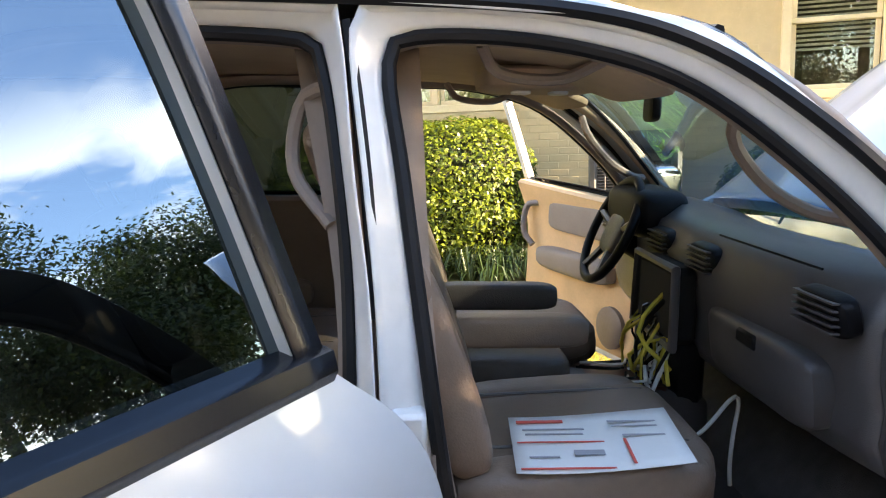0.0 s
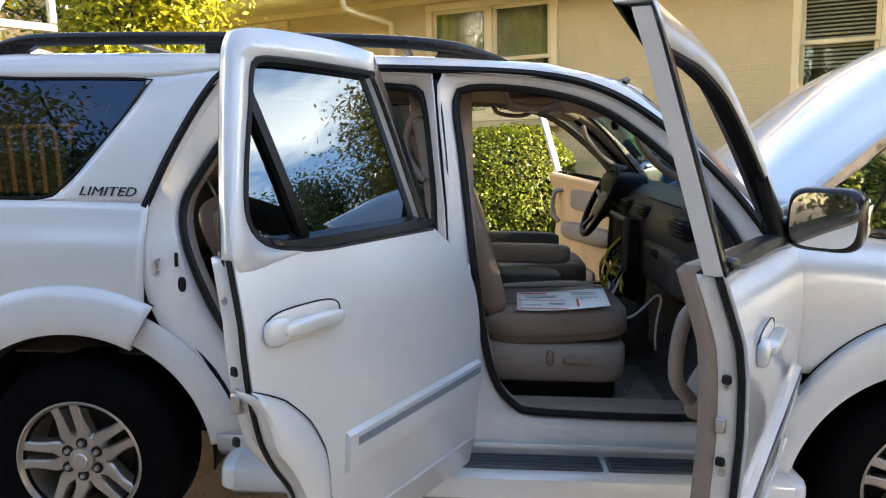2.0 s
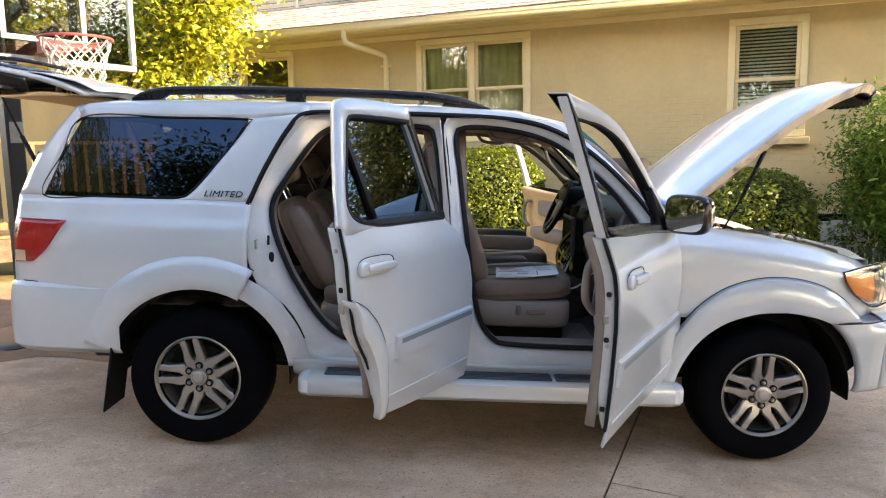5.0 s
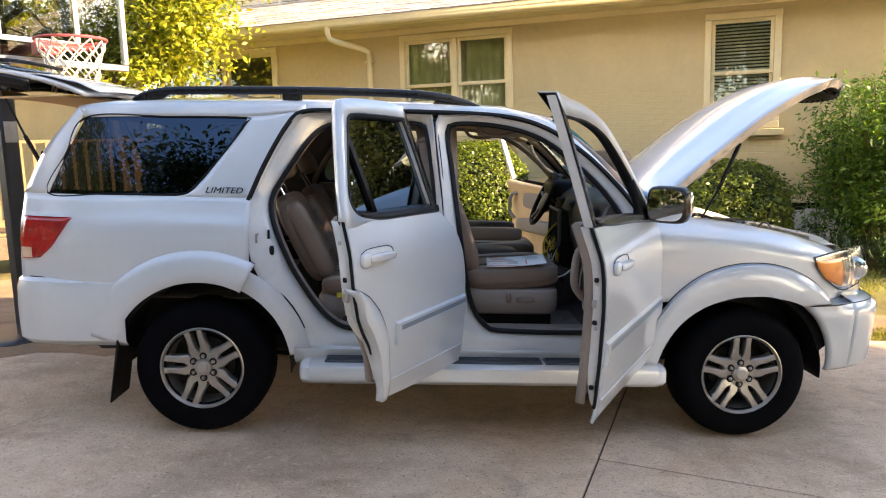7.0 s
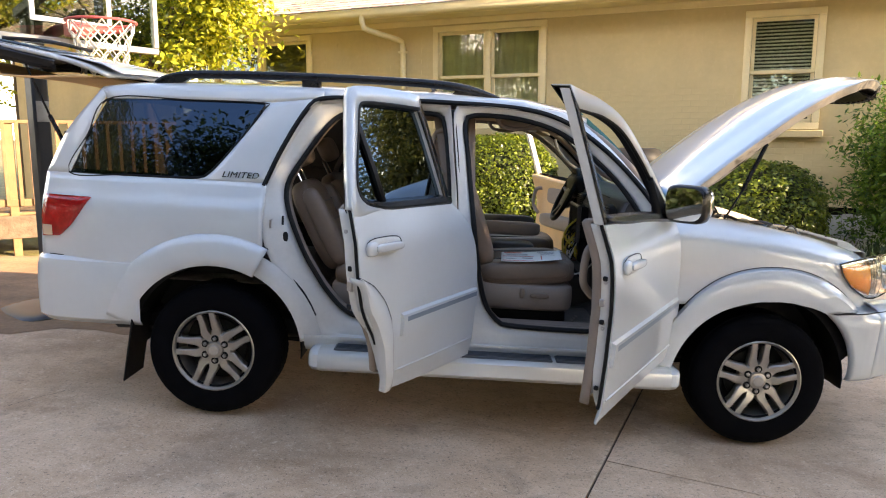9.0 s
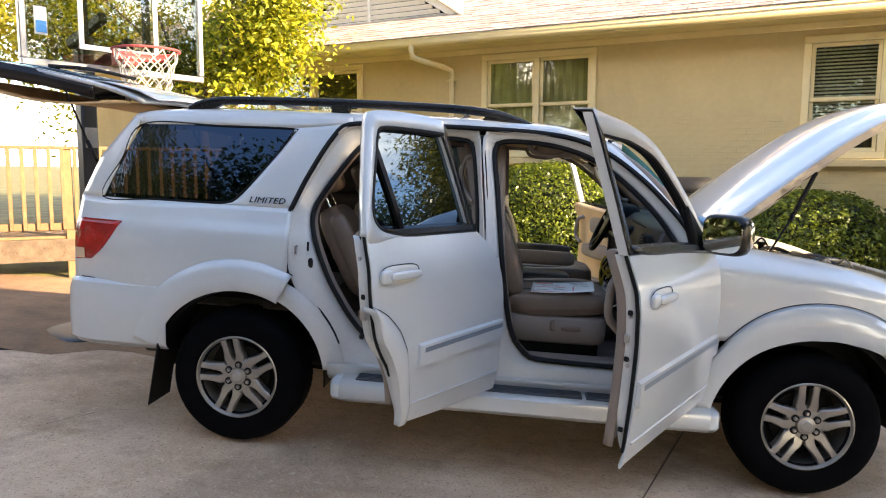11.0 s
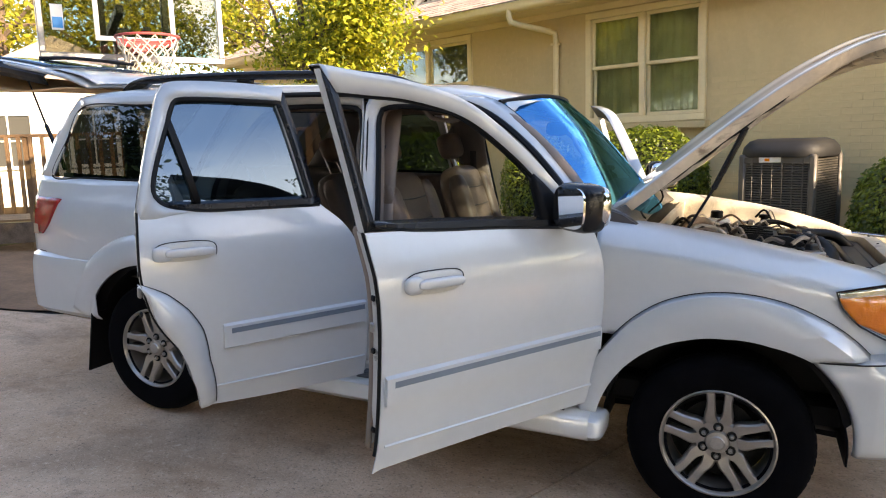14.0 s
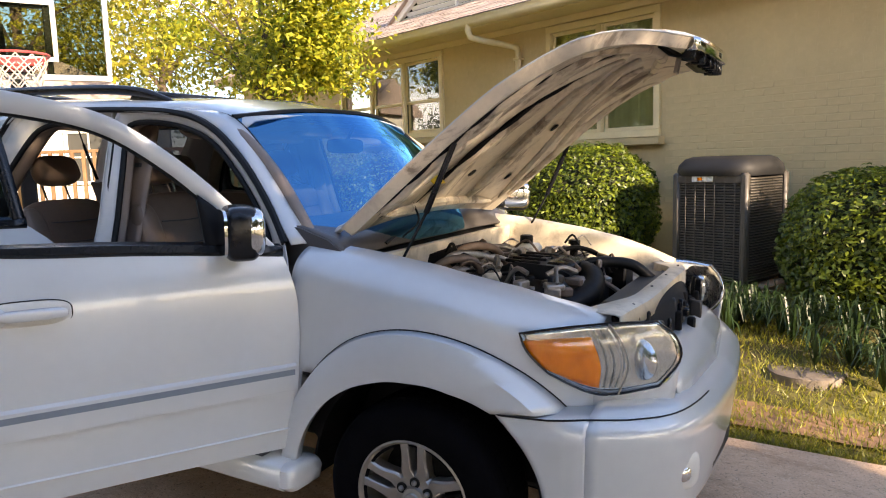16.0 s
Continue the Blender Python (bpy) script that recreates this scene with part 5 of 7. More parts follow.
    for x, k in ((0.60, -1), (2.49, 1)):
        part("board_end", Geo().grid([[(x + k * o, s * (0.91 + (y - 0.91) * q), 0.385 + (z - 0.385) * q) for y, z in ((0.88, 0.40), (0.90, 0.435), (0.94, 0.447), (1.05, 0.444), (1.075, 0.425), (1.08, 0.36), (1.05, 0.335), (0.9, 0.33), (0.88, 0.40))] for o, q in ((-0.002, 1.0), (0.02, 0.985), (0.038, 0.94), (0.050, 0.86), (0.058, 0.72), (0.062, 0.5), (0.063, 0.02))]), paint, rb, "rounded end of the running board")
    for x0, x1 in ((0.68, 1.34), (1.36, 1.86), (1.88, 2.38)):
        part("tread", Geo().box(((x0 + x1) / 2, s * 0.995, 0.452), (x1 - x0, 0.10, 0.012), 0.003), tread_m, rb, "grey ribbed tread insert")
        for k in range(4):
            part("tread_rib", Geo().box(((x0 + x1) / 2, s * (0.96 + 0.023 * k), 0.460), (x1 - x0 - 0.02, 0.006, 0.006)), tread_m, rb)
    part("mud_flap", Geo().box((-0.47, s * 0.86, 0.36), (0.012, 0.24, 0.36), 0.004, Matrix.Rotation(radians(8), 3, "Y")), black, CAR, "black mud flap")
    # tail lamp
    net = lift(coons([(-0.965, 0.965), (-0.86, 0.975)], [(-0.955, 1.195), (-0.68, 1.195)], [(-0.965, 0.965), (-0.975, 1.08), (-0.955, 1.195)], [(-0.86, 0.975), (-0.78, 1.05), (-0.68, 1.195)], 10, 10), s, -0.012)
    tl = part("tail_lamp", Geo().grid(net), red_lens, CAR, "red tail lamp lens", solid=0.014)
    part("reverse_lens", Geo().grid(lift(coons([(-0.962, 0.972), (-0.90, 0.975)], [(-0.968, 1.03), (-0.905, 1.03)], [(-0.962, 0.972), (-0.968, 1.03)], [(-0.90, 0.975), (-0.905, 1.03)], 5, 4), s, -0.024)), mat("pale lens", (0.6, 0.42, 0.3), 0.2, coat=1), tl, "pale reversing lens")
    # head lamp: reflector, amber corner, clear cover
    def hl(off, a=0.0, b=1.0, bulge=0.0):
        net_ = coons([(3.47, 0.915), (3.62, 0.842), (3.79, 0.862)], [(3.378, 1.045), (3.52, 1.07), (3.65, 1.083), (3.775, 1.085)], [(3.47, 0.915), (3.405, 0.985), (3.378, 1.045)], [(3.79, 0.862), (3.848, 0.95), (3.83, 1.03), (3.775, 1.085)], 22, 12)
        i0, i1 = int(a * 21), int(round(b * 21)) + 1
        return [[(p[0], s * (hw(*p) - off + bulge * math.sin(math.pi * (i0 + i) / 21) ** 0.5 * math.sin(math.pi * j / 11) ** 0.5), p[1]) for i, p in enumerate(r[i0:i1])] for j, r in enumerate(net_)]
    hb = part("head_lamp", Geo().grid(hl(-0.004)), lamp_silver, CAR, "clear head lamp with amber corner", solid=0.006)
    part("amber_corner", Geo().grid(hl(-0.012, 0.03, 0.46)[1:10]), amber, hb, "amber turn signal", solid=0.008)
    part("lens", Geo().grid(hl(-0.012, bulge=0.03)), clear, hb, "clear lens")
    part("lamp_surround", Geo().grid(lift(coons([(3.42, 0.785), (3.60, 0.785), (3.83, 0.785)], [(3.43, 0.925), (3.475, 0.912), (3.62, 0.84), (3.79, 0.86), (3.845, 0.93)], [(3.42, 0.785), (3.43, 0.925)], [(3.83, 0.785), (3.845, 0.93)], 20, 6), s, 0.002)), paint, CAR, solid=0.004)
    part("bezel", Geo().tube([hl(-0.02)[0][i] for i in range(22)] + [hl(-0.02)[j][21] for j in range(1, 12)] + [hl(-0.02)[11][i] for i in range(20, -1, -1)] + [hl(-0.02)[j][0] for j in range(10, 0, -1)], 0.004, 6, True), gloss_black, hb)
    for k in range(9):
        seg = hl(-0.012, 0.47 + 0.02 * k, 0.47 + 0.02 * k)
        part("lens_flute", Geo().tube([r[0] for r in seg][1:-1], 0.0035, 5), lamp_silver, hb)
    part("lamp_divider", Geo().tube([r[0] for r in hl(-0.030, 0.67, 0.67)], 0.0035, 5), alloy, hb)
    for bx_, br, bz_ in ((3.735, 0.07, 0.955),):
        by_ = s * (hw(bx_, bz_) + 0.004)
        part("bulb_bowl", Geo().pillow((bx_, by_, bz_), (br * 2, 0.05, br * 2), 1.0, Matrix.Rotation(radians(s * 35), 3, "Z")), lamp_silver, hb, "chrome reflector bowl")
        part("bulb", Geo().pillow((bx_ + 0.012, by_ + s * 0.016, bz_), (0.036, 0.03, 0.036), 1.0), gloss_black, hb)

# bumpers
def bumper(name, plan, prof, label, seam):
    half = curve(plan, 26)
    full = [(p[0], -p[1]) for p in half] + [(p[0], p[1]) for p in half[::-1]][1:]
    full = np.array(full)
    t = np.gradient(full, axis=0)
    nrm = np.stack([t[:, 1], -t[:, 0]], 1)
    nrm /= np.linalg.norm(nrm, axis=1, keepdims=True)
    sg = np.sign(((full - np.array((1.4, 0))) * nrm).sum(1))[:, None]
    nrm *= sg
    # the ends run on square from the body's side
    for i in range(7):
        k = (1 - i / 6) ** 2
        for q, e in ((i, -1), (len(nrm) - 1 - i, 1)):
            nrm[q] = nrm[q] * (1 - k) + np.array((0, e)) * k
            nrm[q] /= np.linalg.norm(nrm[q])
    bp_ = part(name, Geo().grid([[(p[0] + n[0] * o, p[1] + n[1] * o, z) for o, z in prof] for p, n in zip(full, nrm)]), paint, CAR, label, solid=0.006)
    part("bumper_seam", Geo().tube([(p[0] + n[0] * seam[0], p[1] + n[1] * seam[0], seam[1]) for p, n in list(zip(full, nrm))[:16]], 0.003, 5), rubber, bp_, "thin dark seam")
    return bp_


fb = bumper("front_bumper", [(3.62, 0.909), (3.67, 0.882), (3.75, 0.83), (3.86, 0.70), (3.92, 0.45), (3.95, 0.0)], [(-0.03, 0.40), (0.0, 0.425), (0.012, 0.50), (0.02, 0.60), (0.028, 0.69), (0.03, 0.735), (0.02, 0.765), (-0.005, 0.785), (-0.02, 0.80), (-0.12, 0.815)], "white wraparound front bumper", (-0.003, 0.790))
part("lower_intake", Geo().grid([[(float(np.interp(abs(y), [0, 0.45, 0.71], [3.95, 3.92, 3.86])) + o, y, z) for o, z in ((0.0, 0.455), (0.014, 0.462), (0.018, 0.53), (0.0, 0.537))] for y in np.linspace(-0.32, 0.32, 13)]), void_shade, fb, "black lower intake")
part("bumper_top", Geo().grid([[(float(np.interp(abs(y), [0, 0.45, 0.71], [3.95, 3.92, 3.86])) + o, y, z - 0.03 * (abs(y) / 0.56) ** 4) for o, z in ((-0.05, 0.80), (-0.07, 0.875), (-0.12, 0.925), (-0.16, 0.94), (-0.20, 0.935))] for y in np.linspace(-0.56, 0.56, 21)]), paint, fb, solid=0.006)
for s in (-1, 1):
    part("fog_recess", Geo().pillow((3.855, s * 0.65, 0.575), (0.09, 0.18, 0.15), 0.6, Matrix.Rotation(radians(s * 40), 3, "Z")), jamb, fb)
    part("fog_lamp", Geo().pillow((3.868, s * 0.652, 0.57), (0.085, 0.075, 0.07), 0.8, Matrix.Rotation(radians(s * 40), 3, "Z")), lamp_silver, fb, "round fog lamp")
bumper("rear_bumper", [(-0.40, 0.962), (-0.75, 0.955), (-0.95, 0.915), (-1.03, 0.78), (-1.07, 0.4), (-1.08, 0.0)], [(-0.02, 0.50), (0.012, 0.53), (0.018, 0.60), (0.022, 0.70), (0.02, 0.80), (0.01, 0.845), (-0.015, 0.862), (-0.09, 0.868)], "white rear bumper", (-0.022, 0.868))
part("underbody", Geo().box((1.4, 0, 0.47), (4.2, 1.40, 0.14), 0.03), black, CAR, "dark underbody")
part("axle", Geo().tube([(0, -0.7, 0.38), (0, 0.7, 0.38)], 0.05, 10), alloy_dark, CAR)
part("front_axle", Geo().tube([(3, -0.7, 0.38), (3, 0.7, 0.38)], 0.04, 10), alloy_dark, CAR)

# roof, rails
rows = []
for x in np.linspace(-0.72, 2.0, 40):
    ze = roof_z(x)
    he = 0.742 if x < 1.6 else 0.742 - 0.06 * ((x - 1.6) / 0.4)
    rows.append([(x + 0.05 * (1 - (y / he) ** 2) * (1 if x > 1.5 else 0) * max(0, (x - 1.5) / 0.5), y, ze + 0.012 + 0.055 * (1 - (abs(y) / he) ** 2.4)) if abs(y) < he - 1e-6 else (x, y, ze - 0.01) for y in he * np.linspace(-1, 1, 25)])
part("roof_panel", Geo().grid(rows), paint, CAR, solid=0.006)
rows = [[(x, y, roof_z(x) - 0.06 + 0.02 * (1 - (y / 0.7) ** 2)) for y in np.linspace(-0.70, 0.70, 13)] for x in np.linspace(-0.7, 1.88, 16)]
part("headliner", Geo().grid(rows), headliner, CAR, "beige cloth headliner", solid=0.01)
part("overhead_console", Geo().pillow((1.72, 0, 1.715), (0.34, 0.30, 0.07), 0.4), headliner, CAR)
for x in (1.66, 1.76):
    part("map_lamp", Geo().pillow((x, -0.08, 1.68), (0.05, 0.07, 0.015), 0.5), white_paint, CAR)
for s in (-1, 1):
    part("sun_visor", Geo().pillow((1.83, s * 0.36, 1.69), (0.17, 0.46, 0.025), 0.35, Matrix.Rotation(radians(20), 3, "Y")), headliner, CAR, "folded beige sun visor")
    path = curve([(-0.44, s * 0.64, 1.835), (-0.38, s * 0.645, 1.865), (-0.2, s * 0.65, 1.89), (0.4, s * 0.652, 1.905), (1.0, s * 0.648, 1.905), (1.28, s * 0.64, 1.89), (1.45, s * 0.63, 1.855), (1.52, s * 0.625, 1.83)], 40)
    rail = part("roof_rail", Geo().tube(path, [0.012 + 0.012 * min(1, i / 4, (39 - i) / 4) for i in range(40)], 10), gloss_black, CAR, "black roof rail")
    for x in (0.45,):
        part("rail_foot", Geo().box((x, s * 0.652, 1.868), (0.11, 0.03, 0.06), 0.01), gloss_black, rail)
    part("rail_foot", Geo().prism([(-0.45, 1.825), (-0.28, 1.84), (-0.20, 1.885), (-0.30, 1.885)], s * 0.63, s * 0.665), gloss_black, rail)
    part("rail_foot", Geo().prism([(1.24, 1.85), (1.52, 1.825), (1.42, 1.865), (1.28, 1.895)], s * 0.61, s * 0.645), gloss_black, rail)
for x in (0.05, 1.12):
    part("cross_bar", Geo().tube([(x, -0.65, 1.90), (x, 0.65, 1.90)], 0.014, 8), gloss_black, CAR, "black roof cross bar")

# windscreen and cowl
bot = [(2.47, -0.785, 1.255), (2.58, -0.4, 1.235), (2.62, 0, 1.23), (2.58, 0.4, 1.235), (2.47, 0.785, 1.255)]
top = [(1.93, -0.68, 1.765), (2.01, -0.35, 1.805), (2.04, 0, 1.815), (2.01, 0.35, 1.805), (1.93, 0.68, 1.765)]
net = coons(bot, top, [bot[0], (2.31, -0.74, 1.425), (2.14, -0.70, 1.605), top[0]], [bot[-1], (2.31, 0.74, 1.425), (2.14, 0.70, 1.605), top[-1]], 26, 16)
part("windscreen", Geo().grid(net), ws_glass, CAR, "windscreen mirroring the blue sky")
part("windscreen_header", Geo().tube(net[-1], 0.012, 6), rubber, CAR)
rows = [[(x + 0.06 * (1 - (y / 0.75) ** 2) - 0.02, y, z) for x, z in ((2.45, 1.235), (2.55, 1.215), (2.63, 1.20), (2.66, 1.17), (2.67, 0.85))] for y in np.linspace(-0.77, 0.77, 15)]
part("cowl", Geo().grid(rows), black, CAR, "black cowl panel", solid=0.008)
for y0 in (-0.5, 0.12):
    part("wiper", Geo().tube(curve([(2.60, y0, 1.235), (2.56, y0 + 0.15, 1.25), (2.50, y0 + 0.5, 1.268)], 10), 0.009, 6), black, CAR, "black wiper")

# hood, raised
prof = curve([(2.54 + (x_ - 2.54) * 0.97 - (z_ - 1.325) * 0.052, 1.325 + (z_ - 1.325) * 0.985 + (x_ - 2.54) * 0.052) for x_, z_ in ((2.54, 1.325), (2.62, 1.385), (2.80, 1.525), (3.02, 1.69), (3.20, 1.815), (3.36, 1.905), (3.50, 1.965), (3.62, 1.99), (3.74, 1.983), (3.83, 1.957), (3.885, 1.925))], 60)
tn = np.gradient(prof, axis=0)
nn = np.stack([-tn[:, 1], tn[:, 0]], 1)
nn /= np.linalg.norm(nn, axis=1, keepdims=True)


def hood_at(f, e, y, h):
    """A place of the hood: f from hinge to nose, e from the middle to its edge, h above the skin."""
    u = 59 * f * (1 - 0.24 * abs(e) ** 2.6)
    k = min(58, int(u))
    w = u - k
    p, n = prof[k] * (1 - w) + prof[k + 1] * w, nn[k] * (1 - w) + nn[k + 1] * w
    return (p[0] + n[0] * h, y, p[1] + n[1] * h)


def hood_rise(f, e):
    return 0.055 * (1 - abs(e) ** 2.2) * (1 - 0.25 * f) + 0.014 * (1 / (1 + math.exp((abs(e) - 0.52) * 30))) * min(1, f * 4)


def hood_net(off, shrink=0.0):
    rows = []
    for i in range(34):
        f = i / 33
        half = 0.735 - 0.03 * f - 0.12 * max(0, f - 0.72) - shrink
        rows.append([hood_at(f, e, e * half, hood_rise(f, e) + off) for e in np.linspace(-1, 1, 27)])
    return rows


hood = part("hood", Geo().grid(hood_net(0.0)), paint, CAR, "raised white hood", solid=0.006)
g = Geo()
U = hood_net(-0.045, 0.03)
g.grid(U)
O = hood_net(-0.004)
edge = lambda N: [r[0] for r in N] + N[-1][1:] + [r[-1] for r in N[::-1]][1:] + N[0][::-1][1:]
g.grid([edge(O)[:-1], edge(U)[:-1]] if len(edge(O)) == len(edge(U)) else [edge(O), edge(U)], close_v=True)
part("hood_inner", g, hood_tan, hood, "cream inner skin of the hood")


def under(i, y, o):
    e = y / 0.71
    return hood_at(i / 33, e, y, 0.055 * (1 - abs(e) ** 2.2) - 0.048 - o)


for k_, pth in enumerate(([(3, -0.60), (12, -0.50), (20, -0.30), (26, -0.10)], [(3, 0.60), (12, 0.50), (20, 0.30), (26, 0.10)], [(2, -0.25), (10, -0.22), (18, -0.12), (25, 0.0)], [(2, 0.25), (10, 0.22), (18, 0.12), (25, 0.0)], [(2, -0.55), (2, 0.0), (2, 0.55)], [(27, -0.52), (28, 0.0), (27, 0.52)], [(4, -0.66), (14, -0.64), (26, -0.60)], [(4, 0.66), (14, 0.64), (26, 0.60)], [(10, -0.60), (17, -0.42), (26, -0.30)], [(10, 0.60), (17, 0.42), (26, 0.30)], [(14, -0.62), (20, -0.50), (27, -0.42)], [(14, 0.62), (20, 0.50), (27, 0.42)])):
    c2 = curve(pth, 24)
    part("hood_rib", Geo().tube([under(a, b, 0.004) for a, b in c2], [0.024 * min(1, 0.35 + i / 5, 0.35 + (23 - i) / 5) for i in range(24)], 8), hood_tan, hood)
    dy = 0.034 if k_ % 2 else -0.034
    # black line along each rib: the crease's shade drawn as colour
    part("groove_shade", Geo().tube([under(a, b + dy, -0.001) for a, b in c2], [0.009 * min(1, i / 6, (23 - i) / 6) * (0.4 + abs(math.sin(i * 0.7 + k_))) + 0.001 for i in range(24)], 5), black, hood)
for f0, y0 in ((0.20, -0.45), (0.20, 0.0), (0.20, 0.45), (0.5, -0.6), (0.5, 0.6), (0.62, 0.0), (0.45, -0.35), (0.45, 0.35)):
    # black pillows on the skin, drawn for the shade inside its holes
    part("hole_shade", Geo().pillow(hood_at(f0, y0 / 0.71, y0, 0.055 * (1 - abs(y0 / 0.71) ** 2.2) - 0.05), (0.05, 0.03, 0.012), 0.8, Matrix.Rotation(radians(-38), 3, "Y")), void_shade, hood)
lip = [hood_at(1.0, e, e * 0.671, hood_rise(1.0, e) - 0.006) for e in np.linspace(-0.5, 0.5, 21)]
part("grille", Geo().grid([[(x + 0.006, y, z + 0.004), (x + 0.012, y, z - 0.012), (x + 0.006, y, z - 0.032), (x - 0.012, y, z - 0.042)] for x, y, z in lip]), chrome, hood, "chrome grille edge", solid=0.006)
part("latch_plate", Geo().grid([[(x - 0.01, y * 0.97, z - 0.03), (x - 0.03, y * 0.96, z - 0.062), (x - 0.075, y * 0.94, z - 0.055), (x - 0.12, y * 0.92, z - 0.02)] for x, y, z in lip]), black, hood, "black grille backing at the hood's lip", solid=0.008)
for k in range(1, 20, 2):
    x, y, z = lip[k]
    part("grille_bar", Geo().box((x - 0.03, y * 0.96, z - 0.058), (0.05, 0.012, 0.03), 0.003), gloss_black, hood)
part("hood_striker", Geo().tube([(lip[10][0] - 0.16, -0.03, lip[10][2] + 0.0), (lip[10][0] - 0.17, -0.03, lip[10][2] - 0.07), (lip[10][0] - 0.17, 0.03, lip[10][2] - 0.07), (lip[10][0] - 0.16, 0.03, lip[10][2] + 0.0)], 0.006, 6), steel, hood, "steel hood striker")
part("caution_tag", Geo().box((2.82, -0.46, 1.515), (0.006, 0.10, 0.045), 0.002, Matrix.Rotation(radians(-48), 3, "Y")), yellow_tag, hood, "yellow caution tag")
for s in (-1, 1):
    a, b = Vector((2.93, s * 0.66, 1.06)), Vector((3.0, s * 0.66, 1.655))
    part("gas_strut", Geo().tube([(2.78, s * 0.70, 1.17), (2.90, s * 0.69, 1.40)], 0.006, 8).tube([(2.90, s * 0.69, 1.40), (3.01, s * 0.68, 1.665)], 0.012, 8), gloss_black, CAR, "black gas strut holding the hood")
    part("hood_hinge", Geo().tube(curve([(2.52, s * 0.70, 1.24), (2.49, s * 0.70, 1.30), (2.56, s * 0.69, 1.34), (2.66, s * 0.69, 1.40)], 10), 0.014, 6), jamb, CAR, "cream hood hinge")
part("washer_hose", Geo().tube(curve([(2.62, -0.30, 1.40), (2.66, -0.32, 1.32), (2.60, -0.36, 1.25)], 10), 0.005, 6), rubber, CAR)

# ---- wheels ----
def wheel(x, s, turn):
    c = (x, s * 0.835, 0.38)
    w = part("wheel", Geo().lathe([(0.20, -0.11), (0.228, -0.125), (0.26, -0.13), (0.315, -0.134), (0.345, -0.125), (0.362, -0.105), (0.371, -0.06), (0.373, 0), (0.371, 0.06), (0.362, 0.105), (0.345, 0.125), (0.315, 0.134), (0.26, 0.13), (0.228, 0.125), (0.20, 0.11)], c, "y", 64), tyre_m, CAR, "black off-road tyre")
    blk = Geo().box((0, 0, 0), (0.026, 0.045, 0.006), 0.002)
    first = None
    for i in range(64):
        a = 2 * math.pi * i / 64
        for side in (-1, 1):
            m_ = Matrix.Translation((c[0] + 0.3685 * math.cos(a), c[1] + side * 0.054, c[2] + 0.3685 * math.sin(a))) @ Matrix.Rotation(-a + math.pi / 2, 4, "Y")
            if first is None:
                first = part("tread_block", blk, tyre_m, w, m=m_)
            else:
                ob = new("tread_block", first.data)
                ob.parent, ob.matrix_basis = w, m_
    yo = s
    rim = part("rim", Geo().lathe([(0.226, yo * 0.122), (0.229, yo * 0.128), (0.222, yo * 0.131), (0.212, yo * 0.118), (0.205, yo * 0.09), (0.20, yo * 0.02), (0.20, -yo * 0.10)], c, "y", 56), alloy, w, "silver alloy rim")
    part("brake_disc", Geo().lathe([(0.155, yo * 0.01), (0.155, yo * 0.03), (0.06, yo * 0.035), (0.06, yo * 0.01)], c, "y", 40), alloy_dark, rim)
    part("rim_back", Geo().lathe([(0.199, -yo * 0.02), (0.01, -yo * 0.03)], c, "y", 40), alloy_dark, rim)
    part("hub", Geo().lathe([(0.100, yo * 0.05), (0.100, yo * 0.085), (0.086, yo * 0.1005), (0.05, yo * 0.10), (0.046, yo * 0.108), (0.044, yo * 0.115), (0.03, yo * 0.119), (0.001, yo * 0.12)], c, "y", 36), alloy, rim)
    part("centre_cap", Geo().lathe([(0.030, yo * 0.120), (0.026, yo * 0.124), (0.001, yo * 0.125)], c, "y", 24), steel, rim, "plain round centre cap")
    for i in range(6):
        a = radians(90 + 60 * i)
        n_ = (c[0] + 0.062 * math.cos(a), c[1], c[2] + 0.062 * math.sin(a))
        # dark disc on the hub, drawn for the shade of the nut's recess
        part("lug_shade", Geo().lathe([(0.0205, yo * 0.09), (0.0205, yo * 0.1045), (0.001, yo * 0.1045)], n_, "y", 16), alloy_dark, rim)
        part("lug_nut", Geo().lathe([(0.0105, yo * 0.09), (0.0105, yo * 0.110), (0.007, yo * 0.116), (0.001, yo * 0.117)], n_, "y", 10), steel, rim)
    for i in range(5):
        ac_ = radians(90 + turn + 72 * i)
        dx, dz = math.cos(ac_), math.sin(ac_)
        px, pz = -dz, dx
        for k in (-1, 1):
            rows = []
            for f in np.linspace(0, 1, 15):
                r = 0.058 + 0.158 * f
                e0 = k * float(np.interp(r, [0.058, 0.090, 0.097, 0.112, 0.17, 0.205, 0.216], [0.0, 0.0, 0.007, 0.0125, 0.0165, 0.0175, 0.012]))
                e1 = k * float(np.interp(r, [0.058, 0.085, 0.105, 0.13, 0.17, 0.20, 0.216], [0.040, 0.057, 0.058, 0.0525, 0.0500, 0.0545, 0.066]))
                y1 = yo * (0.097 + 0.012 * math.sin(math.pi * f * 0.7) + 0.010 * f)
                y0 = yo * 0.062
                q = lambda e, y: (c[0] + r * dx + px * e, c[1] + y, c[2] + r * dz + pz * e)
                b0, b1 = e0 + k * 0.004 * (1 if abs(e0) > 0.001 else 0), e1 - k * 0.007
                rows.append([q(e0, y0), q(e0, y1 - yo * 0.005), q(b0, y1), q(b1, y1), q(e1, y1 - yo * 0.008), q(e1, y0)])
            part("spoke", Geo().grid(rows, close_v=True), alloy, rim)
    return w


for x in (0.0, 3.0):
    for s in (-1, 1):
        wheel(x, s, 14 if x == 0 else 1)


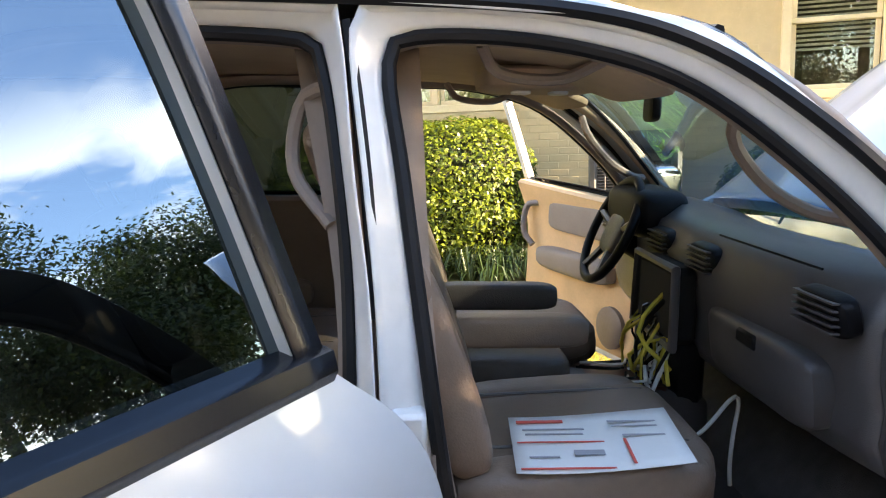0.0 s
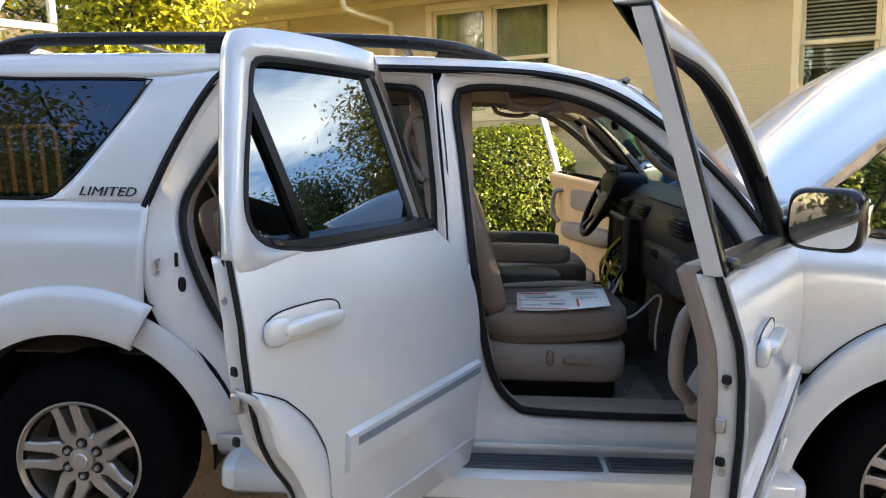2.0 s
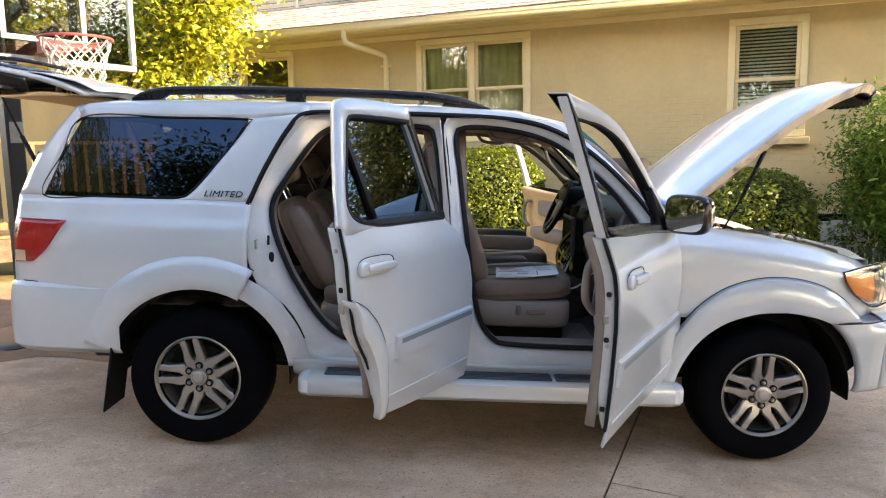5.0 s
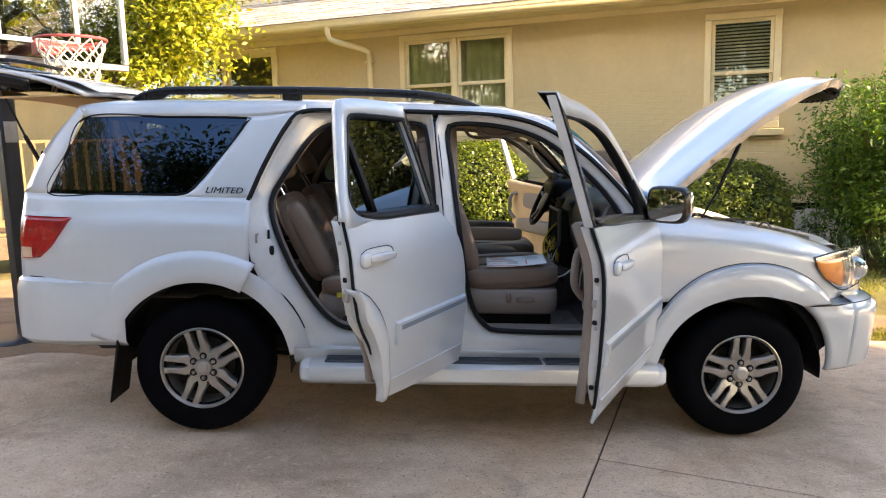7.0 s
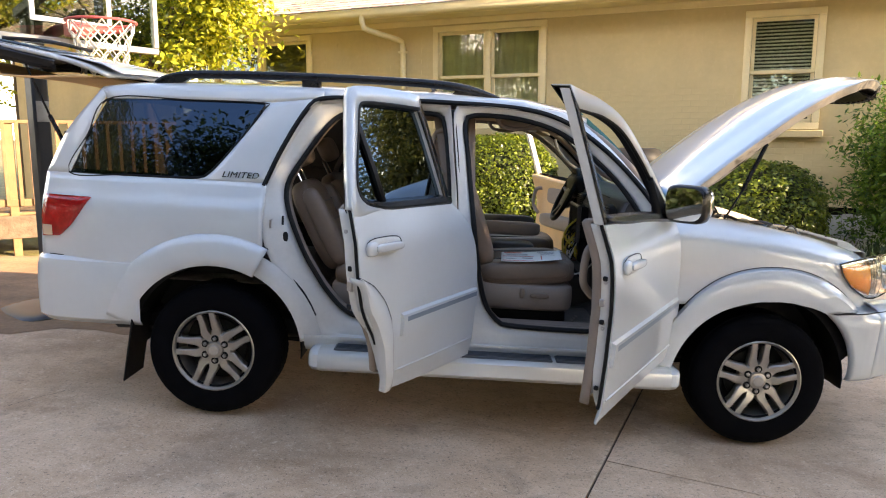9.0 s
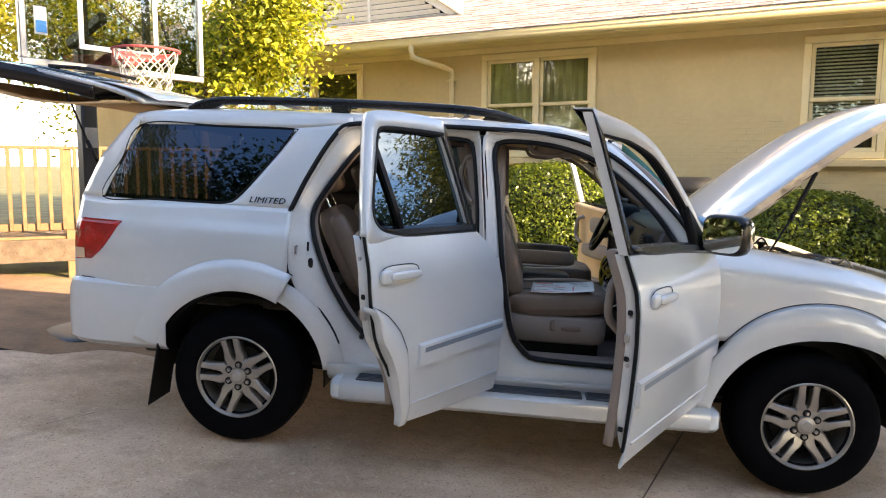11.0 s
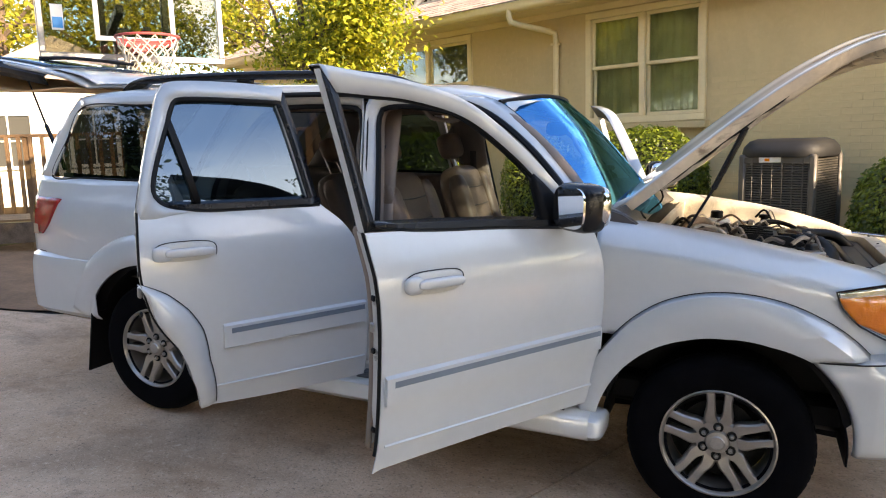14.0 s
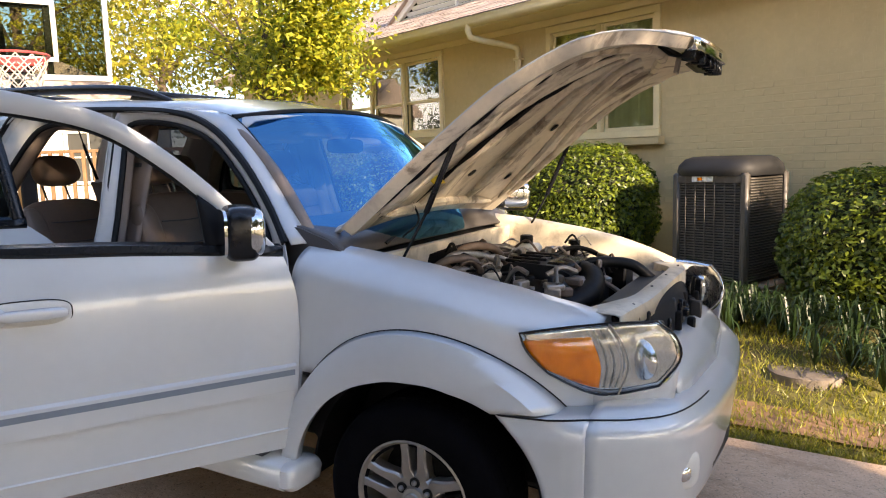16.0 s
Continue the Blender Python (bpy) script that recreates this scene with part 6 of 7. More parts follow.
# ---- doors ----
def swing(px, py, ang):
    return Matrix.Translation((px, py, 0)) @ Matrix.Rotation(radians(ang), 4, "Z") @ Matrix.Translation((-px, -py, 0))


def band(outer, inner, s, off, n, o2=None):
    A, B = curve(outer, n), curve(inner, n)
    o2 = off if o2 is None else o2
    return [[(a[0], s * (hw(*a) - off), a[1]) for a in A], [(b[0], s * (hw(*b) - o2), b[1]) for b in B]]


def ring_net(bot, top, left, right, s, thin, n=24):
    """The edge of a door leaf, from its outer skin to its inner one."""
    B, T, L, R = (curve(q, n) for q in (bot, top, left, right))
    lp = list(B) + list(R)[1:] + list(T)[::-1][1:] + list(L)[::-1][1:-1]
    cx_, cz_ = sum(p[0] for p in lp) / len(lp), sum(p[1] for p in lp) / len(lp)
    steps = ((0.0, 1.0), (0.006, 1.0), (0.014, 0.985), (0.016, 0.96)) if thin else ((0.0, 1.0), (0.006, 1.0), (0.014, 0.985), (0.016, 0.97))
    return [[(cx_ + (p[0] - cx_) * k, s * (hw(*p) - o), cz_ + (p[1] - cz_) * (1 - (1 - k) * 0.4)) for p in lp] for o, k in steps]


def leaf(name, label, s, bot, top, left, right, frame_o, frame_i, post, glass_edges, m, trim_mat, rear, inner_label, belt_x, frame_e=0):
    net = coons(bot, top, left, right, 30, 22)
    g = Geo().grid(lift(net, s))
    R = ring_net(bot, top, left, right, s, rear)
    g.grid(R, close_v=True)
    d = part(name, g, paint, CAR, label, m=m, sharp=50)
    # window frame: white outside, black inside
    fd_ = 0.036 if rear else 0.078
    fr = Geo().grid(band(frame_o, frame_i, s, 0.0012, 60))
    edge_o = frame_o[frame_e:]
    fr.grid(band(edge_o, edge_o, s, 0.0012, 60, fd_))
    part("window_frame", fr, paint, d, solid=0.004, weld=True)
    part("frame_lining", Geo().grid(band(frame_o, frame_i, s, fd_ + 0.002, 60, min(fd_, 0.05))).grid(band(frame_i, frame_i, s, 0.004, 60, min(fd_, 0.05))), rubber, d, "black lining of the window frame", solid=0.004, weld=True)
    pa, pb = curve(post[0], 16), curve(post[1], 16)
    ps = Geo().grid([[(a[0], s * (hw(*a) - 0.006), a[1]), (b[0], s * (hw(*b) - 0.006), b[1]), (b[0], s * (hw(*b) - 0.045), b[1]), (a[0], s * (hw(*a) - 0.045), a[1])] for a, b in zip(pa, pb)], close_v=True)
    part("window_post", ps, jamb, d)
    part("post_cover", Geo().grid([[(a[0], s * (hw(*a) - 0.002), a[1]), (b[0], s * (hw(*b) - 0.002), b[1])] for a, b in zip(pa, pb)]), gloss_black, d, "black outer cover of the window post", solid=0.004)
    mid = [(np.array(a) * 0.0 + np.array(b)) for a, b in zip(curve(frame_o, 50), curve(frame_i, 50))]
    part("frame_trim", Geo().tube([(p[0], s * (hw(*p) - 0.012), p[1]) for p in mid], 0.015 if rear else 0.011, 8), rubber, d, "black window channel")
    part("window_glass", Geo().grid(lift(coons(*glass_edges, 16, 14), s, 0.022)), privacy if rear else glass, d, "dark tinted door glass" if rear else "door glass")
    x0, x1 = top[0][0], top[-1][0]
    bz = [(p[0], p[1] + 0.012) for p in curve([(belt_x, top[0][1] + (0.004 if rear else 0.0))] + ([(0.58, 1.297)] if rear else []) + top[1:], 14)]
    part("belt_moulding", Geo().grid([[(p[0], s * (hw(*p) + 0.004 * k), p[1] + 0.012 - 0.040 * k), (p[0], s * (hw(*p) + 0.012 * k), p[1] + 0.012 - 0.022 * k), (p[0], s * (hw(*p) + 0.006 * k), p[1] + 0.012), (p[0], s * (hw(*p) - 0.03), p[1] + 0.02)] for p, k in zip(bz, [0.2, 0.55, 0.8, 0.92] + [1.0] * 10)]), gloss_black, d, "black belt moulding", solid=0.004)
    # inner trim
    tb = [(p[0] + ((0.06 if rear else 0.03) if i == 0 else -0.06 if i == len(bot) - 1 else 0), p[1] + 0.07) for i, p in enumerate(bot)]
    tl = [(p[0] + (0.05 if rear else 0.018), max(p[1], tb[0][1]) if i == 0 else p[1]) for i, p in enumerate(left)]
    trr = [(p[0] - 0.05, max(p[1], tb[-1][1]) if i == 0 else p[1]) for i, p in enumerate(right)]
    tl[0], trr[0] = tb[0], tb[-1]
    tt = [(tl[-1][0], top[0][1]), (trr[-1][0], top[-1][1])]
    tl[-1], trr[-1] = tt[0], tt[1]
    net = coons(tb, tt, tl, trr, 18, 16)
    part("inner_panel", Geo().grid(lift(net, s, 0.085)), jamb, d, "white inner steel of the door")
    rows = [[(p[0], s * (hw(*p) - 0.10 - 0.02 * math.sin(math.pi * i / 17) * math.sin(math.pi * j / 15)), p[1]) for i, p in enumerate(r)] for j, r in enumerate(net)]
    # the trim rounds over at its free end and along its top
    rows = [[(r[0][0] - 0.010, r[0][1] + s * 0.038, r[0][2]), (r[0][0] - 0.008, r[0][1] + s * 0.012, r[0][2])] + r for r in rows]
    rows += [[(x, y + s * 0.012, z + 0.012) for x, y, z in rows[-1]], [(x, y + s * 0.055, z + 0.014) for x, y, z in rows[-1]]]
    # end of the door: painted steel between the outer flange and the trim
    ep = [p for p in curve(left, 40) if p[1] > (0.70 if rear else 0.53)]
    lowz = ep[0][1]
    rows_, seal_ = [], []
    for p in ep:
        k = min(1.0, (p[1] - lowz) / 0.16)
        dp = 0.026 + (0.055 if rear else 0.042) * (0.25 + 0.75 * k ** 0.6)
        x_ = p[0] + 0.006 + 0.03 * (1 - k) ** 2
        rows_.append([(x_, s * (hw(*p) - 0.020), p[1]), (x_, s * (hw(*p) - dp + 0.006), p[1]), (x_ + 0.005, s * (hw(*p) - dp), p[1]), (x_ + 0.045, s * (hw(*p) - dp - 0.004), p[1])])
        seal_.append((p[0] + 0.001, s * (hw(*p) - 0.016), p[1]))
    de = part("door_end", Geo().grid(rows_), jamb, d, "cream steel end of the door", solid=0.003)
    part("end_seal", Geo().tube(seal_, 0.0075, 6), rubber, de, "black rubber strip")
    for h_ in ((1.20, 1.02, 0.97, 0.80) if rear else (1.06, 0.90, 0.87, 0.62)):
        i_ = int(np.argmin([abs(p[1] - h_) for p in ep]))
        p_ = rows_[i_][1]
        part("end_screw", Geo().lathe([(0.009, 0.0), (0.009, -0.004), (0.004, -0.006), (0.001, -0.003)], (p_[0] - 0.001, p_[1] - s * -0.018, p_[2]), "x", 12), steel, de)
    tp = part("door_trim", Geo().grid(rows), trim_mat, d, inner_label, solid=0.01)
    cx = (x0 + x1) / 2
    part("armrest", Geo().pillow((cx + 0.02, s * 0.815, 0.93), ((x1 - x0) * 0.6, 0.10, 0.12), 0.5), taupe, tp)
    if not rear:
        part("speaker", Geo().lathe([(0.10, 0.0), (0.10, -s * 0.022), (0.085, -s * 0.03), (0.001, -s * 0.026)], (x1 - 0.22, s * 0.845, 0.68), "y", 28), leather, tp, "round speaker grille")
        part("pocket", Geo().pillow((cx - 0.08, s * 0.83, 0.64), (0.42, 0.05, 0.12), 0.5), taupe, tp)
        part("inset_panel", Geo().pillow((cx + 0.06, s * 0.828, 1.15), ((x1 - x0) * 0.55, 0.03, 0.15), 0.4), taupe, tp, "taupe inset panel")
        xl = x0 + 0.12
        part("pull_handle", Geo().tube(curve([(xl + 0.07, s * 0.832, 1.20), (xl + 0.01, s * 0.80, 1.185), (xl - 0.01, s * 0.788, 1.12), (xl - 0.005, s * 0.788, 1.03), (xl + 0.05, s * 0.81, 0.97)], 20), 0.017, 10), taupe, tp, "taupe pull handle")
    return d


def handle(d, s, x, z):
    part("handle_recess", Geo().pillow((x, s * (hw(x, z) - 0.004), z), (0.245, 0.022, 0.085), 0.62), jamb, d)
    h = part("door_handle", Geo().pillow((x + 0.012, s * (hw(x, z) + 0.022), z + 0.002), (0.20, 0.032, 0.036), 0.55), paint, d, "white pull handle")
    part("handle_end", Geo().pillow((x - 0.095, s * (hw(x, z) + 0.01), z), (0.075, 0.03, 0.062), 0.7), paint, d)
    part("handle_outline", Geo().tube([(x + 0.124 * math.copysign(abs(math.cos(a)) ** 0.62, math.cos(a)), s * (hw(x, z) + 0.001), z + 0.044 * math.copysign(abs(math.sin(a)) ** 0.62, math.sin(a))) for a in (2 * math.pi * i / 48 for i in range(48))], 0.002, 5, True), rubber, d)


def moulding(d, s, x0, x1, z0, z1):
    L = np.linspace(0, 1, 14)
    rows = []
    for f in L:
        x, z = x0 + (x1 - x0) * f, z0 + (z1 - z0) * f
        h = hw(x, z)
        rows.append([(x, s * (h - 0.002), z - 0.055), (x, s * (h + 0.015), z - 0.048), (x, s * (h + 0.018), z + 0.0), (x, s * (h + 0.017), z + 0.045), (x, s * (h - 0.002), z + 0.055)])
    g = Geo().grid(rows)
    g.f += [(0, 1, 2, 3, 4), (65, 66, 67, 68, 69)]
    g.m += [0, 0]
    mm = part("side_moulding", g, paint, d)
    part("moulding_stripe", Geo().grid([[(p[0], s * (hw(p[0], p[2]) + 0.0195), p[2] + 0.012), (p[0], s * (hw(p[0], p[2]) + 0.0195), p[2] + 0.034)] for p in [(x0 + 0.03 + (x1 - x0 - 0.04) * f, 0, z0 + (z1 - z0) * f) for f in L]]), stripe_m, mm, "blue-grey stripe")


stripe_m = mat("blue-grey stripe", (0.17, 0.21, 0.26), 0.35, vary=0.1)


def rear_door(s, ang, trim_mat):
    bot = [(0.545, 0.485), (0.9, 0.47), (1.335, 0.47)]
    top = [(0.35, 1.298), (0.75, 1.298), (1.125, 1.298)]
    left = [(0.545, 0.485), (0.535, 0.54), (0.51, 0.655), (0.465, 0.75), (0.412, 0.825), (0.372, 0.90), (0.346, 1.0), (0.335, 1.12), (0.35, 1.298)]
    right = [(1.335, 0.47), (1.345, 0.75), (1.318, 1.02), (1.245, 1.19), (1.125, 1.298)]
    fo = [(0.60, 1.296), (0.48, 1.283), (0.385, 1.272), (0.35, 1.298), (0.40, 1.49), (0.46, 1.68), (0.50, 1.775), (0.57, 1.81), (0.85, 1.815), (1.03, 1.80)]
    fi = [(0.60, 1.300), (0.52, 1.303), (0.445, 1.325), (0.415, 1.375), (0.437, 1.47), (0.50, 1.63), (0.53, 1.705), (0.575, 1.738), (0.8, 1.742), (1.01, 1.738)]
    post = ([(1.03, 1.79), (1.07, 1.60), (1.125, 1.298)], [(0.985, 1.74), (1.02, 1.60), (1.075, 1.31)])
    ge = ([(0.44, 1.30), (1.08, 1.30)], [(0.545, 1.74), (0.99, 1.74)], [(0.44, 1.30), (0.437, 1.45), (0.545, 1.74)], [(1.08, 1.30), (0.99, 1.74)])
    d = leaf("rear_door", "white rear door with dark tinted window", s, bot, top, left, right, fo, fi, post, ge, swing(1.47, s * 0.93, -s * ang), trim_mat, True, "taupe rear door trim", 0.47, 3)
    part("glass_divider", Geo().grid([[(x, s * (hw(x, z) - o), z) for x, o in ((xc - 0.014, 0.02), (xc - 0.012, 0.006), (xc + 0.012, 0.006), (xc + 0.014, 0.02))] for xc, z in ((0.592, 1.30), (0.562, 1.45), (0.525, 1.6), (0.492, 1.73))]), rubber, d, "black divider of the quarter light", solid=0.004)
    handle(d, s, 0.51, 1.14)
    moulding(d, s, 0.645, 1.325, 0.775, 0.79)
    part("lower_crease", Geo().tube(loop3([(0.56, 0.565), (0.95, 0.565), (1.33, 0.568)], s, -0.001, 14, False), 0.006, 6), paint, d)
    # the door's share of the wheel flare
    rows = []
    for i in range(26):
        a = radians(63 - 52 * i / 25)
        ca, sa = math.cos(a), math.sin(a)
        row = []
        f = i / 25
        e_ = min(1.0, f * 4)
        rin = float(np.interp(63 - 52 * f, [11, 25, 39, 53.6, 59, 63], [0.553, 0.562, 0.592, 0.63, 0.685, 0.718]))
        ro = float(np.interp(63 - 52 * f, [11, 28, 38, 46, 55, 63], [0.622, 0.662, 0.712, 0.731, 0.737, 0.728]))
        rm = ro - rin
        for r, o in ((ro, 0.001), (ro - 0.12 * rm, 0.014), (ro - 0.35 * rm, 0.034), (ro - 0.6 * rm, 0.044), (rin + 0.12 * rm, 0.042), (rin, 0.034), (rin + 0.004, 0.0), (rin + 0.006, -0.045)):
            x, z = r * ca, 0.38 + r * sa
            row.append((x, s * (min(0.962, hw(x, z) + 0.004) + (o * (0.6 + 0.4 * e_) * (1 - 0.45 * max(0.0, f - 0.55) / 0.45) if o > 0 else o * (1 - 0.8 * max(0.0, f - 0.5) / 0.5))), z))
        rows.append(row)
    part("wheel_flare", Geo().grid(rows), paint, d, solid=0.004)
    part("flare_gap", Geo().tube([r[0] for r in rows], 0.004, 5), rubber, d, "thin dark gap above the flare")
    part("latch", Geo().box((0.338, s * 0.905, 0.99), (0.012, 0.026, 0.045), 0.004), steel, d, "steel door latch")
    for z in (1.06, 0.90):
        part("rubber_bump", Geo().box((0.342, s * 0.90, z), (0.012, 0.02, 0.022), 0.004), rubber, d)
    return d


def front_door(s, ang, trim_mat):
    bot = [(1.343, 0.470), (1.40, 0.480), (1.9, 0.488), (2.44, 0.485)]
    top = [(1.335, 1.298), (1.9, 1.282), (2.425, 1.245)]
    left = [(1.343, 0.470), (1.356, 0.58), (1.362, 0.75), (1.36, 1.05), (1.335, 1.298)]
    right = [(2.44, 0.485), (2.465, 0.75), (2.468, 1.05), (2.425, 1.245)]
    fo = [(1.262, 1.838), (1.42, 1.822), (1.62, 1.80), (1.87, 1.735), (2.09, 1.585), (2.27, 1.415), (2.425, 1.245)]
    fi = [(1.31, 1.75), (1.42, 1.745), (1.61, 1.733), (1.84, 1.678), (2.035, 1.553), (2.19, 1.41), (2.30, 1.288)]
    post = ([(1.335, 1.298), (1.31, 1.5), (1.265, 1.825)], [(1.378, 1.31), (1.352, 1.5), (1.315, 1.745)])
    ge = ([(1.385, 1.29), (2.28, 1.262)], [(1.325, 1.735), (1.80, 1.68)], [(1.385, 1.29), (1.325, 1.735)], [(2.28, 1.262), (2.05, 1.52), (1.80, 1.68)])
    d = leaf("front_door", "white front door with lowered clear window", s, bot, top, left, right, fo, fi, post, ge, swing(2.50, s * 0.93, -s * ang), trim_mat, False, "front door trim in a lit tan" if trim_mat is tan else "taupe front door trim", 1.375)
    for ob in d.children:
        if ob.name.startswith("window_glass"):
            bpy.data.objects.remove(ob)
            break
    handle(d, s, 1.585, 1.115)
    moulding(d, s, 1.375, 2.455, 0.765, 0.775)
    part("lower_crease", Geo().tube(loop3([(1.38, 0.565), (1.9, 0.565), (2.44, 0.568)], s, -0.001, 14, False), 0.006, 6), paint, d)
    part("mirror_sail", Geo().grid(lift(coons([(2.15, 1.272), (2.39, 1.258)], [(2.135, 1.465), (2.18, 1.43)], [(2.15, 1.272), (2.135, 1.465)], [(2.39, 1.258), (2.28, 1.34), (2.18, 1.43)], 6, 8), s, 0.012)), black, d, "black mirror base", solid=0.035)
    mm = part("door_mirror", Geo().pillow((2.235, s * 1.015, 1.345), (0.12, 0.21, 0.19), 0.45), gloss_black, d, "black door mirror", m=swing(2.235, s * 1.015, s * 8))
    sq_ = lambda v: math.copysign(abs(v) ** 0.55, v)
    part("mirror_glass", Geo().prism([(s * 1.016 + 0.090 * sq_(math.cos(2 * math.pi * i / 40)), 1.346 + 0.080 * sq_(math.sin(2 * math.pi * i / 40))) for i in range(40)], 2.172, 2.182, "x"), mat("mirror", (0.9, 0.9, 0.9), 0.02, metal=1.0), mm, "mirror glass")
    part("mirror_cap", Geo().pillow((2.277, s * 1.022, 1.35), (0.07, 0.205, 0.165), 0.55), chrome, mm, "chrome mirror cap")
    part("mirror_arm", Geo().pillow((2.27, s * 0.90, 1.305), (0.09, 0.16, 0.07), 0.6), gloss_black, mm)
    part("latch", Geo().box((1.357, s * 0.905, 0.98), (0.01, 0.022, 0.034), 0.004), steel, d, "steel door latch")
    for z in (1.08, 0.9, 0.62):
        part("rubber_bump", Geo().box((1.358, s * 0.91, z), (0.012, 0.02, 0.02), 0.004), rubber, d)
    return d


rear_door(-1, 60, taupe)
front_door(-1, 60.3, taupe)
# far door trim takes the lit tan, the near one taupe
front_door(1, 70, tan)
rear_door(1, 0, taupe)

# strikers and plugs on the jambs
for x, z, y in ((1.405, 1.03, 0.885), (0.30, 1.10, 0.90)):
    part("striker", Geo().tube([(x, -y, z + 0.02), (x, -y - 0.035, z + 0.02), (x, -y - 0.035, z - 0.02), (x, -y, z - 0.02)], 0.006, 6), steel, CAR, "steel door striker")
for x, z, y in ((1.415, 0.955, 0.862), (0.375, 1.03, 0.90)):
    part("jamb_plug", Geo().pillow((x, -y, z), (0.028, 0.02, 0.055), 0.7), rubber, CAR, "black jamb plug")
part("jamb_switch", Geo().box((0.36, -0.905, 1.12), (0.012, 0.01, 0.05), 0.002), rubber, CAR)
for z in (0.72, 1.10):
    part("door_hinge", Geo().box((1.36, -0.93, z), (0.06, 0.05, 0.07), 0.008), jamb, CAR, "white door hinge")
    part("door_hinge", Geo().box((2.465, -0.925, z), (0.06, 0.05, 0.07), 0.008), jamb, CAR, "white door hinge")

# chrome word on the quarter panel
fnt = bpy.data.curves.new("trim_badge", "FONT")
fnt.body, fnt.size, fnt.extrude, fnt.shear, fnt.space_character = "LIMITED", 0.058, 0.002, 0.25, 1.05
ob = new("trim_badge", fnt)
ob.parent = CAR
ob.matrix_basis = pose(0.02, -0.897, 1.338, 73, 0, 0)
ob.scale = (0.92, 0.8, 1)
fnt.materials.append(dark_chrome)
dg = bpy.context.evaluated_depsgraph_get()
me_ = bpy.data.meshes.new_from_object(ob.evaluated_get(dg))
badge = new("trim_badge", me_)
badge.parent, badge.matrix_basis = CAR, ob.matrix_basis.copy()
bpy.data.objects.remove(ob)
tagged(badge, "chrome lettering on the quarter panel")

# ---- raised hatch ----
hp = curve([(-0.68, 1.845), (-0.80, 1.895), (-0.95, 1.935), (-1.25, 1.99), (-1.6, 2.03), (-1.85, 2.02), (-1.95, 1.98)], 24)
hatch = part("hatch", Geo().grid([[(p[0], y, p[1] + 0.03 * (1 - (y / 0.8) ** 2) + o) for y in np.linspace(-0.70 - 0.1 * min(1, i / 8), 0.70 + 0.1 * min(1, i / 8), 17)] for o in (0,) for i, p in enumerate(hp)]), paint, CAR, "raised white rear hatch", solid=0.02)
part("hatch_glass", Geo().grid([[(p[0], y, p[1] + 0.03 * (1 - (y / 0.8) ** 2) + 0.016) for y in np.linspace(-0.66, 0.66, 13)] for p in hp[7:19]]), privacy, hatch, "dark hatch window", solid=0.004)
part("hatch_trim", Geo().grid([[(p[0], y, p[1] - 0.05 - 0.12 * math.sin(math.pi * i / 21) + 0.02 * (1 - (y / 0.8) ** 2)) for y in np.linspace(-0.75, 0.75, 13)] for i, p in enumerate(hp[2:24])]), tan, hatch, "inner trim of the hatch in a lit tan", solid=0.012)
for s in (-1, 1):
    part("hatch_edge", Geo().grid([[(p[0], s * (0.70 + 0.1 * min(1, (i + 2) / 8)), p[1] + 0.012), (p[0], s * (0.708 + 0.1 * min(1, (i + 5) / 8)), p[1] - 0.022), (p[0], s * (0.69 + 0.09 * min(1, (i + 5) / 8)), p[1] - 0.075)] for i, p in enumerate(hp[5:])]), gloss_black, hatch, solid=0.008)
    part("hatch_strut", Geo().tube([(-0.86, s * 0.74, 1.35), (-1.0, s * 0.74, 1.62)], 0.012, 8).tube([(-1.0, s * 0.74, 1.62), (-1.13, s * 0.74, 1.90)], 0.006, 8), gloss_black, CAR, "black hatch strut")
part("spoiler", Geo().grid([[(x, y, z + 0.03 * (1 - (y / 0.75) ** 2)) for x, z in ((-0.60, 1.865), (-0.72, 1.915), (-0.92, 1.955), (-1.0, 1.955), (-0.95, 1.925), (-0.75, 1.865))] for y in np.linspace(-0.70, 0.70, 15)]), paint, hatch, "white spoiler", solid=0.004)
part("rear_wiper", Geo().tube(curve([(-1.5, -0.35, 2.07), (-1.3, -0.2, 2.075), (-1.25, 0.25, 2.07)], 10), 0.012, 6), gloss_black, hatch)
part("hatch_lock", Geo().box((-0.92, -0.70, 1.5), (0.03, 0.04, 0.08), 0.006), rubber, CAR)

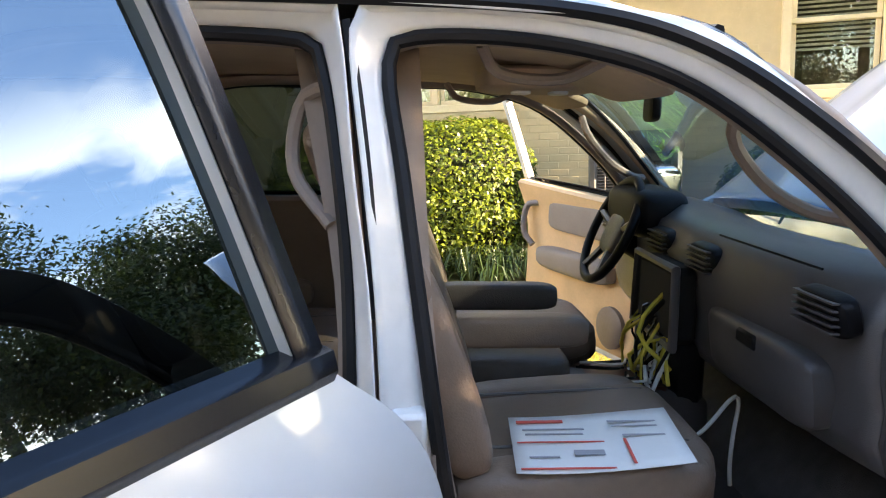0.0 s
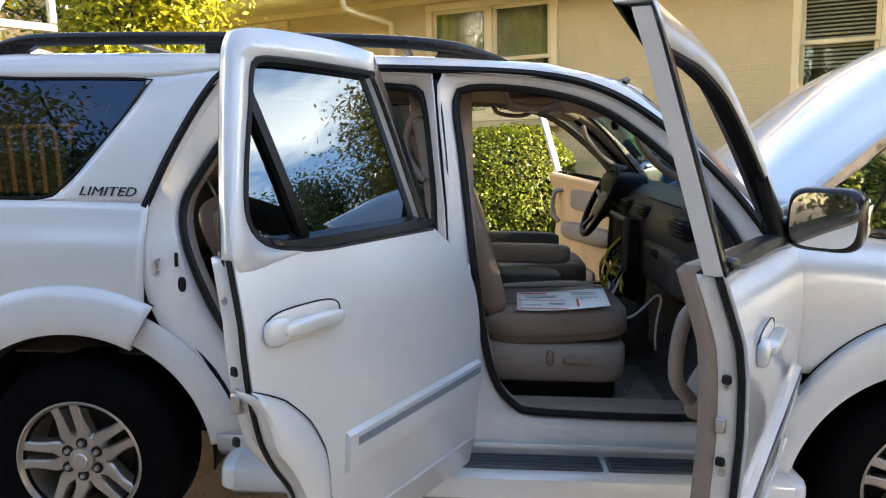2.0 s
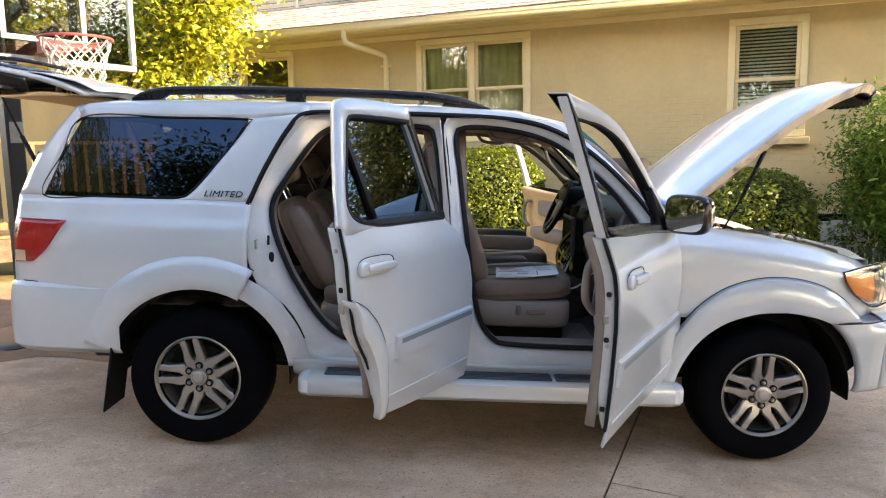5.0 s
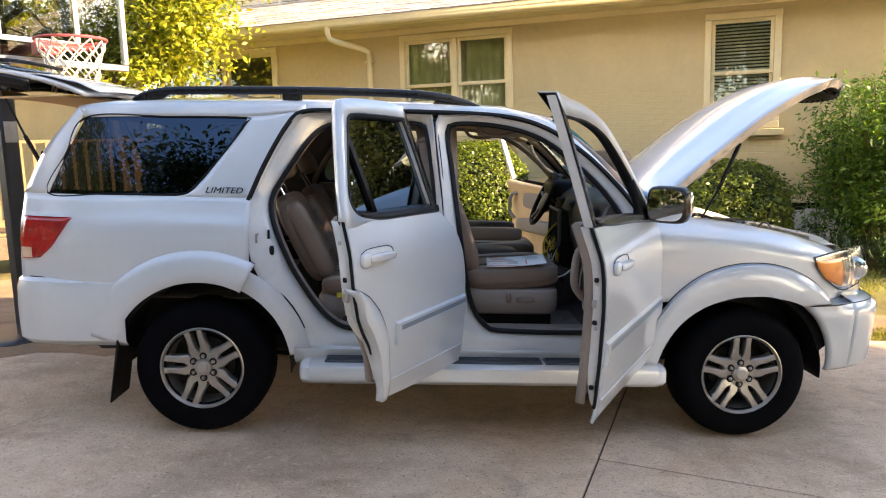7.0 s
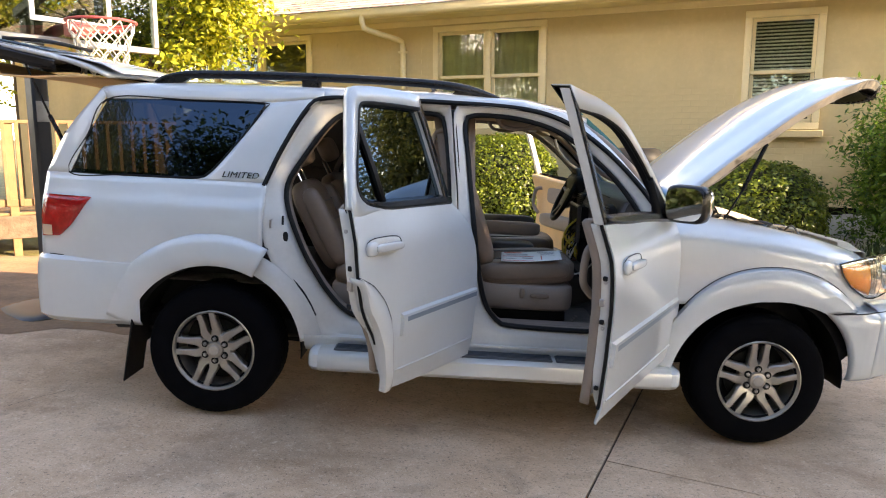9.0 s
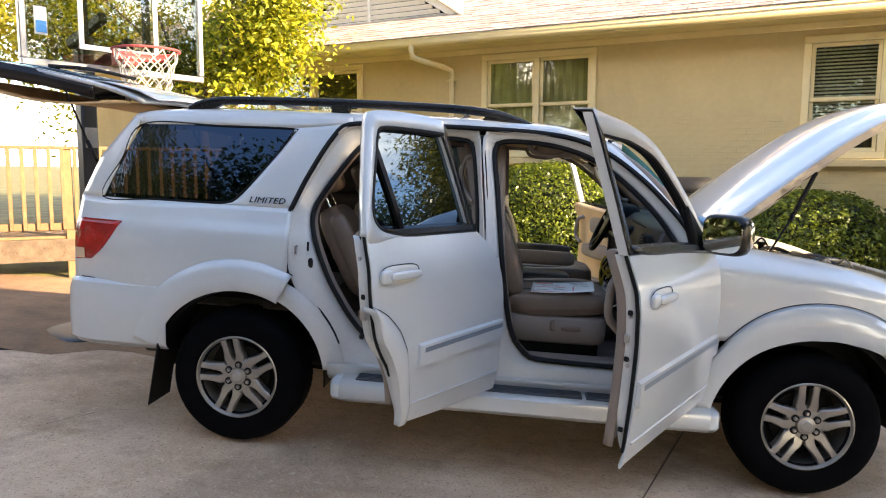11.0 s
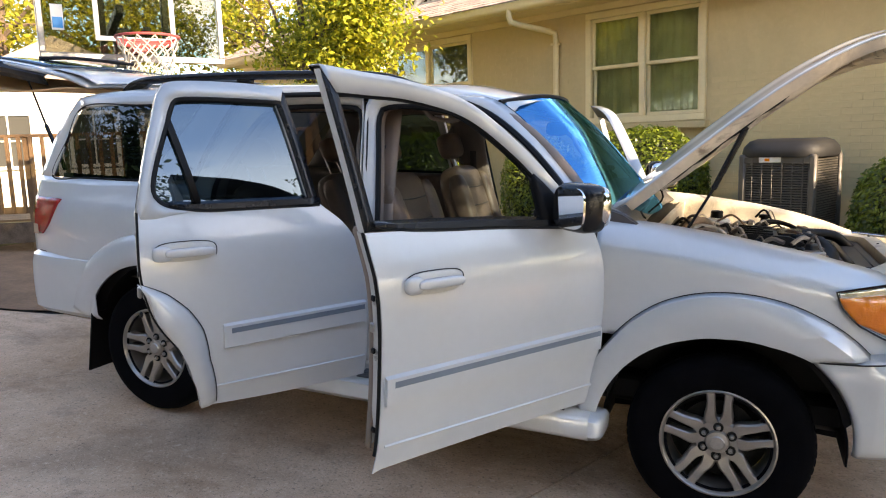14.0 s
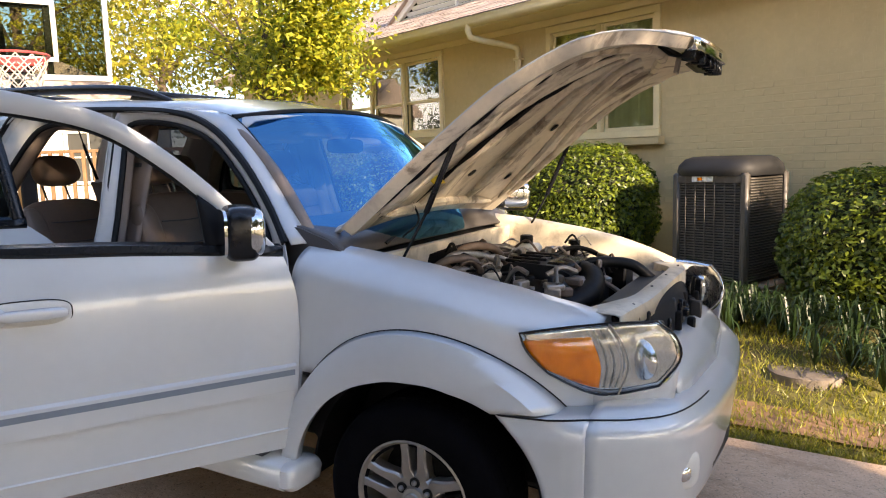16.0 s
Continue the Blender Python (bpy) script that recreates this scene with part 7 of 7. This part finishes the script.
# ---- inside ----
part("floor_carpet", Geo().grid([[(x, y, z) for y in (-0.80, -0.4, -0.16, 0.16, 0.4, 0.80)] for x, z in ((-0.95, 0.74), (0.30, 0.74), (0.42, 0.56), (2.05, 0.545), (2.28, 0.60), (2.45, 0.85))]), carpet, CAR, "grey carpet", solid=0.01)
for s in (-1, 1):
    part("scuff_plate", Geo().box((1.90, s * 0.80, 0.595), (0.80, 0.10, 0.02), 0.006), taupe, CAR, "taupe door sill plate")
    part("scuff_plate", Geo().box((0.96, s * 0.80, 0.583), (0.5, 0.10, 0.02), 0.006), taupe, CAR, "taupe door sill plate")
    # taupe trims behind the seats: the dim interior's shade is put into their colour
    rows = [[(x, s * (hw(x, z) - 0.12), z) for z in np.linspace(0.89, 1.33, 8)] for x in np.linspace(-0.9, 0.36, 12)]
    part("side_trim", Geo().grid(rows), leather_d, CAR, "taupe cargo side trim in a shaded tone", solid=0.01)
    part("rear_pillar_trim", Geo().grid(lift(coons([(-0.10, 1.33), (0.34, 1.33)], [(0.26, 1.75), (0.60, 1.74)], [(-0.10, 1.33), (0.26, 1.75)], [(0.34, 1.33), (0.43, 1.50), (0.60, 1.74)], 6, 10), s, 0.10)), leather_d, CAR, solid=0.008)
    part("centre_pillar_trim", Geo().grid(lift(coons([(1.20, 0.58), (1.52, 0.60)], [(1.14, 1.74), (1.38, 1.73)], [(1.20, 0.58), (1.235, 1.2), (1.14, 1.74)], [(1.52, 0.60), (1.42, 1.1), (1.38, 1.73)], 6, 14), s, 0.17)), taupe, CAR, "taupe pillar cover", solid=0.01)
    part("seat_belt", Geo().grid([[(x - 0.022, s * (y - 0.0), z), (x + 0.022, s * y, z)] for x, y, z in ((1.30, 0.66, 1.55), (1.31, 0.70, 1.2), (1.34, 0.74, 0.85), (1.38, 0.745, 0.62))]), leather_d, CAR, "dark seat belt", solid=0.003)

def seat(x, y, w, tilt, base_z, label, front=True, dark=False):
    """A leather seat: cushion, bolsters, backrest, headrest, base."""
    L = leather
    zc = base_z
    root = part("seat_cushion", Geo().pillow((x + 0.25, y, zc + 0.005), (0.58, w, 0.14), 0.42, Matrix.Rotation(radians(-5), 3, "Y"), 28, 14), L, CAR, label)
    for k in (-1, 1):
        part("seat_bolster", Geo().pillow((x + 0.24, y + k * (w / 2 - 0.055), zc + 0.025), (0.52, 0.13, 0.12), 0.55, Matrix.Rotation(radians(-4), 3, "Y")), L, root)
    for k in (-1, 1):
        part("cushion_seam", Geo().tube([(x + 0.03, y + k * w * 0.27, zc + 0.072), (x + 0.28, y + k * w * 0.28, zc + 0.082), (x + 0.48, y + k * w * 0.28, zc + 0.086)], 0.004, 5), leather_d, root)
    R = Matrix.Rotation(radians(-tilt), 3, "Y")
    cb = Vector((x - 0.02, y, zc + 0.02))
    mid = cb + R @ Vector((0, 0, 0.27))
    back = part("seat_back", Geo().pillow(mid, (0.17 if front else 0.14, w * 0.94, 0.56), 0.5, R, 28, 16), L, CAR, label.replace("cushion", "backrest"))
    for k in (-1, 1):
        part("back_bolster", Geo().pillow(mid + R @ Vector((0.055, k * (w / 2 - 0.06), -0.02)), (0.12, 0.12, 0.48), 0.6, R), L, back)
    for h in (-0.13, 0.0, 0.12):
        part("back_seam", Geo().tube([mid + R @ Vector((0.087, -w * 0.26, h)), mid + R @ Vector((0.092, 0, h - 0.006)), mid + R @ Vector((0.087, w * 0.26, h))], 0.004, 5), leather_d, back)
    hd = cb + R @ Vector((0.0 if front else 0.06, 0, 0.69 if front else 0.71))
    hr = part("headrest", Geo().pillow(hd, (0.12, w * 0.45, 0.17), 0.62, R, 24, 14), L, back, "padded headrest")
    for k in (-0.07, 0.07):
        part("headrest_post", Geo().tube([tuple(cb + R @ Vector((0, k, 0.50))), tuple(cb + R @ Vector((0, k, 0.66)))], 0.006, 6), chrome, hr)
    part("seat_base", Geo().pillow((x + 0.24, y, zc - 0.125), (0.58, w * 1.0, 0.17), 0.28), taupe, root, "taupe plastic seat base")
    part("seat_rail", Geo().box((x + 0.24, y, zc - 0.24), (0.5, w * 0.8, 0.07), 0.01), black, root)
    return root


sc = seat(1.47, -0.475, 0.55, 20, 0.855, "taupe leather front passenger seat cushion")
seat(1.47, 0.475, 0.55, 20, 0.855, "taupe leather driver seat cushion")
rs_ = seat(0.64, -0.44, 0.60, 27, 0.80, "worn taupe leather second row seat cushion", False)
seat(0.64, 0.44, 0.60, 27, 0.80, "taupe leather second row seat cushion", False)
part("seat_tag", Geo().box((0.76, -0.742, 0.755), (0.10, 0.006, 0.03), 0.002), wire_y, rs_, "yellow tag on the seat base")
part("seat_switch", Geo().pillow((1.80, -0.752, 0.745), (0.11, 0.02, 0.03), 0.6), leather, sc, "grey power seat switch")
part("seat_switch", Geo().pillow((1.70, -0.752, 0.755), (0.03, 0.02, 0.06), 0.6), leather, sc, "grey power seat switch")
part("buckle", Geo().box((1.50, -0.20, 0.86), (0.04, 0.025, 0.10), 0.006), rubber, CAR)
part("buckle_button", Geo().box((1.51, -0.20, 0.915), (0.03, 0.02, 0.012), 0.003), red_ink, CAR, "red buckle button")
for y in (-0.20, 0.20):
    # same leather on both; the far armrest's shade is put into a darker tone
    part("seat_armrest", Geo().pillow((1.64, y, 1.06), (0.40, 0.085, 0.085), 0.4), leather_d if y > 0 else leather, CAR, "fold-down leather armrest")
part("centre_console", Geo().pillow((1.78, 0, 0.70), (0.92, 0.25, 0.32), 0.3), leather_d, CAR, "dark centre console")
part("console_lid", Geo().pillow((1.62, 0, 0.90), (0.42, 0.24, 0.10), 0.4), leather_d, CAR)
part("console_tray", Geo().box((2.0, 0, 0.845), (0.22, 0.2, 0.03), 0.01), mat("wood trim", (0.12, 0.035, 0.018), 0.3, vary=0.2), CAR, "wood-look tray")
# loose wiring pulled from the dash
rngw = random.Random(12)
for i in range(26):
    y = rngw.uniform(-0.10, 0.14)
    a = (2.14 + rngw.uniform(0, 0.06), y, rngw.uniform(0.98, 1.22))
    b = (2.06 + rngw.uniform(-0.05, 0.05), y + rngw.uniform(-0.08, 0.08), rngw.uniform(0.86, 1.05))
    c3 = (2.10 + rngw.uniform(-0.06, 0.06), y + rngw.uniform(-0.12, 0.12), rngw.uniform(0.72, 0.92))
    part("wire", Geo().tube(curve([a, b, c3], 9), rngw.uniform(0.003, 0.007), 5), (wire_y, black, wire_y, gloss_black, wire_w)[i % 5 if i % 7 else 0], CAR, "loose wire bundle")
for i in range(8):
    a = (1.95 + rngw.uniform(-0.1, 0.1), rngw.uniform(-0.12, 0.1), 0.88)
    part("wire", Geo().tube(curve([a, (a[0] + 0.1, a[1] - 0.08, 0.90), (a[0] + 0.16, a[1] + 0.06, 0.87)], 9), 0.004, 5), (wire_w, black)[i % 2], CAR, "loose wire bundle")
# dashboard
rows = []
for y in np.linspace(-0.83, 0.83, 33):
    e = abs(y) / 0.83
    k = 0.05 * (1 - e ** 3)
    bul = 0.025 * math.exp(-((y - 0.45) / 0.2) ** 2)
    pf = [(2.60, 1.225), (2.50, 1.285 + bul), (2.36, 1.325 + bul), (2.25, 1.335 + bul), (2.185, 1.30), (2.155, 1.23), (2.16, 1.14), (2.175, 1.08), (2.17, 1.02), (2.19, 0.96), (2.28, 0.915), (2.40, 0.89), (2.52, 0.88)]
    rows.append([(x - k + 0.05, y, z) for x, z in pf])
for s in (-1, 1):
    part("kick_panel", Geo().grid([[(x, s * (0.80 if z < 1.1 else 0.80 - 0.1 * (z - 1.1)), z) for z in (0.56, 0.7, 0.85, 0.95, 1.02)] for x in (2.30, 2.4, 2.5)]), dash_m, CAR, "dark kick panel beside the dashboard", solid=0.012)
dash = part("dashboard", Geo().grid(rows), dash_m, CAR, "dark grey dashboard stripped round the radio", solid=0.01, sharp=60)
for s in (-1, 1):
    part("dash_end", Geo().prism([(x_ + 0.05, z_) for x_, z_ in ((2.60, 1.225), (2.50, 1.285), (2.36, 1.325), (2.25, 1.335), (2.185, 1.30), (2.155, 1.23), (2.16, 1.14), (2.175, 1.08), (2.17, 1.02), (2.19, 0.96), (2.28, 0.915), (2.40, 0.89), (2.52, 0.88))], s * 0.828, s * 0.842), dash_m, dash, "smooth end of the dashboard")
part("glovebox", Geo().pillow((2.192, -0.47, 1.065), (0.10, 0.50, 0.17), 0.35, Matrix.Rotation(radians(-8), 3, "Y")), dash_m, dash, "dark taupe glovebox lid")
part("glovebox_latch", Geo().box((2.140, -0.47, 1.115), (0.02, 0.09, 0.035), 0.006), black, dash)
part("airbag_seam", Geo().tube([(2.16, -0.70, 1.322), (2.16, -0.24, 1.322)], 0.003, 5), black, dash)
for y in (-0.72, -0.16, 0.16, 0.72):
    v = part("air_vent", Geo().pillow((2.168, y, 1.245), (0.05, 0.17, 0.085), 0.5, Matrix.Rotation(radians(-14), 3, "Y")), black, dash, "black air vent")
    for k in range(5):
        part("vent_slat", Geo().box((2.141, y, 1.217 + 0.014 * k), (0.02, 0.14, 0.004), 0), dash_m, v)
# solid black block in place of the cavity's shade
part("radio_cavity", Geo().box((2.13, 0.02, 1.10), (0.08, 0.30, 0.22), 0.02), void_shade, dash, "black block for the shaded cavity where the radio was")
part("cavity_frame", Geo().tube([(2.09, -0.14, 1.21), (2.09, 0.18, 1.21), (2.09, 0.19, 0.99), (2.09, -0.15, 0.99)], 0.014, 6, True), dash_m, dash)
part("centre_panel", Geo().box((2.16, 0.02, 0.90), (0.10, 0.26, 0.20), 0.02), black, dash)
part("cluster_hood", Geo().pillow((2.20, 0.46, 1.31), (0.20, 0.42, 0.17), 0.5), black, dash, "black instrument binnacle")
Rw = Matrix.Rotation(radians(-66), 3, "Y")
wc = Vector((2.08, 0.46, 1.24))
sw = part("steering_wheel", Geo().tube([wc + Rw @ Vector((0.19 * math.cos(a), 0.19 * math.sin(a), 0)) for a in (2 * math.pi * i / 44 for i in range(44))], 0.0165, 10, True), black, CAR, "black leather steering wheel")
part("wheel_hub", Geo().pillow(wc + Rw @ Vector((0, 0, -0.03)), (0.17, 0.18, 0.07), 0.6, Rw), dash_m, sw)
for a in (15, 165, 240, 300):
    part("wheel_spoke", Geo().tube([wc + Rw @ Vector((0.06 * math.sin(radians(a)), 0.06 * math.cos(radians(a)), -0.02)), wc + Rw @ Vector((0.185 * math.sin(radians(a)), 0.185 * math.cos(radians(a)), 0))], 0.014, 6), dash_m, sw)
part("steering_column", Geo().tube([wc + Rw @ Vector((0, 0, -0.04)), wc + Rw @ Vector((0, 0, -0.26))], [0.055, 0.075], 12), black, CAR, "black steering column")
part("mirror_stem", Geo().tube([(2.10, 0, 1.75), (2.06, 0, 1.68)], 0.008, 6), black, CAR)
part("rear_view_mirror", Geo().pillow((2.045, 0.0, 1.645), (0.035, 0.24, 0.075), 0.5, Matrix.Rotation(radians(-13), 3, "Z")), black, CAR, "black rear view mirror")
mat_r = part("floor_mat", Geo().pillow((2.02, -0.47, 0.565), (0.56, 0.46, 0.02), 0.3), mat("grey mat", (0.19, 0.165, 0.15), 0.9, vary=0.25, scale=16, bump=0.5, bscale=300), CAR, "grey carpet floor mat")
for k in range(3):
    part("mat_mark", Geo().box((2.02 + 0.02 * k, -0.60 + 0.05 * k, 0.577), (0.012, 0.06, 0.003)), taupe, mat_r, "unreadable stitched mark")

# things lying on the seat and floor
sheet_m = CAR.matrix_basis @ pose(1.745, -0.655, 0.954, 3, -2, -4)
sheet = part("leaflet", Geo().grid([[(x, y, 0.012 * math.sin(6 * x + 3 * y) + 0.006 * (x / 0.17) ** 2) for y in np.linspace(-0.115, 0.115, 8)] for x in np.linspace(-0.17, 0.17, 12)]), paper_m, None, m=sheet_m, solid=0.0015)
tagged(sheet, "creased white printed leaflet lying on the leather seat", "leaflet")
for x, y, w, h, mm_ in ((-0.105, 0.085, 0.10, 0.012, red_ink), (-0.05, -0.105, 0.22, 0.006, red_ink), (0.058, -0.055, 0.006, 0.10, red_ink), (-0.05, -0.005, 0.22, 0.005, red_ink), (-0.08, 0.05, 0.13, 0.006, grey_ink), (0.09, 0.06, 0.11, 0.006, grey_ink), (0.09, 0.04, 0.10, 0.006, grey_ink), (0.10, 0.0, 0.09, 0.006, grey_ink), (-0.08, 0.03, 0.12, 0.006, grey_ink), (-0.02, -0.05, 0.06, 0.02, grey_ink), (-0.11, -0.06, 0.06, 0.006, grey_ink)):
    part("print_bar", Geo().box((x, y, 0.012 * math.sin(6 * x + 3 * y) + 0.006 * (x / 0.17) ** 2 + 0.0045), (w, h, 0.0012)), mm_, sheet, "unreadable printed bar")
cab = part("charging_cable", Geo().tube(curve([(1.98, -0.36, 0.80), (2.10, -0.33, 0.82), (2.20, -0.29, 0.90), (2.23, -0.27, 0.88), (2.215, -0.285, 0.80), (2.21, -0.29, 0.72), (2.215, -0.29, 0.66)], 30), 0.0055, 8), wire_w, None, m=CAR.matrix_basis)
tagged(cab, "white charging cable hanging from the console", "cable")

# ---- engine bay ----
# floor painted near-black for the shade deep in the bay
part("bay_floor", Geo().box((3.08, 0, 0.62), (1.1, 1.2, 0.04), 0.01), void_shade, CAR)
rows = []
for y in np.linspace(-0.66, 0.66, 27):
    e = max(0.0, (abs(y) - 0.34) / 0.32)
    e = e * e * (3 - 2 * e)
    xf, xb, zt = 3.70 - 0.05 * e, 3.63 - 0.13 * e, 1.105 - 0.02 * e
    rows.append([(xb - 0.004, y, zt - 0.10), (xb, y, zt - 0.004), (xb + 0.012, y, zt), (xf - 0.02, y, zt), (xf - 0.004, y, zt - 0.006), (xf, y, zt - 0.07)])
rsup = part("radiator_support", Geo().grid(rows), bay_metal, CAR, "cream curved radiator support", solid=0.005)
for y in (-0.50, -0.18, 0.12, 0.42):
    part("clip", Geo().lathe([(0.006, -0.004), (0.006, 0.003), (0.001, 0.005)], (3.655, y, 1.107 if abs(y) < 0.45 else 1.094), "z", 10), black, rsup)
part("radiator", Geo().box((3.59, 0, 0.88), (0.05, 1.0, 0.38), 0.01), engine_grey, CAR)
part("fan_shroud", Geo().box((3.54, 0.05, 1.04), (0.09, 0.86, 0.05), 0.015), engine_grey, CAR, "black fan shroud")
part("radiator_hose", Geo().tube(curve([(3.56, 0.30, 1.05), (3.46, 0.26, 1.12), (3.28, 0.16, 1.12), (3.20, 0.10, 1.06)], 20), 0.026, 12), rubber, CAR, "thick radiator hose")
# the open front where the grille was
part("front_cover", Geo().grid([[(3.695 - 0.14 * (abs(y) / 0.6) ** 3 + o, y, z) for o, z in ((0.0, 1.08), (0.03, 1.04), (0.06, 0.93), (0.11, 0.84))] for y in np.linspace(-0.56, 0.56, 19)]), void_shade, CAR, "black sheet for the dark gap behind the missing grille", solid=0.006)
rngf = random.Random(5)
for i in range(48):
    y = -0.56 + 1.12 * i / 47
    xb = 3.71 - 0.14 * (abs(y) / 0.6) ** 3
    part("front_bracket", Geo().box((xb + rngf.uniform(0.0, 0.09), y, rngf.uniform(0.88, 1.01)), (rngf.uniform(0.015, 0.05), rngf.uniform(0.008, 0.03), rngf.uniform(0.03, 0.12)), 0.006, Matrix.Rotation(rngf.uniform(-0.3, 0.3), 3, "Z")), (black, gloss_black, engine_grey)[i % 3], CAR)
# engine with its cover and ducts
eng = part("engine_cover", Geo().prism([(2.98, 1.06), (3.0, 1.13), (3.06, 1.155), (3.24, 1.15), (3.31, 1.12), (3.33, 1.05)], -0.17, 0.15), engine_grey, CAR, "dark engine cover marked V8")
for k in range(4):
    part("cover_rib", Geo().box((3.09, -0.15 + 0.085 * k, 1.156), (0.16, 0.022, 0.014), 0.004), black, eng)
part("cover_step", Geo().box((3.25, -0.01, 1.145), (0.12, 0.24, 0.03), 0.008), gloss_black, eng)
part("engine_block", Geo().box((3.06, 0, 0.92), (0.62, 0.62, 0.26), 0.03), engine_grey, CAR, "dark engine block")
for k in (-1, 1):
    part("valve_cover", Geo().pillow((3.04, k * 0.29, 1.03), (0.52, 0.17, 0.11), 0.35, Matrix.Rotation(radians(-k * 18), 3, "X")), black, CAR, "black valve cover")
    for j in range(4):
        part("ignition_coil", Geo().pillow((2.86 + 0.13 * j, k * 0.27, 1.085), (0.05, 0.05, 0.05), 0.5), engine_grey, CAR)
part("intake_hose", Geo().tube(curve([(3.30, 0.03, 1.11), (3.38, -0.06, 1.10), (3.41, -0.20, 1.06), (3.33, -0.36, 1.02), (3.18, -0.46, 1.01)], 30), [0.044 + 0.005 * (i % 2) for i in range(30)], 14), rubber, CAR, "ribbed intake hose")
part("intake_resonator", Geo().pillow((3.33, -0.14, 1.06), (0.14, 0.16, 0.10), 0.6), cast, CAR)
part("air_box", Geo().box((3.06, -0.50, 0.99), (0.28, 0.20, 0.16), 0.03), engine_grey, CAR, "black air filter box")
part("air_box_lid", Geo().box((3.06, -0.50, 1.085), (0.29, 0.21, 0.025), 0.01), black, CAR)
part("battery", Geo().box((3.30, 0.47, 1.0), (0.24, 0.17, 0.18), 0.012), black, CAR, "black battery")
part("relay_box", Geo().box((3.06, 0.55, 1.07), (0.22, 0.11, 0.08), 0.015), engine_grey, CAR, "black relay box")
tank = part("fluid_tank", Geo().box((2.90, 0.42, 1.10), (0.13, 0.10, 0.12), 0.018), white_paint, CAR, "white fluid tank")
part("tank_cap", Geo().lathe([(0.034, 0), (0.034, 0.035), (0.028, 0.04), (0.001, 0.041)], (2.89, 0.42, 1.16), "z", 18), black, tank)
part("washer_cap", Geo().lathe([(0.02, -0.12), (0.02, 0.0), (0.03, 0.0), (0.03, 0.02), (0.001, 0.022)], (3.14, 0.44, 1.17), "z", 16), black, CAR)
part("brake_booster", Geo().lathe([(0.001, 0.0), (0.11, 0.01), (0.125, 0.05), (0.11, 0.10), (0.04, 0.13)], (2.70, 0.45, 1.02), "x", 28), black, CAR)
for k in (-1, 1):
    part("strut_tower", Geo().lathe([(0.13, -0.1), (0.13, 0.02), (0.09, 0.045), (0.001, 0.05)], (2.88, k * 0.57, 1.02), "z", 28), bay_metal, CAR)
part("firewall", Geo().box((2.68, 0, 0.99), (0.03, 1.35, 0.46), 0.005), bay_metal, CAR, "cream firewall")
# looping hoses and pipes
for k, (a, b, c3, d4) in enumerate((((2.74, -0.42, 1.02), (2.80, -0.38, 1.15), (2.90, -0.26, 1.16), (2.94, -0.22, 1.05)), ((2.74, -0.34, 1.0), (2.80, -0.28, 1.17), (2.92, -0.10, 1.15), (2.98, -0.10, 1.08)), ((2.72, -0.22, 1.05), (2.78, -0.12, 1.18), (2.86, 0.06, 1.17), (2.90, 0.14, 1.06)), ((2.72, -0.46, 1.0), (2.75, -0.47, 1.13), (2.80, -0.44, 1.13), (2.83, -0.44, 1.0)), ((2.74, 0.10, 1.05), (2.80, 0.16, 1.16), (2.92, 0.24, 1.14), (3.06, 0.26, 1.08)), ((3.05, 0.30, 1.10), (3.15, 0.36, 1.16), (3.28, 0.36, 1.14), (3.38, 0.26, 1.06)))):
    part("hose", Geo().tube(curve([a, b, c3, d4], 22), (0.018, 0.016, 0.019, 0.014, 0.012, 0.012)[k], 10), (hose_brown, cast, hose_brown, rubber, cast, rubber)[k], CAR, "looping rubber hose")
rnge = random.Random(7)
for i in range(96):
    x0, y0 = rnge.uniform(2.76, 3.36), rnge.uniform(-0.5, 0.54)
    a = Vector((x0, y0, rnge.uniform(1.06, 1.17) - 0.05 * max(0.0, x0 - 3.1)))
    d = Vector((rnge.uniform(-0.18, 0.18), rnge.uniform(-0.18, 0.18), rnge.uniform(-0.1, 0.02)))
    mid = a + d * 0.5 + Vector((0, 0, rnge.uniform(0.01, 0.06)))
    part("pipe", Geo().tube(curve([tuple(a), tuple(mid), tuple(a + d)], 10), rnge.choice((0.004, 0.006, 0.008, 0.011)), 6), (rubber, hose_brown, cast, steel, engine_grey, cast)[i % 6], CAR, "thin pipe")
for i in range(80):
    x0, y0 = rnge.uniform(2.76, 3.40), rnge.uniform(-0.5, 0.54)
    part("engine_fitting", Geo().box((x0, y0, rnge.uniform(1.03, 1.13)), (rnge.uniform(0.02, 0.08), rnge.uniform(0.02, 0.07), rnge.uniform(0.02, 0.06)), 0.006, Matrix.Rotation(rnge.uniform(0, 3), 3, "Z")), (cast, hose_brown, black, cast, bay_metal, engine_grey, steel)[i % 7], CAR)
v8 = bpy.data.curves.new("cover_text", "FONT")
v8.body, v8.size, v8.extrude, v8.align_x = "V8", 0.06, 0.001, "CENTER"
v8.materials.append(steel)
ob = new("cover_text", v8)
ob.matrix_basis = pose(3.17, -0.02, 1.158, 0, 0, 90)
me_ = bpy.data.meshes.new_from_object(ob.evaluated_get(bpy.context.evaluated_depsgraph_get()))
word = new("cover_text", me_)
word.parent, word.matrix_basis = eng, ob.matrix_basis.copy()
bpy.data.objects.remove(ob)
